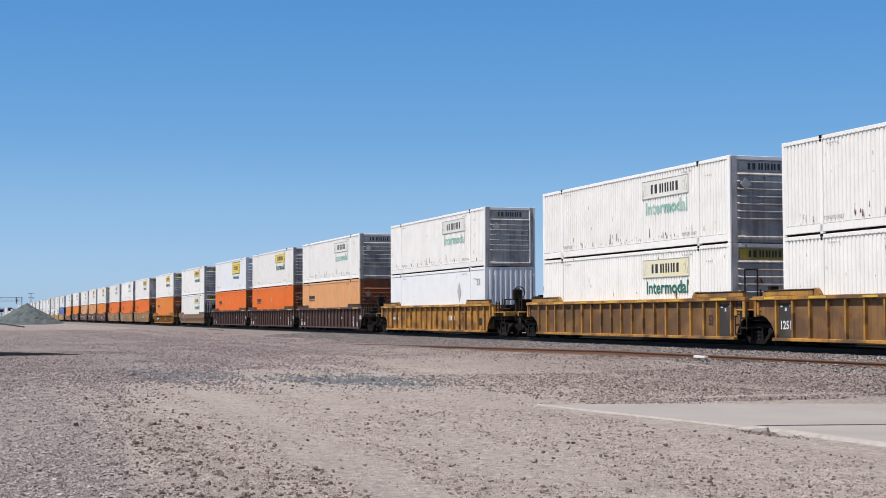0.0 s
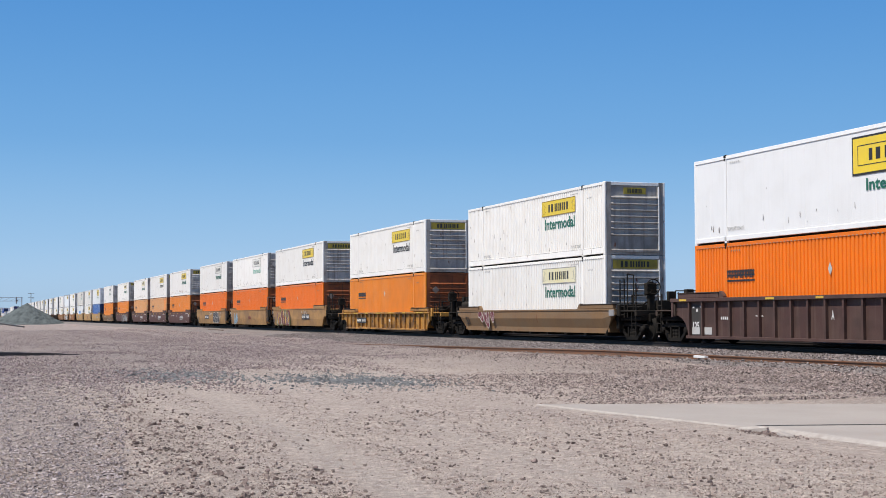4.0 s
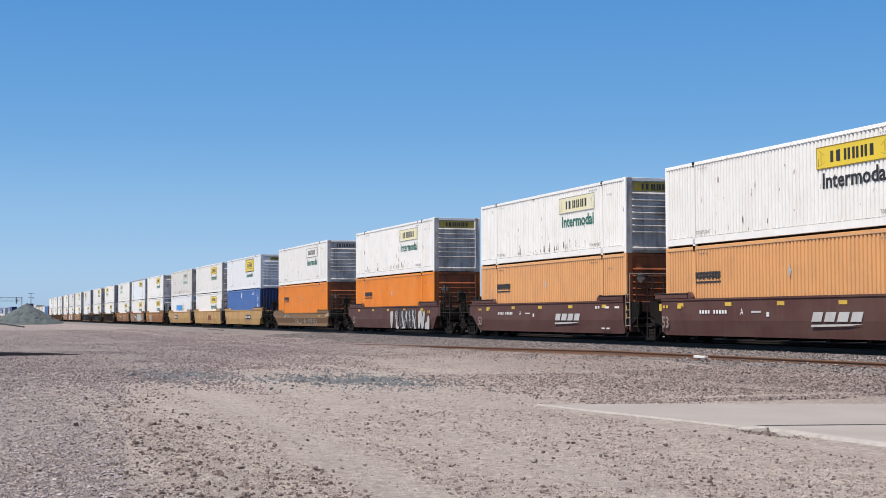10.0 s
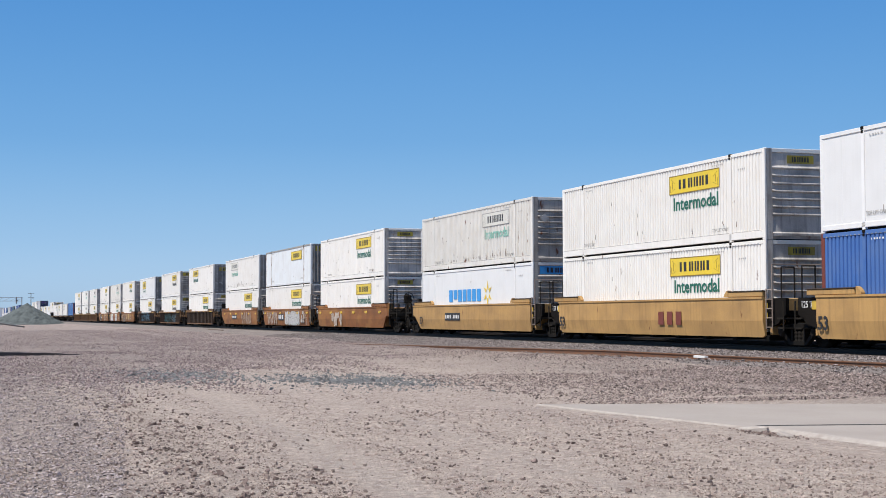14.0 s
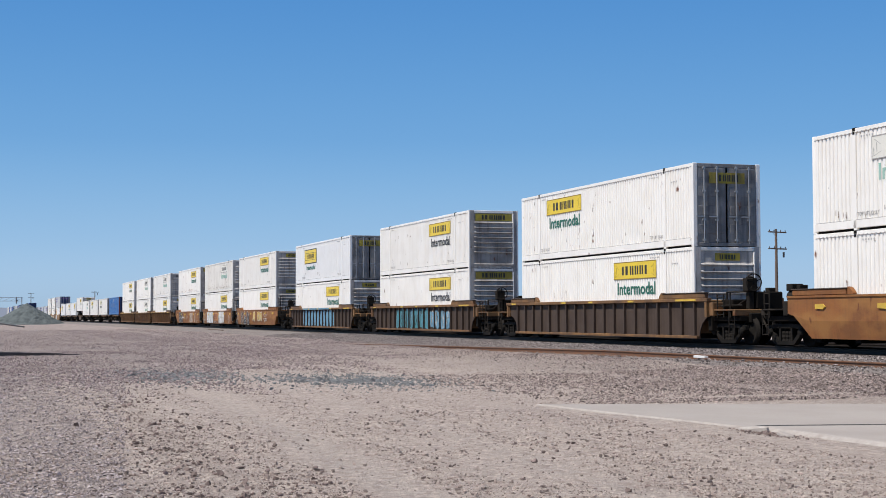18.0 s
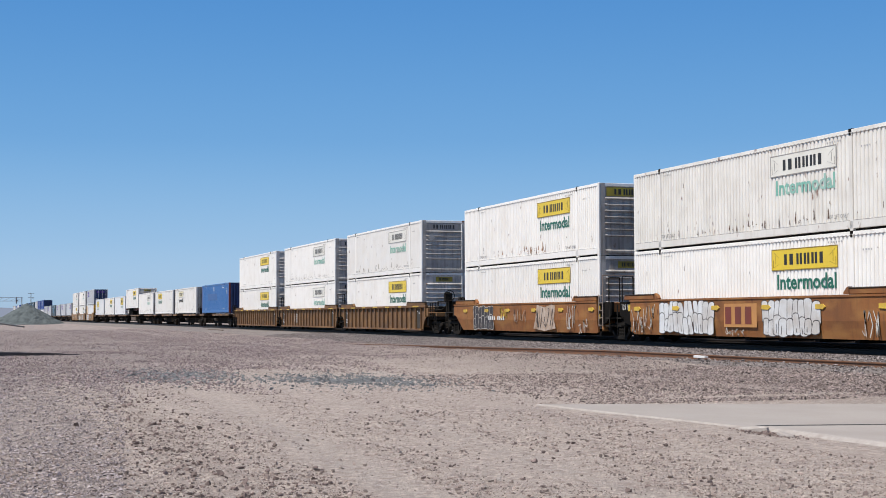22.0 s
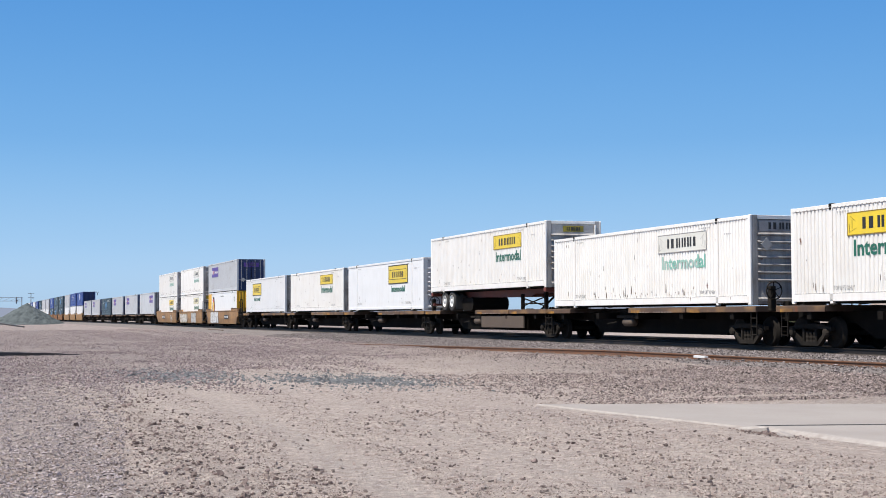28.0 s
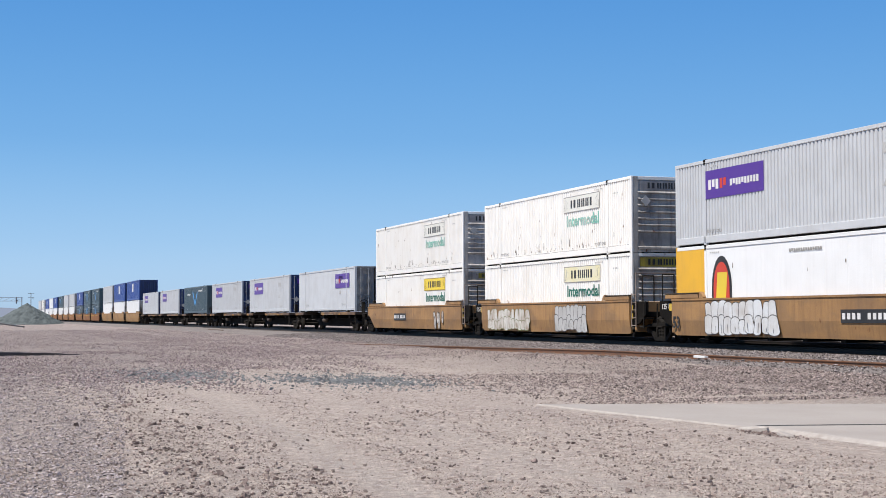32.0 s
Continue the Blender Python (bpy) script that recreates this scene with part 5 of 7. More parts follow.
def navy_logo(ob, face):
    part("brand_patch", lambda bm: box(bm, -0.6, 0.9, -0.004, 0, 1.3, 2.5), "white_ink", ob, at=(0, face, 0), key="navy_patch")


def spec(label, body, end, **more):
    return dict(label=label, body=body, end=end, **more)


BOXES = {
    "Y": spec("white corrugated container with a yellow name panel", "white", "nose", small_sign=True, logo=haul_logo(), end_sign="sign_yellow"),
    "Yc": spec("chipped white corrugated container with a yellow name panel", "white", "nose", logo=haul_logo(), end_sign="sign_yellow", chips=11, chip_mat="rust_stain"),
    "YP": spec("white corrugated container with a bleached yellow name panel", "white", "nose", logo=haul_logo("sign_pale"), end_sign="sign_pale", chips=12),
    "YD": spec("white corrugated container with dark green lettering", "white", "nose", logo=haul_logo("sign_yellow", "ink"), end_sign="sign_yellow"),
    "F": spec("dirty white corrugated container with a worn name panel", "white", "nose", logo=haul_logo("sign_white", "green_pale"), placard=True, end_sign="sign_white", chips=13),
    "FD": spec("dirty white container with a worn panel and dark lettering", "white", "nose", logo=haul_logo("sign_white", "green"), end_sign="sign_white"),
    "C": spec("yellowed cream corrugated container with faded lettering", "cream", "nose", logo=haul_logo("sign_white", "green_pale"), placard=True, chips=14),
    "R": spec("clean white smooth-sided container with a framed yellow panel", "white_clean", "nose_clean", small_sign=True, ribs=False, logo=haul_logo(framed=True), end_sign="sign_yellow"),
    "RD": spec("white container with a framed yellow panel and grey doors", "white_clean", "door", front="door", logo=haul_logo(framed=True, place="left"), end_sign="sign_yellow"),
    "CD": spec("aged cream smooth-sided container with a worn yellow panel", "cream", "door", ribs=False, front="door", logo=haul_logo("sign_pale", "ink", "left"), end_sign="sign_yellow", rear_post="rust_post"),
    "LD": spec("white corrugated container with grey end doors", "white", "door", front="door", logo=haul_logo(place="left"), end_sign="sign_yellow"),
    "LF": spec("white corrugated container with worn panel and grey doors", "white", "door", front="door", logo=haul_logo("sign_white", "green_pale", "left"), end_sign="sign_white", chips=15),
    "SB": spec("smooth grey-white container with rust-streaked posts", "white_old", "door", ribs=False, lift="rust_post", rear_post="rust_post", top="ink_grey", front="vert", logo=haul_logo(bare=True), end_sign="sign_yellow"),
    "W": spec("clean plain white container with grey diamond placard", "white_clean", "white_clean", ribs=False, front="vert", logo=reefer_logo, placard=True),
    "WM": spec("white container with blue brand bars and yellow spark", "white_clean", "nose", ribs=False, logo=store_logo, end_sign="sign_blue"),
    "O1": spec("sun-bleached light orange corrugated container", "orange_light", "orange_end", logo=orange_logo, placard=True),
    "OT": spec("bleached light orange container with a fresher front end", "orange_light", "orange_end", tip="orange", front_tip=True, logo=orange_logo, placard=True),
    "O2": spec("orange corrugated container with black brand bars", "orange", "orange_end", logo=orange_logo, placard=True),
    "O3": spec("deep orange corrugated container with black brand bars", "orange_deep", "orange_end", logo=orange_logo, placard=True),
    "B": spec("faded blue corrugated container with red-brown end posts", "blue_bright", "blue_end", post="red_brown", front="vert", logo=blue_logo),
    "BD": spec("blue corrugated container with dark blue end posts", "blue", "blue_end", post="blue_end", rear_post="red_brown", front="vert", logo=blue_logo),
    "G": spec("light grey corrugated container with a purple name panel", "grey", "blue_end", front="door", logo=purple_logo(), end_sign="purple", placard=True),
    "GR": spec("light grey container with a purple panel near its front", "grey", "door", front="door", ribs=False, logo=purple_logo("right")),
    "E": spec("white and yellow container with a black and red crest", "white_clean", "yellow", ribs=False, tip="yellow", rear_tip=True, post="yellow", front="vert", logo=crest_logo),
    "NB": spec("navy blue container with a white brand patch", "navy", "blue_end", front="vert", logo=navy_logo),
    "SL": spec("dark slate container with a light blue tick mark", "slate", "slate", logo=arrow_logo),
    "P": spec("plain light grey corrugated container", "grey", "door", front="vert", stencils=False),
    "PW": spec("plain white corrugated shipping container", "white_clean", "nose", stencils=False),
}


# ---- rail cars ----
def wheelset(bm):
    for s in (-1, 1):
        a = s * 0.755
        prof = [(0.05, a - s * 0.09), (0.15, a - s * 0.08), (0.30, a - s * 0.02), (0.37, a - s * 0.05), (0.49, a - s * 0.068), (0.49, a - s * 0.04),
                (0.46, a - s * 0.03), (0.455, a + s * 0.065), (0.38, a + s * 0.065), (0.31, a + s * 0.02), (0.15, a + s * 0.07), (0.09, a + s * 0.10)]
        lathe(bm, prof, "y", 20)
    rod(bm, (0, -1.05, 0), (0, 1.05, 0), 0.075, 8)


def sideframe(bm):
    plate(bm, [(-1.12, 0.50), (-1.12, 0.62), (-0.55, 0.70), (0.55, 0.70), (1.12, 0.62), (1.12, 0.50), (0.55, 0.57), (-0.55, 0.57)], -0.07, 0.07)
    plate(bm, [(-0.45, 0.06), (0.45, 0.06), (0.42, 0.18), (-0.42, 0.18)], -0.07, 0.07)
    for s in (-1, 1):
        plate(bm, [(s * 0.45, 0.06), (s * 0.92, 0.42), (s * 1.05, 0.52), (s * 0.84, 0.52), (s * 0.40, 0.18)], -0.07, 0.07)
        plate(bm, [(s * 0.28, 0.18), (s * 0.38, 0.18), (s * 0.38, 0.60), (s * 0.28, 0.60)], -0.07, 0.07)
    for s in (-1, 1):
        lathe(bm, [(0.02, -0.16), (0.10, -0.15), (0.14, -0.11), (0.15, -0.06)], "y", 10, (s * 0.89, 0, 0.455))


def springs(bm):
    for dx in (-0.2, 0.0, 0.2):
        lathe(bm, [(0.085, 0.12), (0.10, 0.18), (0.085, 0.24), (0.10, 0.30), (0.085, 0.36), (0.10, 0.42), (0.085, 0.48)], "z", 8, (dx, 0, 0))


WHEELSETS = []


def truck(car, x, steel="truck_black"):
    ob = part("truck", lambda bm: [box(bm, -0.22, 0.22, -1.0, 1.0, 0.50, 0.74, 0.03), lathe(bm, [(0.2, 0.74), (0.2, 0.82)], "z", 12)], "frame", car, "dusty cast steel two-axle truck", at=(x, 0, 0))
    for s in (-1, 1):
        part("sideframe", sideframe, steel, ob, at=pose(0, s * 1.04, 0, 0, 0, 0 if s == -1 else 180))
        part("spring_nest", springs, steel, ob, at=(0, s * 1.0, 0))
        w = part("wheelset", wheelset, steel, ob, smooth=True)
        w.matrix_parent_inverse = Matrix.Translation((s * 0.89, 0, 0.455))
        WHEELSETS.append(w)
    part("brake_beam", lambda bm: [box(bm, -0.42, -0.34, -0.7, 0.7, 0.30, 0.38), box(bm, 0.34, 0.42, -0.7, 0.7, 0.30, 0.38)], "frame", ob)
    return ob


def handrail(bm, x, y, tall, rungs=0, gap=0.4):
    rod(bm, (x, y, 0.9), (x, y, tall), 0.025, 6)
    if rungs:
        rod(bm, (x + gap, y, 0.9), (x + gap, y, tall), 0.025, 6)
        for i in range(rungs):
            z = 1.0 + (tall - 1.1) * i / max(rungs - 1, 1)
            rod(bm, (x, y, z), (x + gap, y, z), 0.018, 5)


def well_side_smooth(bm, knee=0.52, inset=0.10, top=1.55, long_front=True, long_rear=True):
    """Deep plate side: outer face near y = -1.47, lower strake leaning inwards; cut away over the trucks, or cut square beside a shared truck."""
    rear = [(-9.28, 1.02), (-8.95, 0.95), (-8.1, 0.28)] if long_rear else [(-8.14, 0.40), (-7.95, 0.28)]
    front = [(8.1, 0.28), (8.95, 0.95), (9.28, 1.02)] if long_front else [(7.98, 0.28), (8.12, 0.34)]
    loops = []
    for x, zb in rear + front:
        lean = min(inset, max(0.0, knee + 0.03 - zb))
        zm = max(zb + 0.02, knee)
        loops.append([(x, -1.47, top - 0.09), (x, -1.50, top - 0.06), (x, -1.50, top), (x, -1.34, top), (x, -1.34, zb), (x, -1.47 + lean, zb), (x, -1.47, zm)])
    loft(bm, loops)


def well_side_web(bm):
    plate(bm, [(-8.5, 0.22), (-8.56, 0.46), (-8.72, 0.70), (-8.98, 0.88), (-9.28, 0.97), (-9.6, 1.0), (-9.6, 1.45), (9.24, 1.45), (9.24, 0.98), (8.98, 0.88), (8.72, 0.70), (8.56, 0.46), (8.5, 0.22)], -1.37, -1.33)


def well_far_side(bm):
    plate(bm, [(-8.1, 0.28), (-9.0, 0.95), (-9.28, 1.0), (-9.28, 1.55), (9.28, 1.55), (9.28, 1.0), (9.0, 0.95), (8.1, 0.28)], 1.34, 1.46)


def guide(bm, a, b):
    """Container guide on the top sill: a long box with a curled horn."""
    box(bm, a, b, -1.49, -1.335, 1.555, 1.72, 0.02)
    horn = b if a < 0 else a
    s = 1 if a < 0 else -1
    loft(bm, [[(horn + s * (0.05 + 0.26 * u), y, z) for y, z in ((-1.47, 1.56), (-1.34, 1.56), (-1.34, 1.78 - 0.18 * u * u), (-1.47, 1.78 - 0.18 * u * u))] for u in (0.0, 0.4, 0.8, 1.0)])


def well_car(style, x, front, rear, label, marks=()):
    """style: paint and smooth or ribbed sides; front, rear: 'coupled', 'shared' (carries the shared truck) or 'resting'."""
    paint, ribbed, web, rib = style
    car = tagged(new("well_car"), label, "rail car", "well cars of the train")
    car.matrix_basis = Matrix.Translation((x, TRACK_Y, RAIL_Z))
    low_sided = "shallow" in label or "kneed" in label
    squat = Matrix.Translation((0, 0, 0.05)) @ Matrix.Diagonal((1, 1, 0.74, 1)) if low_sided else Matrix.Identity(4)
    drop = Matrix.Translation((0, 0, -0.32)) if low_sided else Matrix.Identity(4)
    if ribbed:
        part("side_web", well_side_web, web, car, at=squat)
        part("top_chord", lambda bm: box(bm, -9.62, 9.26, -1.50, -1.31, 1.44, 1.56, 0.012), paint, car, at=squat)
        part("bottom_chord", lambda bm: box(bm, -8.5, 8.5, -1.48, -1.31, 0.18, 0.28, 0.012), paint, car)
        dashes = ((-8.9, 0.5), (-3.2, 0.5), (-0.4, 0.4), (3.2, 0.5), (7.0, 1.5)) if "brown" in label else ((-8.9, 0.6), (-6.4, 0.9), (-3.7, 0.7), (-1.2, 1.0), (1.5, 0.8), (4.2, 0.6), (7.0, 1.1))
        part("reflective_tape", lambda bm: [box(bm, xx, xx + w, -1.506, -1.501, 1.465, 1.53) for xx, w in dashes], "spray_yellow", car, "worn yellow reflective dashes", kind="stuff", at=squat, key=("chord_dashes", len(dashes)))
        for i in range(19):
            part("rib", lambda bm: box(bm, -0.045, 0.045, -1.47, -1.37, 0.28, 1.44), rib, car, at=Matrix.Translation((-8.3 + i * 0.922, 0, 0)) @ squat)
        for s in (-1, 1):
            part("end_post", lambda bm: box(bm, -0.07, 0.07, -1.48, -1.34, 0.92, 1.44), paint, car, at=Matrix.Translation((9.15 if s == 1 else -9.5, 0, 0)) @ squat)
    else:
        cut = (front == "coupled", rear == "coupled")
        form = (0.86, 0.20, 1.24) if "kneed" in label else (0.80, 0.075, 1.55)
        part("side_plate", lambda bm: well_side_smooth(bm, *form, *cut), paint, car, key=("side_plate", form, cut))
        for e, whole in ((1, cut[0]), (-1, cut[1])):
            if not whole:
                part("end_bay", lambda bm: plate(bm, [(e * 8.1, 0.55), (e * 8.8, 0.70), (e * 9.28, 1.0), (e * 9.28, 1.50), (e * 8.1, 1.50)], -1.36, -1.24), "frame", car, "black recessed end bay", key=("end_bay", e))
                part("reflector", lambda bm: [box(bm, 8.14, 8.24, -1.375, -1.362, z, z + 0.2) for z in (0.85, 1.16)] if e == 1 else [box(bm, -8.52, -8.20, -1.375, -1.362, 1.14, 1.40)], "spray_yellow", car, "yellow reflective tape", key=("reflector", e))
                if e == -1 and paint != "car_brown":
                    write("125 T", -9.12, -1.365, 1.20, 0.20, "white_ink", car, 0.58, "stencil")
        if paint == "car_rust":
            part("reflective_tape", lambda bm: [plate(bm, [(xx, 1.16), (xx + 0.38, 1.14), (xx + 0.52, 1.22), (xx + 0.38, 1.30), (xx, 1.29)], -1.506, -1.465) for xx in (-7.75, -4.7, -1.9, 1.3, 4.3, 7.4)], "spray_yellow", car, "yellow reflective dashes", kind="stuff", key="rust_tape")
        elif paint == "car_brown":
            part("reflective_tape", lambda bm: [box(bm, xx, xx + 0.42, -1.478, -1.472, 1.28, 1.40) for xx in (-6.9, -3.6, -0.4, 2.9, 6.2)], "spray_yellow", car, "faded yellow reflective dashes", kind="stuff", key="brown_tape")
        if front != "coupled":
            part("side_ladder", lambda bm: [rod(bm, (8.28, -1.44, 0.55), (8.28, -1.44, 1.80), 0.02, 6), rod(bm, (8.64, -1.44, 0.55), (8.64, -1.44, 2.55), 0.02, 6), rod(bm, (8.64, -1.44, 2.55), (8.64, 0.4, 2.55), 0.02, 6)] + [rod(bm, (8.28, -1.44, 0.6 + 0.29 * i), (8.64, -1.44, 0.6 + 0.29 * i), 0.016, 5) for i in range(5)], "faded_ink", car, "dusty side ladder")
    part("far_side", well_far_side, paint, car, at=squat)
    part("well_floor", lambda bm: [box(bm, -8.3, 8.3, -1.33, 1.33, 0.30, 0.36)] + [box(bm, -8.0 + i * 2.0, -7.75 + i * 2.0, -1.33, 1.33, 0.18, 0.30) for i in range(9)], "frame", car)
    for a, b in ((6.0, 9.1 if ribbed or front == "coupled" else 8.12), (-9.0 if ribbed or rear == "coupled" else -8.62, -6.2)):
        horn = part("guide", lambda bm: guide(bm, a, b), paint, car, at=drop, key=("guide", a, b))
        part("guide_cap", lambda bm: box(bm, a - 0.03, b + 0.03, -1.51, -1.33, 1.722, 1.755, 0.008), "car_dark", horn, key=("guide_cap", a, b))
    for e, kind in ((1, front), (-1, rear)):
        m = pose(0, 0, 0, 0, 0, 0 if e == 1 else 180)
        part("bulkhead", lambda bm: box(bm, 8.3, 8.42, -1.33, 1.33, 0.36, 1.5, 0.02), paint, car, at=m @ squat)
        if kind == "coupled":
            part("end_sill", lambda bm: [box(bm, 8.42, 11.2, -0.38, 0.38, 0.82, 1.12, 0.03), box(bm, 8.42, 9.5, -1.2, 1.2, 0.95, 1.12, 0.02)], "frame", car, at=m)
            part("end_platform", lambda bm: [box(bm, 9.3, 10.9, -1.40, 1.40, 1.12, 1.17, 0.01), box(bm, 10.8, 10.95, -1.40, 1.40, 0.95, 1.17, 0.02), box(bm, 9.35, 9.6, -1.45, 1.45, 0.95, 1.40, 0.02)], paint if ribbed and paint != "car_umber" else ("car_dark" if ribbed else "truck"), car, at=m, key=("end_platform", e))
            part("coupler", lambda bm: [box(bm, 11.2, 11.62, -0.10, 0.10, 0.80, 1.0, 0.02), box(bm, 11.5, 11.76, -0.17, 0.13, 0.76, 1.04, 0.04)], "truck", car, at=m)
            truck(car, e * 10.0)
            # black blocks added below the platform to darken the space over the truck
            part("end_apron", lambda bm: [box(bm, 8.75, 10.95, -1.22, 1.22, 0.78, 0.95, 0.02), box(bm, 9.0, 9.25, -1.3, -1.05, 0.45, 0.95, 0.02), box(bm, 10.95, 11.1, -0.9, 0.9, 0.72, 1.05, 0.03)], "frame", car, at=m)
            part("brake_piping", lambda bm: [rod(bm, (9.2, -1.1, 1.3), (10.9, -1.1, 1.3), 0.03, 6), rod(bm, (9.4, -0.8, 1.17), (9.4, -0.8, 1.75), 0.04, 6), rod(bm, (9.4, -0.8, 1.75), (10.6, -0.5, 1.75), 0.03, 6), rod(bm, (10.2, -0.3, 1.17), (10.2, -0.3, 2.0), 0.05, 6), rod(bm, (11.0, -0.45, 0.95), (11.45, -0.5, 0.55), 0.035, 6), rod(bm, (11.45, -0.5, 0.55), (11.74, -0.3, 0.60), 0.035, 6), box(bm, 9.9, 10.3, -0.2, 0.4, 1.17, 1.55, 0.03), box(bm, 9.5, 9.7, 0.6, 0.9, 1.17, 1.9, 0.02)], "truck", car, at=m)
            part("stirrup_step", lambda bm: [rod(bm, (10.55, -1.38, 1.1), (10.55, -1.38, 0.35), 0.02, 5), rod(bm, (10.9, -1.38, 1.1), (10.9, -1.38, 0.35), 0.02, 5), rod(bm, (10.55, -1.38, 0.37), (10.9, -1.38, 0.37), 0.02, 5), rod(bm, (10.55, -1.38, 0.68), (10.9, -1.38, 0.68), 0.02, 5)], "truck", car, at=m if e == 1 else Matrix.Diagonal((-1, 1, 1, 1)))
            if e == 1:
                if ribbed:
                    part("ladder", lambda bm: (handrail(bm, 9.75, -1.36, 1.66, 3, 0.42), handrail(bm, 10.6, -1.36, 1.72)), "truck", car, key="low_ladder")
                    part("end_cabinet", lambda bm: [box(bm, 9.45, 10.2, -1.05, -0.2, 1.17, 1.50, 0.03), box(bm, 10.3, 10.8, -0.5, 0.5, 1.17, 1.75, 0.04)], "frame", car)
                else:
                    part("ladder", lambda bm: (handrail(bm, 9.5, -1.36, 2.35, 5, 0.38), handrail(bm, 10.15, -1.36, 2.55), handrail(bm, 10.35, -1.2, 2.5), handrail(bm, 10.75, -1.3, 2.2), rod(bm, (10.15, -1.36, 2.55), (10.35, -1.2, 2.5), 0.025, 6)), "truck", car, key="tall_ladder")
                    part("end_locker", lambda bm: [box(bm, 8.78, 9.22, -1.512, -1.46, 0.96, 1.20, 0.01)], "sign_dull", car, "worn pale placard", key="pale_placard") if low_sided else part("end_locker", lambda bm: [box(bm, 9.30, 9.48, -1.47, -1.1, 0.95, 1.72, 0.02)], paint, car, "end post of the side")
                stand = part("brake_stand", lambda bm: [box(bm, 10.55, 10.75, -0.75, -0.55, 1.17, 2.25, 0.02), box(bm, 10.5, 10.8, -0.85, -0.45, 1.75, 2.2, 0.03), rod(bm, (10.6, -0.75, 1.5), (10.0, -0.9, 1.2), 0.03)], "truck", car)
                part("brake_wheel", lambda bm: [rod(bm, (10.9, -0.65 + 0.28 * math.cos(a), 2.05 + 0.28 * math.sin(a)), (10.9, -0.65 + 0.28 * math.cos(a + 0.45), 2.05 + 0.28 * math.sin(a + 0.45)), 0.022, 6) for a in np.arange(0, 6.28, 0.449)] + [rod(bm, (10.88, -0.65, 2.05), (10.9, -0.65 + 0.28 * math.cos(a), 2.05 + 0.28 * math.sin(a)), 0.015, 5) for a in (0.4, 1.65, 2.9, 4.2, 5.4)], "truck", stand)
                if not ribbed:
                    part("end_rail", lambda bm: [rod(bm, (10.85, 1.3, 1.15), (10.85, 1.3, 2.1), 0.025, 6), rod(bm, (10.85, 0.3, 1.15), (10.85, 0.3, 1.9), 0.025, 6), rod(bm, (10.85, 0.3, 1.9), (10.85, 1.3, 1.9), 0.025, 6)], "truck", car)
            else:
                if ribbed:
                    part("valve_box", lambda bm: [box(bm, 9.7, 10.3, 0.2, 0.95, 1.17, 1.48, 0.03), rod(bm, (10.2, 0.85, 1.3), (10.2, 0.85, 1.8), 0.03, 6)], "truck", car, at=m, key="low_valve_box")
                else:
                    part("air_tank", lambda bm: lathe(bm, [(0.05, -0.58), (0.15, -0.56), (0.21, -0.47), (0.21, 0.47), (0.15, 0.56), (0.05, 0.58)], "x", 14, (9.70, 0.75, 1.54)), "truck", car, at=m, smooth=True)
                    part("valve_box", lambda bm: [box(bm, 9.85, 10.2, 0.55, 0.95, 1.72, 1.94, 0.02), box(bm, 9.4, 9.6, 0.3, 1.2, 1.17, 1.40, 0.02), box(bm, 9.9, 10.1, 0.5, 1.0, 1.17, 1.40, 0.02)], "truck", car, at=m)
                part("ladder", lambda bm: handrail(bm, 10.5, 1.36, 1.75, 3, 0.3), "truck", car, at=m, key="ladder_rear")
        else:
            part("end_sill", lambda bm: [box(bm, 8.42, 9.6, -0.42, 0.42, 0.78, 1.12, 0.03), box(bm, 8.42, 9.1, -1.25, 1.25, 0.92, 1.12, 0.02)], "frame", car, at=m, key="shared_sill")
            part("end_step", lambda bm: [box(bm, 8.95, 9.32, -1.46, -1.05, 0.55, 0.60), box(bm, 8.95, 9.32, -1.46, -1.05, 0.85, 0.90), rod(bm, (9.3, -1.45, 0.5), (9.3, -1.45, 1.4), 0.025, 6)], "truck", car, at=(pose(0, 0, 0) if e == 1 else Matrix.Diagonal((-1, 1, 1, 1))))
            part("tall_handhold", lambda bm: [rod(bm, (9.05, -1.36, 1.5), (9.05, -1.36, 2.45), 0.025, 6), rod(bm, (9.05, -1.36, 2.45), (9.05, -0.9, 2.45), 0.025, 6), rod(bm, (9.05, -0.9, 1.5), (9.05, -0.9, 2.45), 0.025, 6)], "truck", car, at=(pose(0, 0, 0) if e == 1 else Matrix.Diagonal((-1, 1, 1, 1))))
            if kind == "shared":
                truck(car, e * 9.71)
    plain = set(car.children)
    for mark in marks:
        mark(car, -1.374 if ribbed else -1.482)
    if "kneed" in label:        # marks below the knee follow the leaning strake
        lean = Matrix.Translation((0, -1.47, 0.86)) @ Matrix.Rotation(math.radians(19), 4, "X") @ Matrix.Translation((0, 1.47, -0.86))
        for ob in set(car.children) - plain:
            if max((ob.matrix_basis @ v.co).z for v in ob.data.vertices) < 1.0:
                ob.matrix_basis = lean @ ob.matrix_basis
    return car


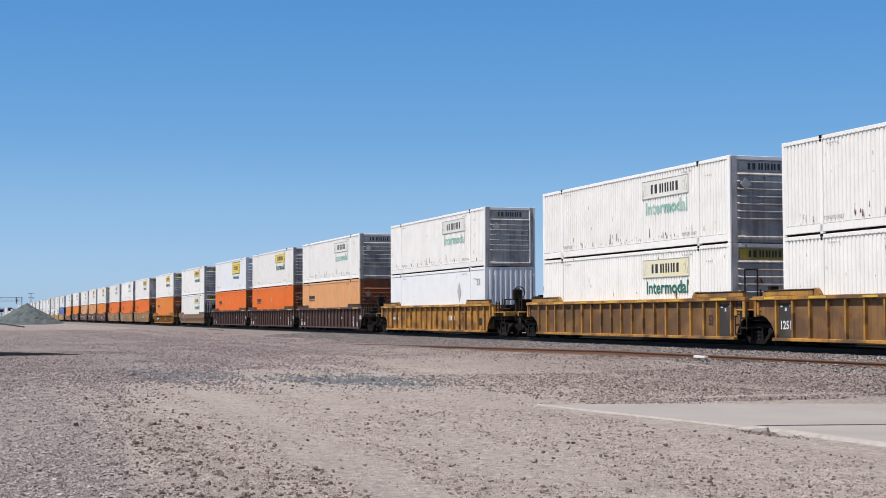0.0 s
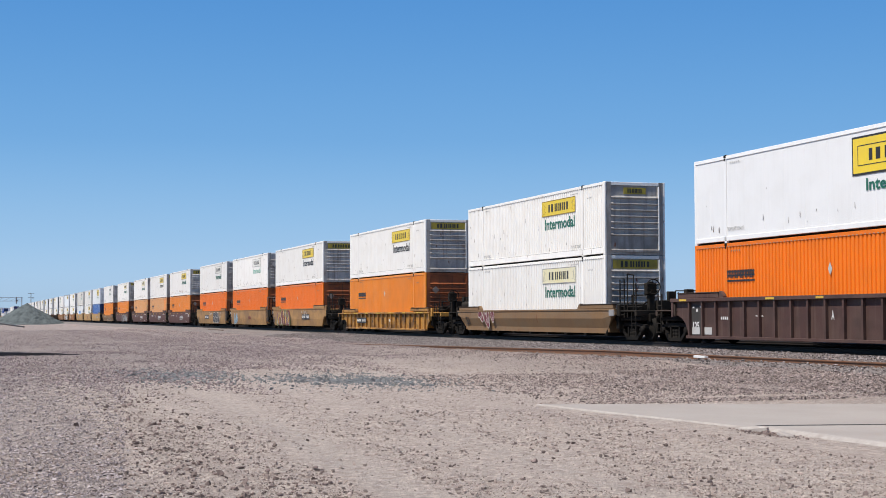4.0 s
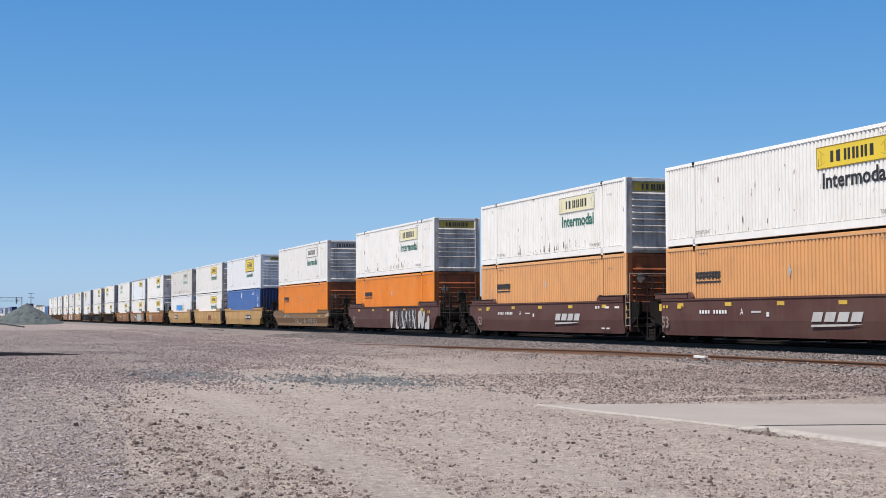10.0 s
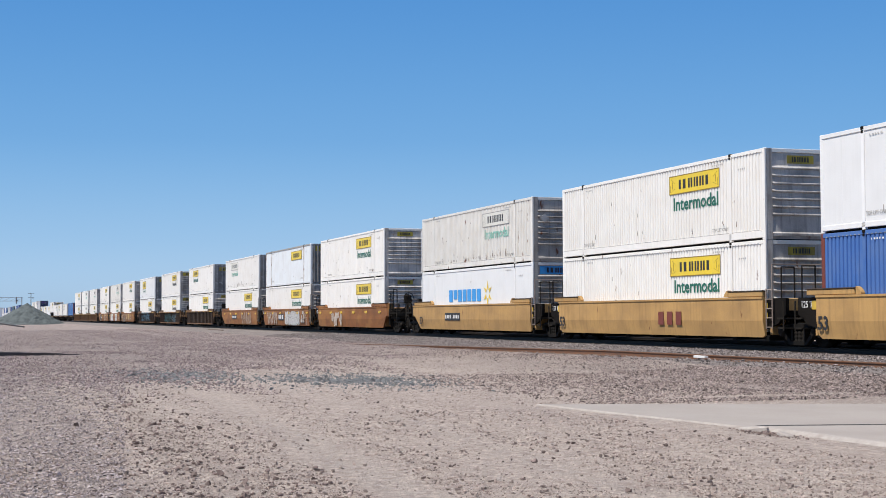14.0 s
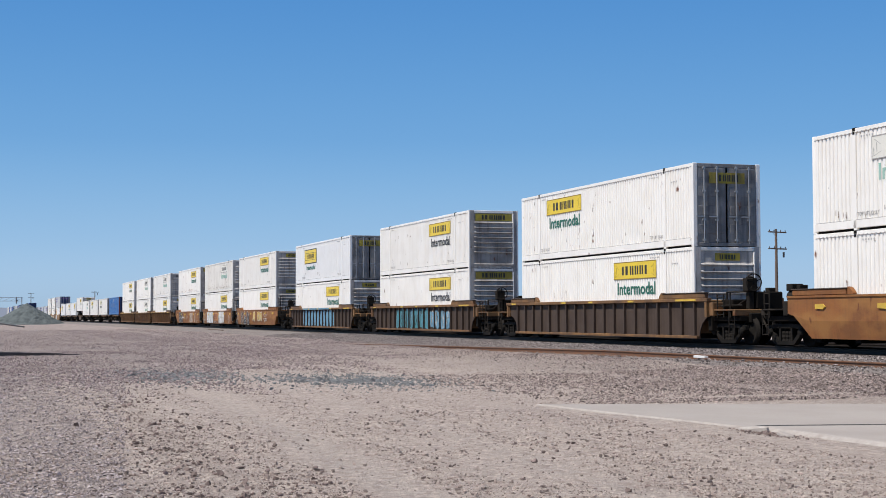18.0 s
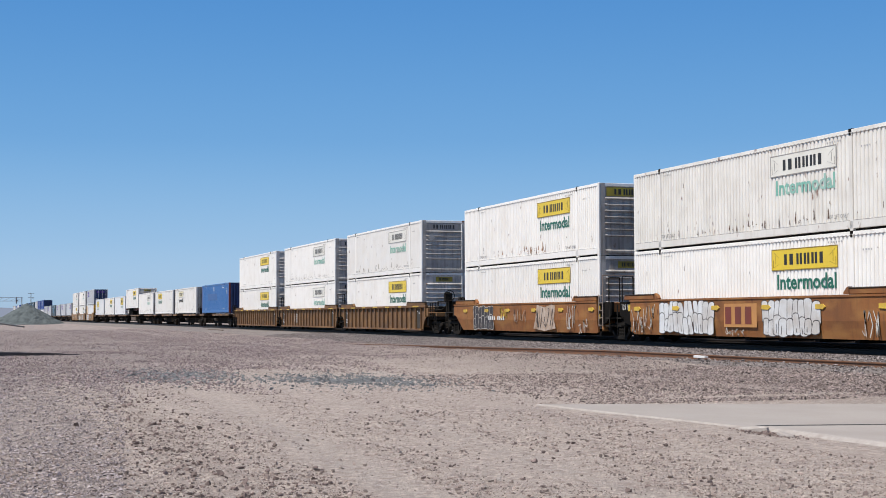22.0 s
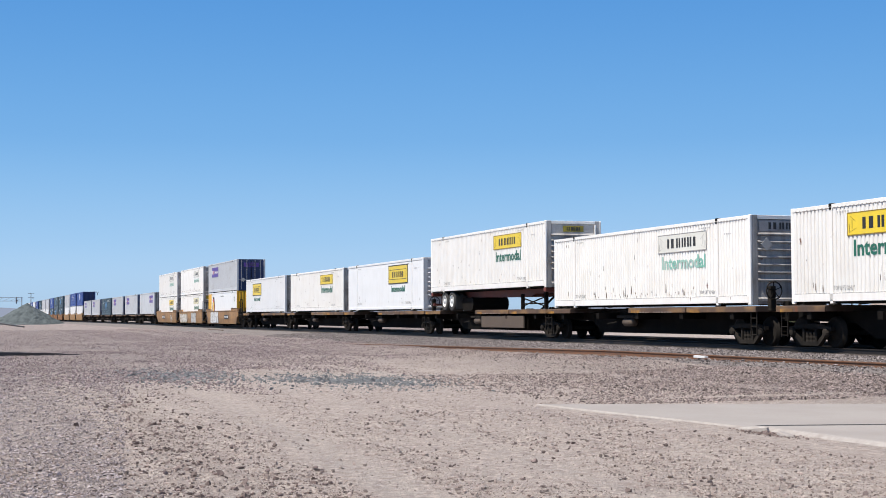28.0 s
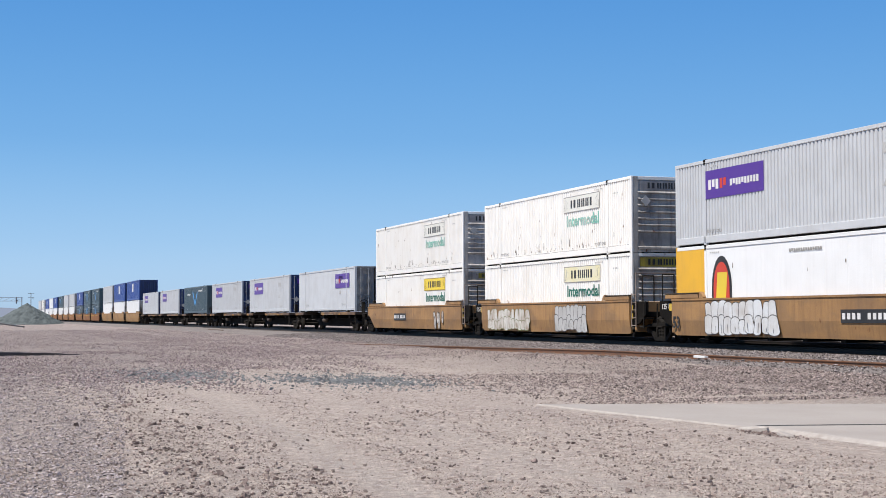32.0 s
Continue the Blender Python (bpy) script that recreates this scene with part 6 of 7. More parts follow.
# ---- lettering and spray paint on the cars ----
def dark_bay(x):
    """One bay of a ribbed side painted black for the car's data, which stays as small bars."""
    def put(car, y):
        bay = -8.3 + 0.922 * math.floor((x + 8.3) / 0.922)
        panel = part("data_panel", lambda bm: box(bm, bay + 0.06, bay + 0.86, -0.004, 0, 0.30, 1.34), "tar", car, "black data panel", at=(0, y, 0), key=("data_panel", bay))
        part("data_marking", lambda bm: [box(bm, bay + u, bay + u + w, -0.003, 0, z, z + h) for u, w, z, h in ((0.14, 0.12, 1.22, 0.05), (0.40, 0.10, 1.10, 0.10), (0.66, 0.06, 1.24, 0.05))], "white_ink", panel, at=(0, -0.005, 0), key=("data_marking", bay), kind="stuff")
    return put


def stencil(text, x, z, h, mat="white_ink", stretch=None):
    def put(car, y):
        if y > -1.4:
            bay = -8.3 + 0.922 * math.floor((x + 8.3) / 0.922)
            if mat != "ink" and len(text) > 2:
                dark_bay(bay + 0.4)(car, y)
            write(text, bay + 0.10 if len(text) > 2 else bay + 0.22, y - 0.006, z, h, mat, car, 0.145 * len(text), "stencil")
            return
        write(text, x, y - 0.006, z, h, mat, car, stretch, "stencil")
    return put


def bars(x, z, w, h, count, mat="white_ink", plate_mat=None):
    """Reporting marks: kept as plain bars."""
    def put(car, y):
        if plate_mat:
            y = min(y, -1.474)
            part("number_plate", lambda bm: box(bm, x - 0.08, x + w + 0.08, -0.003, 0, z - 0.07, z + h + 0.07), plate_mat, car, at=(0, y - 0.001, 0), key=("np", x, z, w))
        n = max(2, count) if w > 0.45 else 1
        cell = w / n
        part("number_marking", lambda bm: [box(bm, x + cell * i, x + cell * (i + (0.62 if n > 1 else 1.0)), -0.004, 0, z + 0.03, z + h - 0.03) for i in range(n) if not (n > 6 and i == 4)], mat, car, at=(0, y - 0.006, 0), key=("nb", x, z, w, h), kind="stuff")
    return put


def swoosh_mark(x, z):
    def put(car, y):
        part("brand_marking", lambda bm: ([plate(bm, [(x + 0.66 * q, z + 0.16), (x + 0.66 * q + 0.52, z + 0.16), (x + 0.66 * q + 0.64, z + 0.44), (x + 0.66 * q + 0.12, z + 0.44)], -0.004, 0.0) for q in range(4)], plate(bm, [(x, z), (x + 1.9, z + 0.04), (x + 2.6, z + 0.1), (x, z + 0.07)], -0.004, 0.0)), "spray_grey", car, at=(0, y - 0.006, 0), key=("swoosh", x))
    return put


def spray(x0, x1, z0, z1, fill, edge=None, count=5, seed=1):
    """A row of fat sprayed scribbles, each bent its own way and lapping over the one before, with an outline; it spells nothing."""
    def put(car, y):
        rng = random.Random(seed)
        cells = max(count, round((x1 - x0) / 0.80))
        step, high = (x1 - x0) / cells, z1 - z0
        fat = min(0.16, 0.20 * step, 0.16 * high)
        paths = []
        for i in range(cells):
            lean, col, row = rng.uniform(-0.22, 0.22), rng.choice((0, 2)), rng.choice((0, 2))
            nodes = [(col, row)]
            while len(nodes) < 5:
                q = (min(max(nodes[-1][0] + rng.choice((-1, 0, 1, 1)), 0), 2), min(max(nodes[-1][1] + rng.choice((-2, -1, 1, 2)), 0), 2))
                if q != nodes[-1]:
                    nodes.append(q)
            pts = []
            for c, r in nodes:
                pz = z0 + fat + (high - 2 * fat) * (r / 2 + rng.uniform(-0.07, 0.07))
                px = x0 + step * (i + 0.14 + 0.42 * c / 1.15 + rng.uniform(-0.06, 0.06)) + lean * (pz - (z0 + z1) / 2)
                pts.append(Vector((min(max(px, x0 + fat), x1 - fat), min(max(pz, z0 + fat), z1 - fat))))
            paths.append([(p, fat * rng.uniform(0.75, 1.15)) for p in pts])

        def inner(bm):
            for q, path in enumerate(paths):
                depth = -0.0022 * q - 0.0016
                for (a, ra), (b, rb) in zip(path, path[1:]):
                    d = b - a
                    n = Vector((-d.y, d.x)).normalized()
                    for off in (0.45, -0.3):
                        c, e = a + d * rng.uniform(0.0, 0.3) + n * ra * off, b - d * rng.uniform(0.0, 0.4) + n * rb * off * 0.6
                        bm.faces.new([bm.verts.new((v.x, depth, v.y)) for v in (c - n * 0.012, e - n * 0.008, e + n * 0.008, c + n * 0.014)])

        def washed(bm):
            for i in range(19):
                a, b = max(-8.3 + 0.922 * i + 0.05, x0), min(-8.3 + 0.922 * (i + 1) - 0.05, x1)
                if b - a > 0.15:
                    top, low = z1 - rng.uniform(0.0, 0.10), z0 + rng.uniform(0.0, 0.12)
                    rim = [(a, low), (a + (b - a) * 0.35, low - rng.uniform(0.0, 0.04)), (b, low + rng.uniform(0.0, 0.06)), (b, top), (a + (b - a) * 0.6, top - rng.uniform(0.0, 0.08)), (a, top - rng.uniform(0.0, 0.05))]
                    bm.faces.new([bm.verts.new((px, 0.0, pz)) for px, pz in rim])

        def drawn(extra, lift):
            def make(bm):
                for q, path in enumerate(paths):
                    depth = -0.0022 * q - lift
                    for (a, ra), (b, rb) in zip(path, path[1:]):
                        d = b - a
                        n = Vector((-d.y, d.x)).normalized()
                        ra, rb = ra + extra, rb + extra
                        bm.faces.new([bm.verts.new((v.x, depth, v.y)) for v in (a - n * ra, b - n * rb, b + n * rb, a + n * ra)])
                        depth -= 0.00012
                    for p, r in path:
                        bm.faces.new([bm.verts.new((p.x + (r + extra) * math.cos(k * 0.698), depth, p.y + (r + extra) * math.sin(k * 0.698))) for k in range(9)])
                        depth -= 0.00005
            return make
        key = (x0, z0, seed, fill)
        line = edge or ("spray_black" if fill != "spray_black" else "spray_white")
        if y > -1.4:
            part("graffiti_wash", washed, fill, car, at=(0, y - 0.002, 0), key=("gw",) + key, kind="stuff")
        part("graffiti_detail", inner, line, car, at=(0, y - 0.003, 0), key=("gi",) + key, kind="stuff")
        part("graffiti_outline", drawn(0.045, 0.0), line, car, at=(0, y - 0.003, 0), key=("go",) + key, kind="stuff")
        part("graffiti_fill", drawn(0.0, 0.001), fill, car, at=(0, y - 0.003, 0), key=("gf",) + key, kind="stuff")
        if y > -1.4:
            for i in range(19):
                rx = -8.3 + i * 0.922
                if i == 0 and x1 - x0 > 6.0:
                    part("chord_paint", lambda bm: box(bm, x0 + 0.3, x1 - 0.2, -0.003, 0.0, 1.45, 1.55), fill, car, at=(0, -1.502, 0), key=("chord_paint", x0, x1))
                if x0 + 0.1 < rx < x1 - 0.1:
                    part("rib_paint", lambda bm: box(bm, -0.044, 0.044, -0.003, 0.0, z0 + 0.05, z1 - 0.05), fill, car, at=(rx, -1.471, 0), key=("rib_paint", z0, z1))
    return put


def puffs(x0, x1, z0, z1, fill, edge="spray_black", seed=1, wide=0.36, line=0.028):
    """Two staggered rows of swollen sprayed fingers with thin outlines; they spell nothing."""
    def put(car, y):
        rng = random.Random(seed)
        high = z1 - z0
        fingers = []
        for row, (low, top) in enumerate(((0.30, 1.0), (0.0, 0.66))):
            n = max(2, round((x1 - x0) / wide))
            for i in range(n):
                cx = x0 + (i + 0.5 + rng.uniform(-0.14, 0.14)) * (x1 - x0) / n
                fingers.append((cx, z0 + high * (low + rng.uniform(0.0, 0.10)), z0 + high * (top - rng.uniform(0.0, 0.24 if row else 0.08)), wide * rng.uniform(0.42, 0.72), rng.uniform(-0.26, 0.20)))

        def drawn(extra, lift):
            def make(bm):
                for q, (cx, low, top, r, lean) in enumerate(fingers):
                    depth = -0.0004 * q - lift
                    mid = (low + top) / 2
                    tall = (top - low) / 2 - 0.4 * r
                    rim = []
                    for k in range(18):
                        a = k * math.pi / 9
                        c, e = math.cos(a), math.sin(a)
                        dz = (tall if e > 0 else -tall) + 0.4 * r * e + extra * e
                        swell = 0.86 if e > 0 else 1.12
                        rim.append((cx + (r * swell + extra) * c + lean * dz, depth, max(mid + dz, 0.26)))
                    bm.faces.new([bm.verts.new(p) for p in rim])
            return make

        def lines(bm):
            for cx, low, top, r, lean in fingers[len(fingers) // 2:]:
                if rng.random() < 0.7:
                    a = cx + rng.uniform(-0.3, 0.3) * r
                    h = (top - low) * rng.uniform(0.2, 0.5)
                    bm.faces.new([bm.verts.new((a + d, 0.0, low + 0.08 + h * u)) for d, u in ((-0.008, 0.0), (0.012, 0.0), (0.022 + lean * h, 1.0), (0.002 + lean * h, 1.0))])
        key = (x0, z0, seed, fill)
        part("graffiti_outline", drawn(line, 0.0), edge, car, at=(0, y - 0.001, 0), key=("po",) + key, kind="stuff")
        part("graffiti_fill", drawn(0.0, 0.0002), fill, car, "swollen sprayed letter shapes", at=(0, y - 0.001, 0), key=("pf",) + key, kind="stuff")
        part("graffiti_detail", lines, edge, car, at=(0, y - 0.024, 0), key=("pl",) + key, kind="stuff")
    return put


def slab_tag(x0, x1, z0, z1, fill, seed=1):
    """A pale slab of spray paint with a ragged rim, crossed by thin dark strokes."""
    def put(car, y):
        rng = random.Random(seed)
        rim = [(x0, z0 + 0.1), ((x0 + x1) / 2, z0), (x1, z0 + 0.12), (x1 - 0.2, z0 + 0.5), (x1 - 0.05, z1 - 0.05), (x1 - 0.5, z1), ((x0 + x1) / 2, z1 - 0.12), (x0 + 0.4, z1), (x0 + 0.25, z0 + 0.6)]
        part("graffiti_fill", lambda bm: bm.faces.new([bm.verts.new((px, 0.0, pz)) for px, pz in rim]), fill, car, at=(0, y - 0.001, 0), key=("slab", x0, seed), kind="stuff")
        scrawl(x0 + 0.3, x1 - 0.2, z0 + 0.15, z1 - 0.15, "spray_black", 5, seed, 0.02)(car, y)
    return put


def scrawl(x0, x1, z0, z1, mat, count=9, seed=1, wide=0.03):
    """Thin sprayed strokes in a row; they spell nothing."""
    def put(car, y):
        rng = random.Random(seed)

        def strokes(bm):
            step = (x1 - x0) / count
            for i in range(count):
                px, pz = x0 + i * step, z0 + rng.random() * (z1 - z0)
                for k in range(rng.choice((3, 4, 5))):
                    qx, qz = x0 + (i + rng.uniform(0.0, 0.95)) * step, rng.choice((z0, z1, (z0 + z1) / 2)) + rng.uniform(-0.06, 0.06)
                    d = Vector((qx - px, qz - pz))
                    if d.length > 0.05:
                        m = Vector((-d.y, d.x)).normalized() * wide * rng.uniform(0.6, 1.2)
                        bm.faces.new([bm.verts.new(p) for p in ((px - m.x, 0, pz - m.y), (px + m.x, 0, pz + m.y), (qx + m.x, 0, qz + m.y), (qx - m.x, 0, qz - m.y))])
                    px, pz = qx, qz
        part("graffiti_tag", strokes, mat, car, "thin sprayed scrawl", at=(0, y - 0.012, 0), key=("tag", x0, z0, seed), kind="stuff")
    return put


def blades(x0, x1, z0, z1, mat, count=4, wide=0.12, seed=1, lift=0.0):
    """Broad angular sprayed strokes with cut ends, in a row; they spell nothing."""
    def put(car, y):
        rng = random.Random(seed)

        def strokes(bm):
            step, high = (x1 - x0) / count, z1 - z0
            for i in range(count):
                cx = x0 + (i + 0.5) * step
                lean = rng.uniform(-0.18, 0.18)
                pts = [(cx + lean * high * (q - 0.5) + rng.uniform(-0.30, 0.30) * step * (1 if k % 2 else -1), z0 + high * q) for k, q in enumerate((rng.uniform(0.0, 0.12), 0.38, 0.62, rng.uniform(0.9, 1.0)))]
                for k in range(3):
                    a, b = Vector(pts[k]), Vector(pts[k + 1])
                    w0, w1 = wide * rng.uniform(0.7, 1.15), wide * rng.uniform(0.5, 1.0)
                    n = Vector((1.0, rng.uniform(-0.5, 0.5)))
                    p, q = a - n * w0, b - n * w1
                    r, t = b + n * w1, a + n * w0
                    bm.faces.new([bm.verts.new((v.x, 0.0008 * (k % 2), min(max(v.y, 0.26), 1.46))) for v in (p, t, r, q)])
        part("graffiti_stroke", strokes, mat, car, "broad sprayed strokes", at=(0, y - 0.020 - lift, 0), key=("blade", x0, z0, seed, mat), kind="stuff")
    return put


def spine_car(x, label, front, rear, hitch=False, paint="deck_rust"):
    """Skeleton flat car: a deep centre sill with decks; front, rear: None where it is coupled, else the distance to the shared joint."""
    car = tagged(new("flat_car"), label, "rail car", "flat cars of the train")
    car.matrix_basis = Matrix.Translation((x, TRACK_Y, RAIL_Z))
    part("centre_sill", lambda bm: plate(bm, [(-9.0, 0.80), (-6.0, 0.75), (-5.0, 0.30), (5.0, 0.30), (6.0, 0.75), (9.0, 0.80), (9.0, 1.10), (-9.0, 1.10)], -0.5, 0.5), "frame", car)
    for a, b in ((-8.75, -6.1), (-0.6, 3.9), (4.0, 8.6)):
        deck = part("deck", lambda bm: box(bm, a, b, -1.42, 1.42, 1.08, 1.265, 0.015), "car_dark", car, key=("deck", a))
        part("deck_edge", lambda bm: box(bm, a, b, -1.46, -1.42, 1.07, 1.245, 0.01), paint, deck, key=("edge", a))
        part("reflective_tape", lambda bm: [box(bm, a + 0.25 + 1.9 * i, a + 0.95 + 1.9 * i, -1.466, -1.460, 1.07, 1.17) for i in range(int((b - a) / 2.4))], "car_yellow", deck, key=("dash", a), kind="stuff")
    for i in range(5):
        part("cross_bearer", lambda bm: plate(bm, [(-0.12, 0.85), (0.12, 0.85), (0.12, 1.08), (-0.12, 1.08)], -1.40, 1.40), "frame", car, at=(-7.0 + i * 3.5, 0, 0))
    part("pedestal", lambda bm: [box(bm, s * 5.93 - 0.15, s * 5.93 + 0.15, y - 0.12, y + 0.12, 1.25, 1.30, 0.01) for s in (-1, 1) for y in (-1.2, 1.2)], "truck", car)
    part("brake_cylinder", lambda bm: lathe(bm, [(0.05, -0.4), (0.16, -0.38), (0.16, 0.38), (0.05, 0.4)], "x", 12, (-1.7, -0.85, 0.72)), "side_brown", car, smooth=True)
    part("hanging_box", lambda bm: [box(bm, -2.6, -1.0, -1.0, -0.7, 0.88, 0.98, 0.01), rod(bm, (-3.2, -1.1, 0.65), (-2.4, -1.1, 0.72), 0.03)], "truck", car)
    for e, joint in ((1, front), (-1, rear)):
        if joint is None:
            truck(car, e * 7.45, "truck")
            part("coupler", lambda bm: [box(bm, 9.0, 9.2, -0.12, 0.12, 0.80, 1.0, 0.02)], "truck", car, at=pose(0, 0, 0, 0, 0, 0 if e == 1 else 180), key="short_coupler")
        elif e == -1:
            truck(car, -joint - 0.45, "truck")
    for e in (1, -1):
        part("end_ladder", lambda bm: [rod(bm, (e * q, -1.38, 0.32), (e * q, -1.38, 1.1), 0.022, 5) for q in (8.2, 8.55)] + [rod(bm, (e * 8.2, -1.38, z), (e * 8.55, -1.38, z), 0.018, 5) for z in (0.36, 0.62, 0.88)], "truck", car, key=("end_ladder", e))
        part("end_railing", lambda bm: [rod(bm, (e * 8.65, 1.2, 1.2), (e * 8.65, 1.2, 2.1), 0.022, 5), rod(bm, (e * 8.65, 0.5, 2.1), (e * 8.65, 1.2, 2.1), 0.022, 5), rod(bm, (e * 8.65, 0.5, 1.2), (e * 8.65, 0.5, 2.1), 0.022, 5)], "truck", car, key=("end_railing", e))
        part("valve_box", lambda bm: box(bm, e * 8.8 - 0.15, e * 8.8 + 0.15, -0.5, 0.3, 1.1, 1.42, 0.02), "truck", car, key=("flat_valve_box", e))
    stand = part("brake_stand", lambda bm: [box(bm, 8.55, 8.75, -1.0, -0.8, 1.1, 1.9, 0.02)], "truck", car, key="flat_brake_stand")
    part("brake_wheel", lambda bm: [rod(bm, (8.8, -0.9 + 0.28 * math.cos(a), 1.75 + 0.28 * math.sin(a)), (8.8, -0.9 + 0.28 * math.cos(a + 0.45), 1.75 + 0.28 * math.sin(a + 0.45)), 0.022, 6) for a in np.arange(0, 6.28, 0.449)] + [rod(bm, (8.78, -0.9, 1.75), (8.8, -0.9 + 0.28 * math.cos(a), 1.75 + 0.28 * math.sin(a)), 0.015, 5) for a in (0.4, 1.65, 2.9, 4.2, 5.4)], "truck", stand, key="flat_brake_wheel")
    bars(0.4, 1.04, 2.6, 0.10, 12, "faded_ink")(car, -1.466)
    if hitch:
        part("trailer_hitch", lambda bm: [rod(bm, (8.2, s * 0.5, 1.2), (7.3, s * 0.2, 2.1), 0.07, 6) for s in (-1, 1)] + [rod(bm, (5.4, s * 0.5, 1.2), (7.1, s * 0.2, 2.1), 0.05, 6) for s in (-1, 1)] + [box(bm, 6.9, 7.6, -0.45, 0.45, 2.08, 2.16, 0.02), box(bm, 6.9, 7.2, -0.7, 0.7, 1.21, 1.35, 0.02)], "frame", car)
        part("side_box", lambda bm: box(bm, 0.1, 5.6, -1.40, -1.30, 0.42, 0.98, 0.02), "side_brown", car)
    return car


def chassis(x):
    """Road chassis that carries one container on the flat car; its foot is on the deck."""
    ob = tagged(new("container_chassis"), "dark red road chassis with white-rimmed tyres on a flat car", "trailer chassis")
    ob.matrix_basis = Matrix.Translation((x, TRACK_Y, 1.72))
    for s in (-1, 1):
        part("main_beam", lambda bm: plate(bm, [(-8.0, 0.72), (4.5, 0.62), (5.0, 0.75), (8.0, 0.75), (8.0, 0.97), (-8.0, 0.97)], -0.06, 0.06), "red_brown", ob, at=(0, s * 0.52, 0))
        part("landing_leg", lambda bm: [box(bm, 4.5, 4.65, -0.07, 0.07, 0.02, 0.75, 0.01), box(bm, 4.42, 4.73, -0.14, 0.14, 0.0, 0.03)], "frame", ob, at=(0, s * 1.0, 0))
    part("bolster", lambda bm: [box(bm, e * 7.9 - 0.12, e * 7.9 + 0.12, -SIDE, SIDE, 0.80, 0.975, 0.02) for e in (-1, 1)], "red_brown", ob, key="chassis_bolster")
    part("leg_brace", lambda bm: [rod(bm, (4.6, -1.0, 0.55), (7.2, -0.9, 0.15), 0.03, 6), rod(bm, (4.6, -1.0, 0.2), (7.2, -0.9, 0.62), 0.03, 6), rod(bm, (4.6, -1.0, 0.3), (7.2, -0.9, 0.3), 0.03, 6), box(bm, 7.1, 7.25, -1.0, -0.85, 0.0, 0.8)], "frame", ob)
    part("bumper", lambda bm: [box(bm, -8.05, -7.9, -1.2, 1.2, 0.30, 0.42, 0.01), box(bm, -8.0, -7.9, -0.75, -0.65, 0.4, 0.8), box(bm, -8.0, -7.9, 0.65, 0.75, 0.4, 0.8)], "red_brown", ob)
    for xx in (-5.92, -4.76):
        part("axle", lambda bm: rod(bm, (0, -1.1, 0), (0, 1.1, 0), 0.07, 8), "frame", ob, at=(xx, 0, 0.52), key="road_axle")
        for s in (-1, 1):
            for k, y in enumerate((1.13, 0.80)):
                w = part("tyre", lambda bm: lathe(bm, [(0.27, -0.03), (0.31, -0.12), (0.48, -0.13), (0.52, -0.08), (0.52, 0.08), (0.48, 0.13), (0.31, 0.12), (0.27, 0.03)], "y", 24), "tyre", ob, at=(xx, s * y, 0.52), smooth=True)
                if k == 0:
                    part("rim", lambda bm: lathe(bm, [(0.31, -0.11), (0.30, -0.135), (0.28, -0.13), (0.25, -0.06), (0.13, -0.04), (0.115, -0.14), (0.03, -0.15)], "y", 20), "rim", w, at=pose(0, 0, 0, 0, 0, 0 if s == -1 else 180), smooth=True)
    part("mud_flap", lambda bm: box(bm, -4.13, -4.08, -1.25, -0.65, 0.12, 0.8), "tyre", ob)
    part("slider_box", lambda bm: plate(bm, [(-4.0, 0.30), (-3.9, 0.10), (-3.7, 0.02), (-2.6, 0.02), (-2.38, 0.12), (-2.28, 0.34), (-2.34, 0.58), (-2.5, 0.68), (-3.8, 0.68), (-3.95, 0.55)], -0.95, 0.95), "frame", ob)
    return ob


# ---- the train ----
MOVING = []
LOW, HIGH, DECK = 0.95, 3.85, 1.80      # feet of the lower and upper boxes, and of boxes on flat cars
STYLE = {
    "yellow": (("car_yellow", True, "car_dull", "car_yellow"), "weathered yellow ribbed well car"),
    "bright": (("car_yellow", True, "car_yellow", "car_yellow"), "weathered bright yellow ribbed well car"),
    "low": (("car_yellow", True, "car_yellow", "car_yellow"), "weathered yellow ribbed well car with shallow sides"),
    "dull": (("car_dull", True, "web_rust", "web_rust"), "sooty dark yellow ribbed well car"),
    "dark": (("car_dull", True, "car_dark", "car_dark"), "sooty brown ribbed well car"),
    "brown": (("car_umber", True, "car_umber", "car_umber"), "dark brown ribbed well car"),
    "maroon": (("car_brown", False, "car_brown", "car_brown"), "maroon smooth-sided well car with white stencils"),
    "tan": (("car_tan", False, "car_tan", "car_tan"), "dusty tan smooth-sided well car"),
    "sand": (("car_gold", False, "car_gold", "car_gold"), "dusty golden tan smooth-sided well car"),
    "kneed": (("car_sand", False, "car_sand", "car_sand"), "dirty tan well car with low kneed sides and faint graffiti"),
    "amber": (("car_amber", False, "car_amber", "car_amber"), "dusty amber smooth-sided well car with graffiti"),
    "rust": (("car_rust", False, "car_rust", "car_rust"), "rusty orange smooth-sided well car with graffiti"),
}
W53 = [stencil("53", -8.05, 0.55, 0.40, "ink")]
MAROON = [stencil("53", -8.1, 0.55, 0.40, "faded_ink"), swoosh_mark(1.5, 0.62), bars(-5.3, 1.0, 1.9, 0.18, 10), bars(-1.9, 1.02, 0.6, 0.12, 5), bars(5.6, 1.22, 0.5, 0.16, 2), bars(6.5, 1.22, 0.4, 0.14, 2), bars(7.4, 1.22, 0.4, 0.14, 2), bars(-8.0, 1.2, 0.5, 0.16, 2, "spray_yellow"), bars(-6.9, 1.18, 0.3, 0.2, 2, "spray_yellow"), bars(6.2, 0.42, 0.9, 0.12, 2), bars(-1.0, 0.9, 0.16, 0.2, 1), stencil("A", -2.6, 1.0, 0.2)]
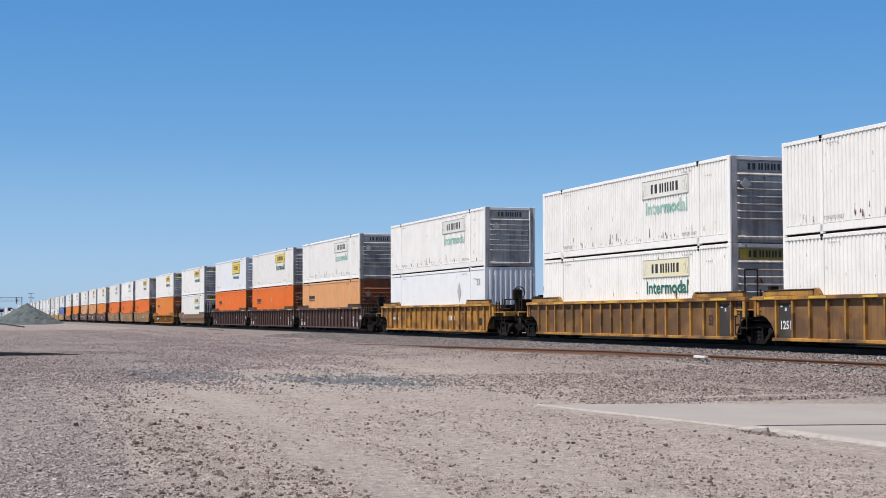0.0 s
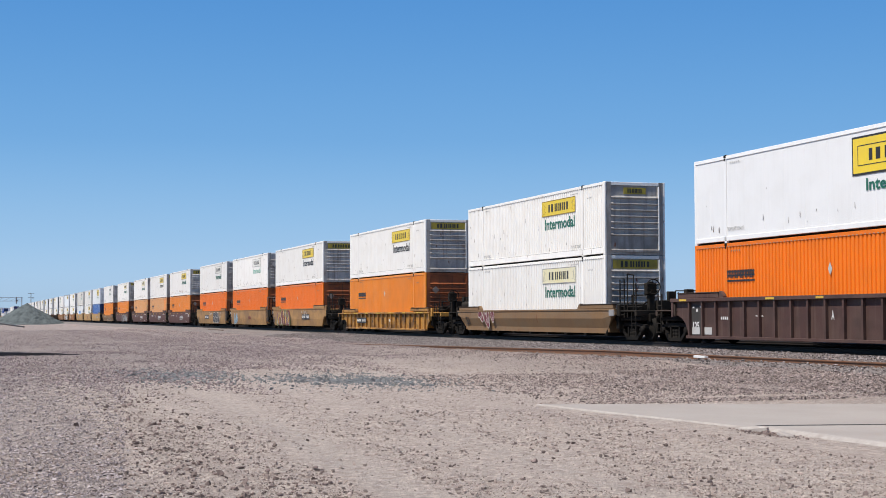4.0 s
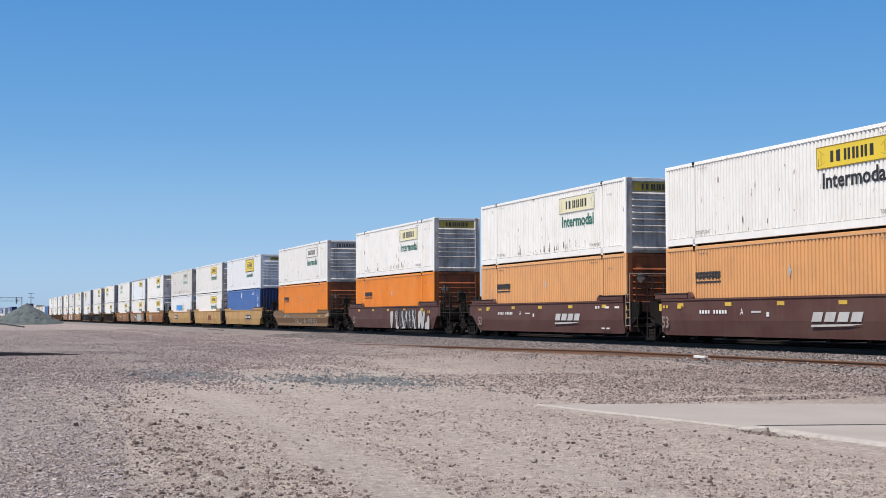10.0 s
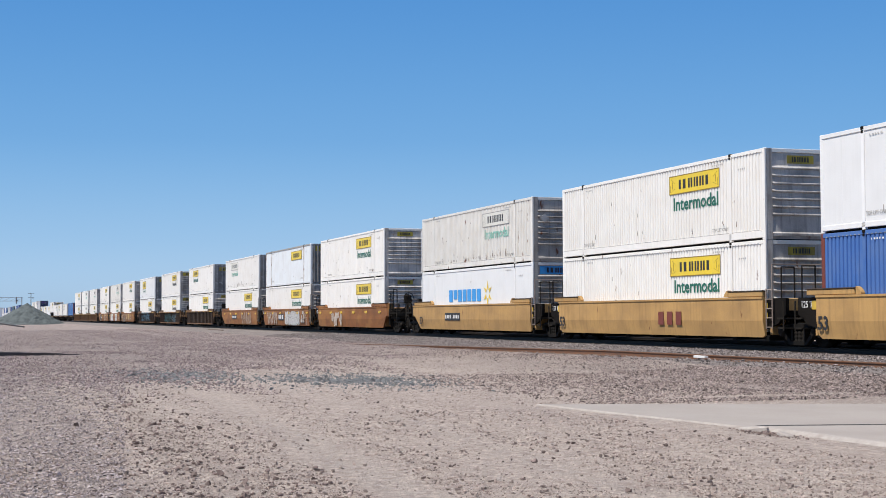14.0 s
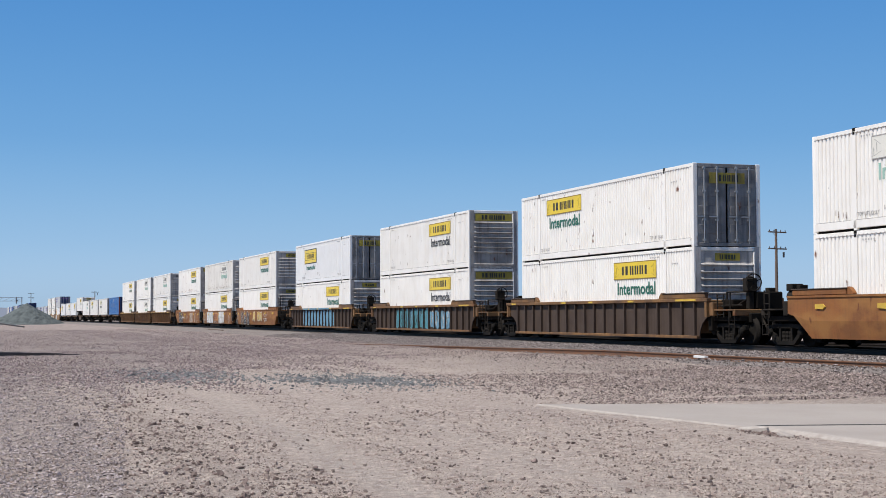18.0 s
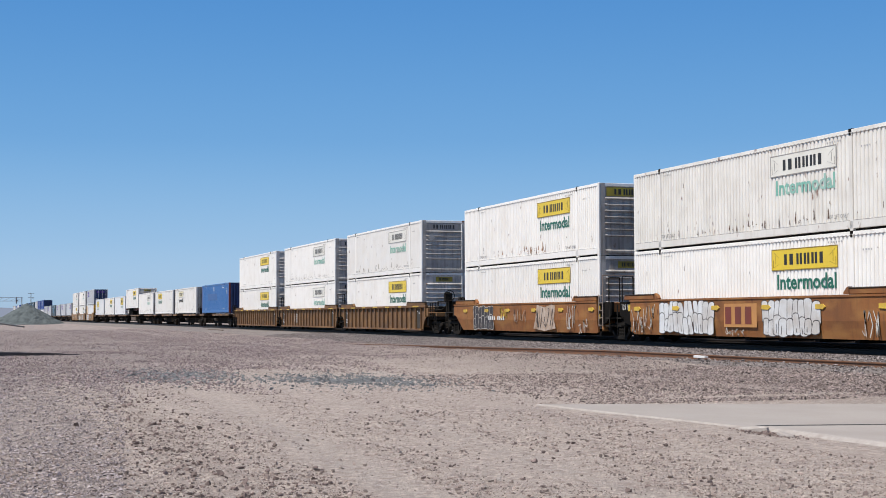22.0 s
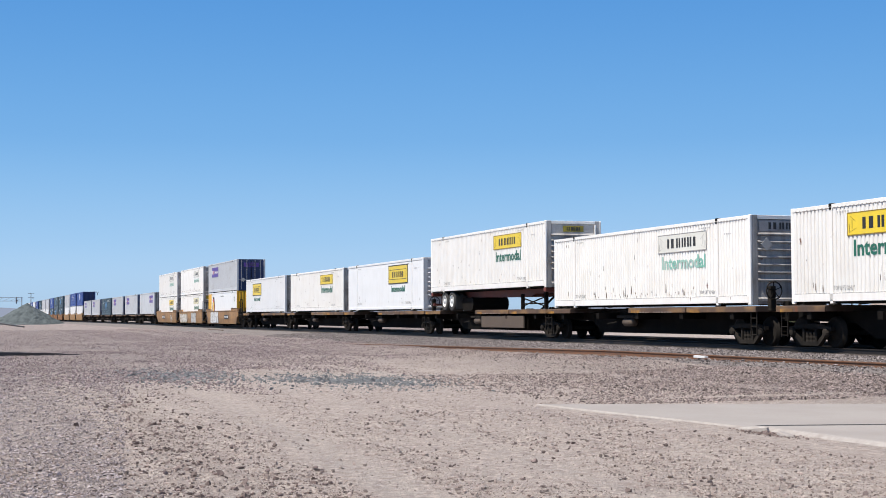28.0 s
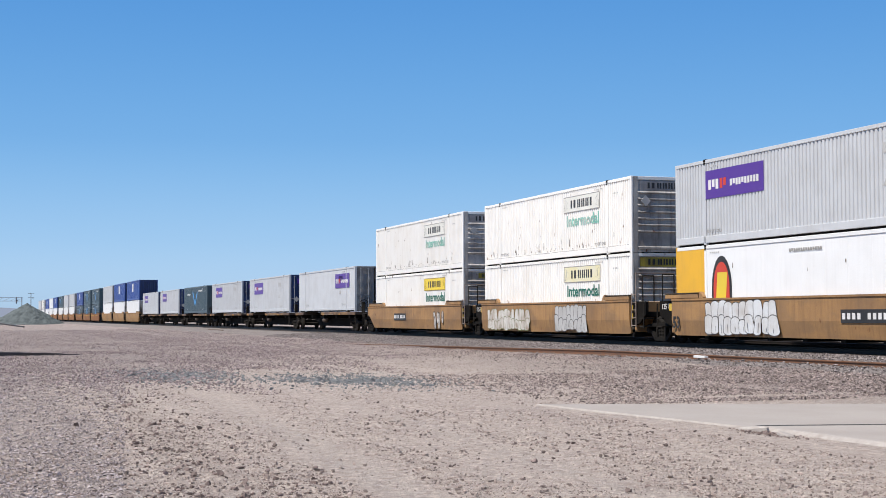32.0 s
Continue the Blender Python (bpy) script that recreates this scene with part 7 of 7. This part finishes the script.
BROWNR = [stencil("53", 7.2, 0.55, 0.42), stencil("125", -8.2, 0.5, 0.26), bars(-6.2, 0.8, 0.5, 0.16, 4), bars(-4.0, 0.9, 0.5, 0.1, 5), bars(3.5, 0.78, 0.55, 0.2, 3), bars(8.2, 0.75, 0.6, 0.3, 4), bars(-8.2, 0.30, 1.7, 0.30, 2, "spray_grey"), bars(6.8, 0.30, 1.7, 0.32, 2, "spray_grey")]
YELLR = [stencil("53", 5.45, 0.75, 0.4, "ink"), bars(2.7, 0.72, 1.2, 0.3, 5, "sign_white"), bars(-7.3, 0.75, 1.1, 0.2, 7, "sign_white"), bars(7.4, 0.5, 0.45, 0.4, 4, "ink")]
PLATE_A = bars(2.3, 0.82, 2.2, 0.24, 9, "white_ink", "ink")
PLATE_B = bars(-3.6, 0.82, 2.2, 0.24, 9, "white_ink", "ink")

# foot-end datum of each unit, car, upper box, lower box, how its ends are carried, marks on its side
UNITS = [
    (-42.19, "yellow", "F", "F", "RC", [stencil("1251", -8.1, 0.55, 0.26), dark_bay(7.5)]),
    (-61.54, "yellow", "F", "YP", "RC", [stencil("53", 6.6, 0.65, 0.34, "ink"), dark_bay(7.5)]),
    (-85.07, "bright", "F", "W", "CC", YELLR),
    (-108.3, "brown", "F", "O1", "CS", BROWNR + [stencil("B", 0.35, 0.85, 0.26)]),
    (-127.8, "brown", "Y", "O3", "RS", BROWNR + [stencil("C", 0.35, 0.85, 0.26)]),
    (-147.12, "brown", "R", "O3", "RC", BROWNR + [stencil("A", 0.35, 0.85, 0.26)]),
    (-170.6, "kneed", "Y", "YP", "CC", W53 + [spray(-6.2, -4.0, 0.4, 1.2, "spray_purple", "spray_white", 3, 1)]),
    (-193.8, "low", "YD", "O2", "CC", [bars(-5.6, 0.62, 2.0, 0.20, 9, "sign_white", "ink"), stencil("53", -2.4, 0.6, 0.28, "ink"), bars(1.2, 0.62, 0.8, 0.2, 3, "sign_white"), bars(6.0, 0.62, 0.5, 0.28, 3, "ink")]),
    (-217.35, "tan", "YD", "O3", "CS", W53 + [PLATE_A, scrawl(2.0, 4.6, 1.15, 1.4, "spray_white", 6, 40, 0.02), spray(-6.9, -1.8, 0.30, 1.45, "spray_green", "spray_green", 4, 44), blades(-6.7, -2.0, 0.30, 1.42, "spray_purple", 6, 0.34, 2), blades(-6.4, -2.0, 0.34, 1.40, "spray_yellow", 5, 0.10, 45, 0.003), blades(-6.6, -2.2, 0.36, 1.38, "spray_white", 6, 0.07, 46, 0.006)]),
    (-236.75, "tan", "F", "O3", "RS", W53 + [spray(-6.2, -4.6, 0.3, 1.25, "spray_blue", "spray_white", 2, 4), bars(0.5, 0.7, 1.4, 0.32, 3, "red_brown")]),
    (-256.3, "tan", "FD", "O3", "RC", W53 + [PLATE_B, scrawl(-1.2, 0.8, 1.1, 1.4, "spray_white", 5, 41, 0.025), scrawl(5.0, 5.9, 0.5, 1.4, "spray_white", 4, 42, 0.025), puffs(1.5, 4.7, 0.36, 1.42, "spray_black", "spray_white", 5, 0.56, 0.05)]),
    (-279.65, "maroon", "Yc", "O2", "CS", MAROON + [bars(8.5, 1.14, 0.36, 0.36, 1, "spray_yellow"), bars(7.9, 0.95, 0.45, 0.3, 4)]),
    (-299.03, "maroon", "YD", "OT", "RS", MAROON),
    (-318.46, "maroon", "YP", "O1", "RC", MAROON),
    (-342.05, "maroon", "YP", "O2", "CC", [spray(0.4, 7.8, 0.30, 1.25, "spray_grey", "spray_grey", 7, 7), blades(1.6, 5.6, 0.32, 1.42, "spray_black", 6, 0.25, 61, 0.002), blades(1.7, 5.5, 0.36, 1.40, "spray_white", 8, 0.025, 62, 0.005), bars(6.6, 1.10, 0.5, 0.2, 1, "spray_yellow"), bars(7.5, 1.10, 0.5, 0.2, 1, "spray_yellow"),  stencil("53", -8.1, 0.55, 0.4, "faded_ink")]),
    (-365.9, "kneed", "FD", "O2", "CC", [scrawl(-1.8, 5.4, 0.40, 0.80, "spray_white", 12, 9, 0.03), scrawl(-1.75, 5.45, 0.42, 0.82, "spray_pink", 12, 12, 0.045), bars(6.2, 0.93, 0.44, 0.14, 1, "spray_yellow"), bars(8.2, 0.93, 0.44, 0.22, 1, "spray_yellow"), scrawl(-5.2, -3.2, 0.92, 1.12, "spray_grey", 5, 10)]),
    (-389.5, "sand", "R", "BD", "CS", W53 + [PLATE_A, bars(8.82, 0.80, 0.26, 0.22, 1, "white_ink", "ink"), bars(8.78, 1.20, 0.34, 0.20, 1, "spray_yellow")]),
    (-408.75, "sand", "Y", "Y", "RS", W53 + [bars(1.0, 0.62, 2.0, 0.52, 3, "red_brown")]),
    (-428.3, "sand", "C", "WM", "RC", W53 + [PLATE_B]),
    (-452.0, "rust", "Y", "Y", "CS", [spray(-4.5, -1.5, 0.35, 1.2, "spray_pink", "spray_white", 3, 10)]),
    (-471.3, "rust", "SB", "Y", "RS", [scrawl(6.9, 7.8, 0.4, 1.2, "spray_white", 4, 56, 0.02), blades(-6.5, -2.6, 0.30, 1.36, "spray_pink", 7, 0.17, 11), scrawl(-6.6, -2.6, 0.4, 1.3, "spray_white", 6, 68, 0.03), bars(-2.2, 0.75, 1.9, 0.36, 3, "white_ink", "ink"), puffs(0.2, 5.2, 0.30, 1.4, "spray_grey", "spray_black", 12, 0.42), spray(5.6, 6.8, 0.5, 1.4, "spray_white", None, 2, 13)]),
    (-490.67, "rust", "LF", "Y", "RC", [PLATE_B, blades(1.2, 5.8, 0.32, 1.34, "spray_pink", 9, 0.08, 70), scrawl(1.0, 5.9, 0.35, 1.32, "spray_pink", 13, 71, 0.03)]),
    (-514.2, "dark", "LD", "Y", "CC", []),
    (-537.5, "dark", "YD", "YD", "CC", [spray(-4.4, 1.6, 0.3, 1.38, "teal", "spray_blue", 6, 15), scrawl(-3.6, 1.4, 0.4, 1.3, "spray_black", 7, 65, 0.035), spray(1.9, 5.2, 0.3, 1.25, "spray_blue", "spray_black", 4, 66), scrawl(2.0, 5.2, 0.4, 1.2, "spray_white", 5, 67, 0.03)]),
    (-560.8, "dark", "RD", "Y", "CC", [spray(-5.2, 4.0, 0.3, 1.4, "spray_blue", "spray_blue", 8, 16), scrawl(-3.5, 3.2, 0.4, 1.2, "spray_black", 7, 17, 0.03)]),
    (-584.3, "rust", "Y", "Y", "CS", [scrawl(4.0, 5.6, 0.95, 1.3, "spray_white", 5, 53, 0.025), scrawl(4.0, 5.6, 0.5, 0.8, "spray_white", 5, 54, 0.025), scrawl(-8.4, -7.0, 0.35, 1.3, "spray_white", 4, 55, 0.02), spray(-6.8, -2.2, 0.3, 1.4, "spray_black", "spray_white", 6, 18), spray(-0.8, 3.2, 0.6, 1.35, "spray_yellow", "spray_white", 5, 19)]),
    (-603.9, "rust", "C", "Y", "RS", [scrawl(6.6, 7.4, 0.35, 1.1, "spray_white", 3, 51, 0.02), scrawl(-8.0, -7.0, 0.4, 1.2, "spray_white", 4, 52, 0.02), scrawl(-7.3, -6.0, 0.5, 1.35, "spray_white", 4, 59, 0.02), puffs(-5.7, -1.75, 0.30, 1.50, "spray_pale", "spray_black", 20), bars(-1.0, 0.66, 1.9, 0.62, 3, "red_brown", "sign_tan"), scrawl(-1.0, 0.2, 0.36, 0.52, "spray_white", 6, 60, 0.02), puffs(1.35, 4.45, 0.30, 1.48, "spray_pale", "spray_black", 21)]),
    (-623.2, "rust", "Yc", "Y", "RC", [puffs(-6.3, -3.6, 0.30, 1.46, "spray_black", "spray_white", 22), scrawl(-2.6, -1.6, 0.9, 1.35, "spray_yellow", 3, 57, 0.03), scrawl(-0.9, 0.6, 0.75, 1.25, "spray_pink", 6, 58, 0.02), bars(-4.2, 0.75, 2.2, 0.24, 9), slab_tag(1.5, 4.0, 0.32, 1.45, "spray_pink", 23), scrawl(5.2, 6.2, 0.45, 1.35, "spray_white", 4, 24, 0.025), scrawl(6.4, 7.3, 0.32, 0.8, "spray_white", 4, 64, 0.025)]),
    (-646.55, "dull", "F", "Y", "CS", [stencil("1251", -8.1, 0.55, 0.26), dark_bay(7.5)]),
    (-665.98, "dull", "F", "F", "RS", [stencil("125", -8.1, 0.5, 0.26), dark_bay(7.5), spray(-3.8, -2.9, 0.5, 1.2, "spray_white", None, 2, 25)]),
    (-685.35, "dull", "Y", "Y", "RC", [scrawl(-5.0, 4.0, 0.4, 1.2, "car_amber", 10, 26, 0.03), dark_bay(7.5), stencil("53", 6.6, 0.6, 0.34, "ink")]),
    (-855.35, "amber", "G", "E", "CS", W53 + [PLATE_A, puffs(-5.7, -1.2, 0.30, 1.48, "spray_pale", "spray_black", 27, 0.46)]),
    (-875.05, "amber", "F", "YP", "RS", [puffs(-7.2, -2.0, 0.3, 1.3, "spray_white", "spray_green", 28, 0.44), puffs(1.0, 4.2, 0.3, 1.45, "spray_grey", "spray_black", 29, 0.42)]),
    (-894.4, "amber", "F", "Y", "RC", [PLATE_B, spray(3.5, 5.4, 0.3, 1.2, "spray_white", None, 3, 30)]),
    (-1035.0, "tan", "NB", "PW", "CS", W53),
    (-1054.5, "tan", "NB", "PW", "RS", W53),
    (-1074.0, "tan", "P", "PW", "RC", W53),
    (-1098.0, "rust", "SL", "SL", "CS", []),
    (-1117.5, "rust", "SL", "SL", "RS", []),
    (-1137.0, "rust", "NB", "SL", "RC", []),
    (-1160.5, "rust", "P", "PW", "CS", []),
    (-1180.0, "rust", "P", "PW", "RS", []),
    (-1199.5, "rust", "SL", "PW", "RC", []),
    (-1223.0, "rust", "NB", "PW", "CS", []),
    (-1242.5, "rust", "PW", "PW", "RS", []),
    (-1262.0, "rust", "NB", "PW", "RC", []),
    (-1285.5, "rust", "C", "PW", "CS", []),
    (-1305.0, "rust", "P", "PW", "RC", []),
]
# foot-end datum, box, and whether the car starts (C.) or ends (.C) a coupled set
FLATS = [(-707.0, "B", "CS"), (-727.2, "CD", "SS"), (-745.65, "LD", "SC"), (-764.2, "F", "CS"), (-781.3, "Y", "SS"), (-798.8, "R", "SS"), (-816.3, "Y", "SS"), (-834.6, "RD", "SC"),
         (-915.6, "GR", "CS"), (-935.2, "G", "SS"), (-955.2, "G", "SC"), (-974.6, "SL", "CS"), (-995.4, "G", "SS"), (-1014.2, "G", "SC")]
ENDS = {"C": "coupled", "S": "shared", "R": "resting"}


def build_train():
    for foot, style, upper, lower, ends, marks in UNITS:
        x = foot + BOX_L / 2
        look_of, label = STYLE[style]
        MOVING.append((well_car(look_of, x, ENDS[ends[0]], ENDS[ends[1]], label, marks), x))
        MOVING.append((container(BOXES[lower], x, LOW), x))
        MOVING.append((container(BOXES[upper], x, HIGH), x))
    for k, (foot, code, ends) in enumerate(FLATS):
        x = foot + BOX_L / 2
        carries = abs(foot + 781.3) < 0.1
        front = None if ends[0] == "C" else (FLATS[k - 1][0] - foot) / 2
        rear = None if ends[1] == "C" else (foot - FLATS[k + 1][0]) / 2
        MOVING.append((spine_car(x, "low skeleton flat car with worn yellow deck edges", front, rear, carries), x))
        if carries:
            MOVING.append((chassis(x), x))
        MOVING.append((container(BOXES[code], x, 2.70 if carries else DECK), x))


def motions():
    """The whole train rolls forward along its track; its wheelsets turn."""
    times = [0.0, 4.0, 8.0, 12.0, 16.0, 20.0, 24.0, 28.0, 32.0]
    for ob, x in MOVING:
        y, z = ob.location.y, ob.location.z
        walk(ob, [(t, pose(x + train_shift(t), y, z)) for t in times])
    first = WHEELSETS[0]
    walk(first, [(k / FPS, pose(0, 0, 0, 0, (88.0 * k) % 360.0, 0)) for k in range(32 * FPS + 1)])
    for wheels in WHEELSETS[1:]:
        wheels.rotation_mode = "QUATERNION"
        keys = wheels.animation_data_create()
        keys.action, keys.action_slot = first.animation_data.action, first.animation_data.action_slot


build_ground()
build_track()
build_slabs()
build_stones()
build_distance()
build_train()
motions()
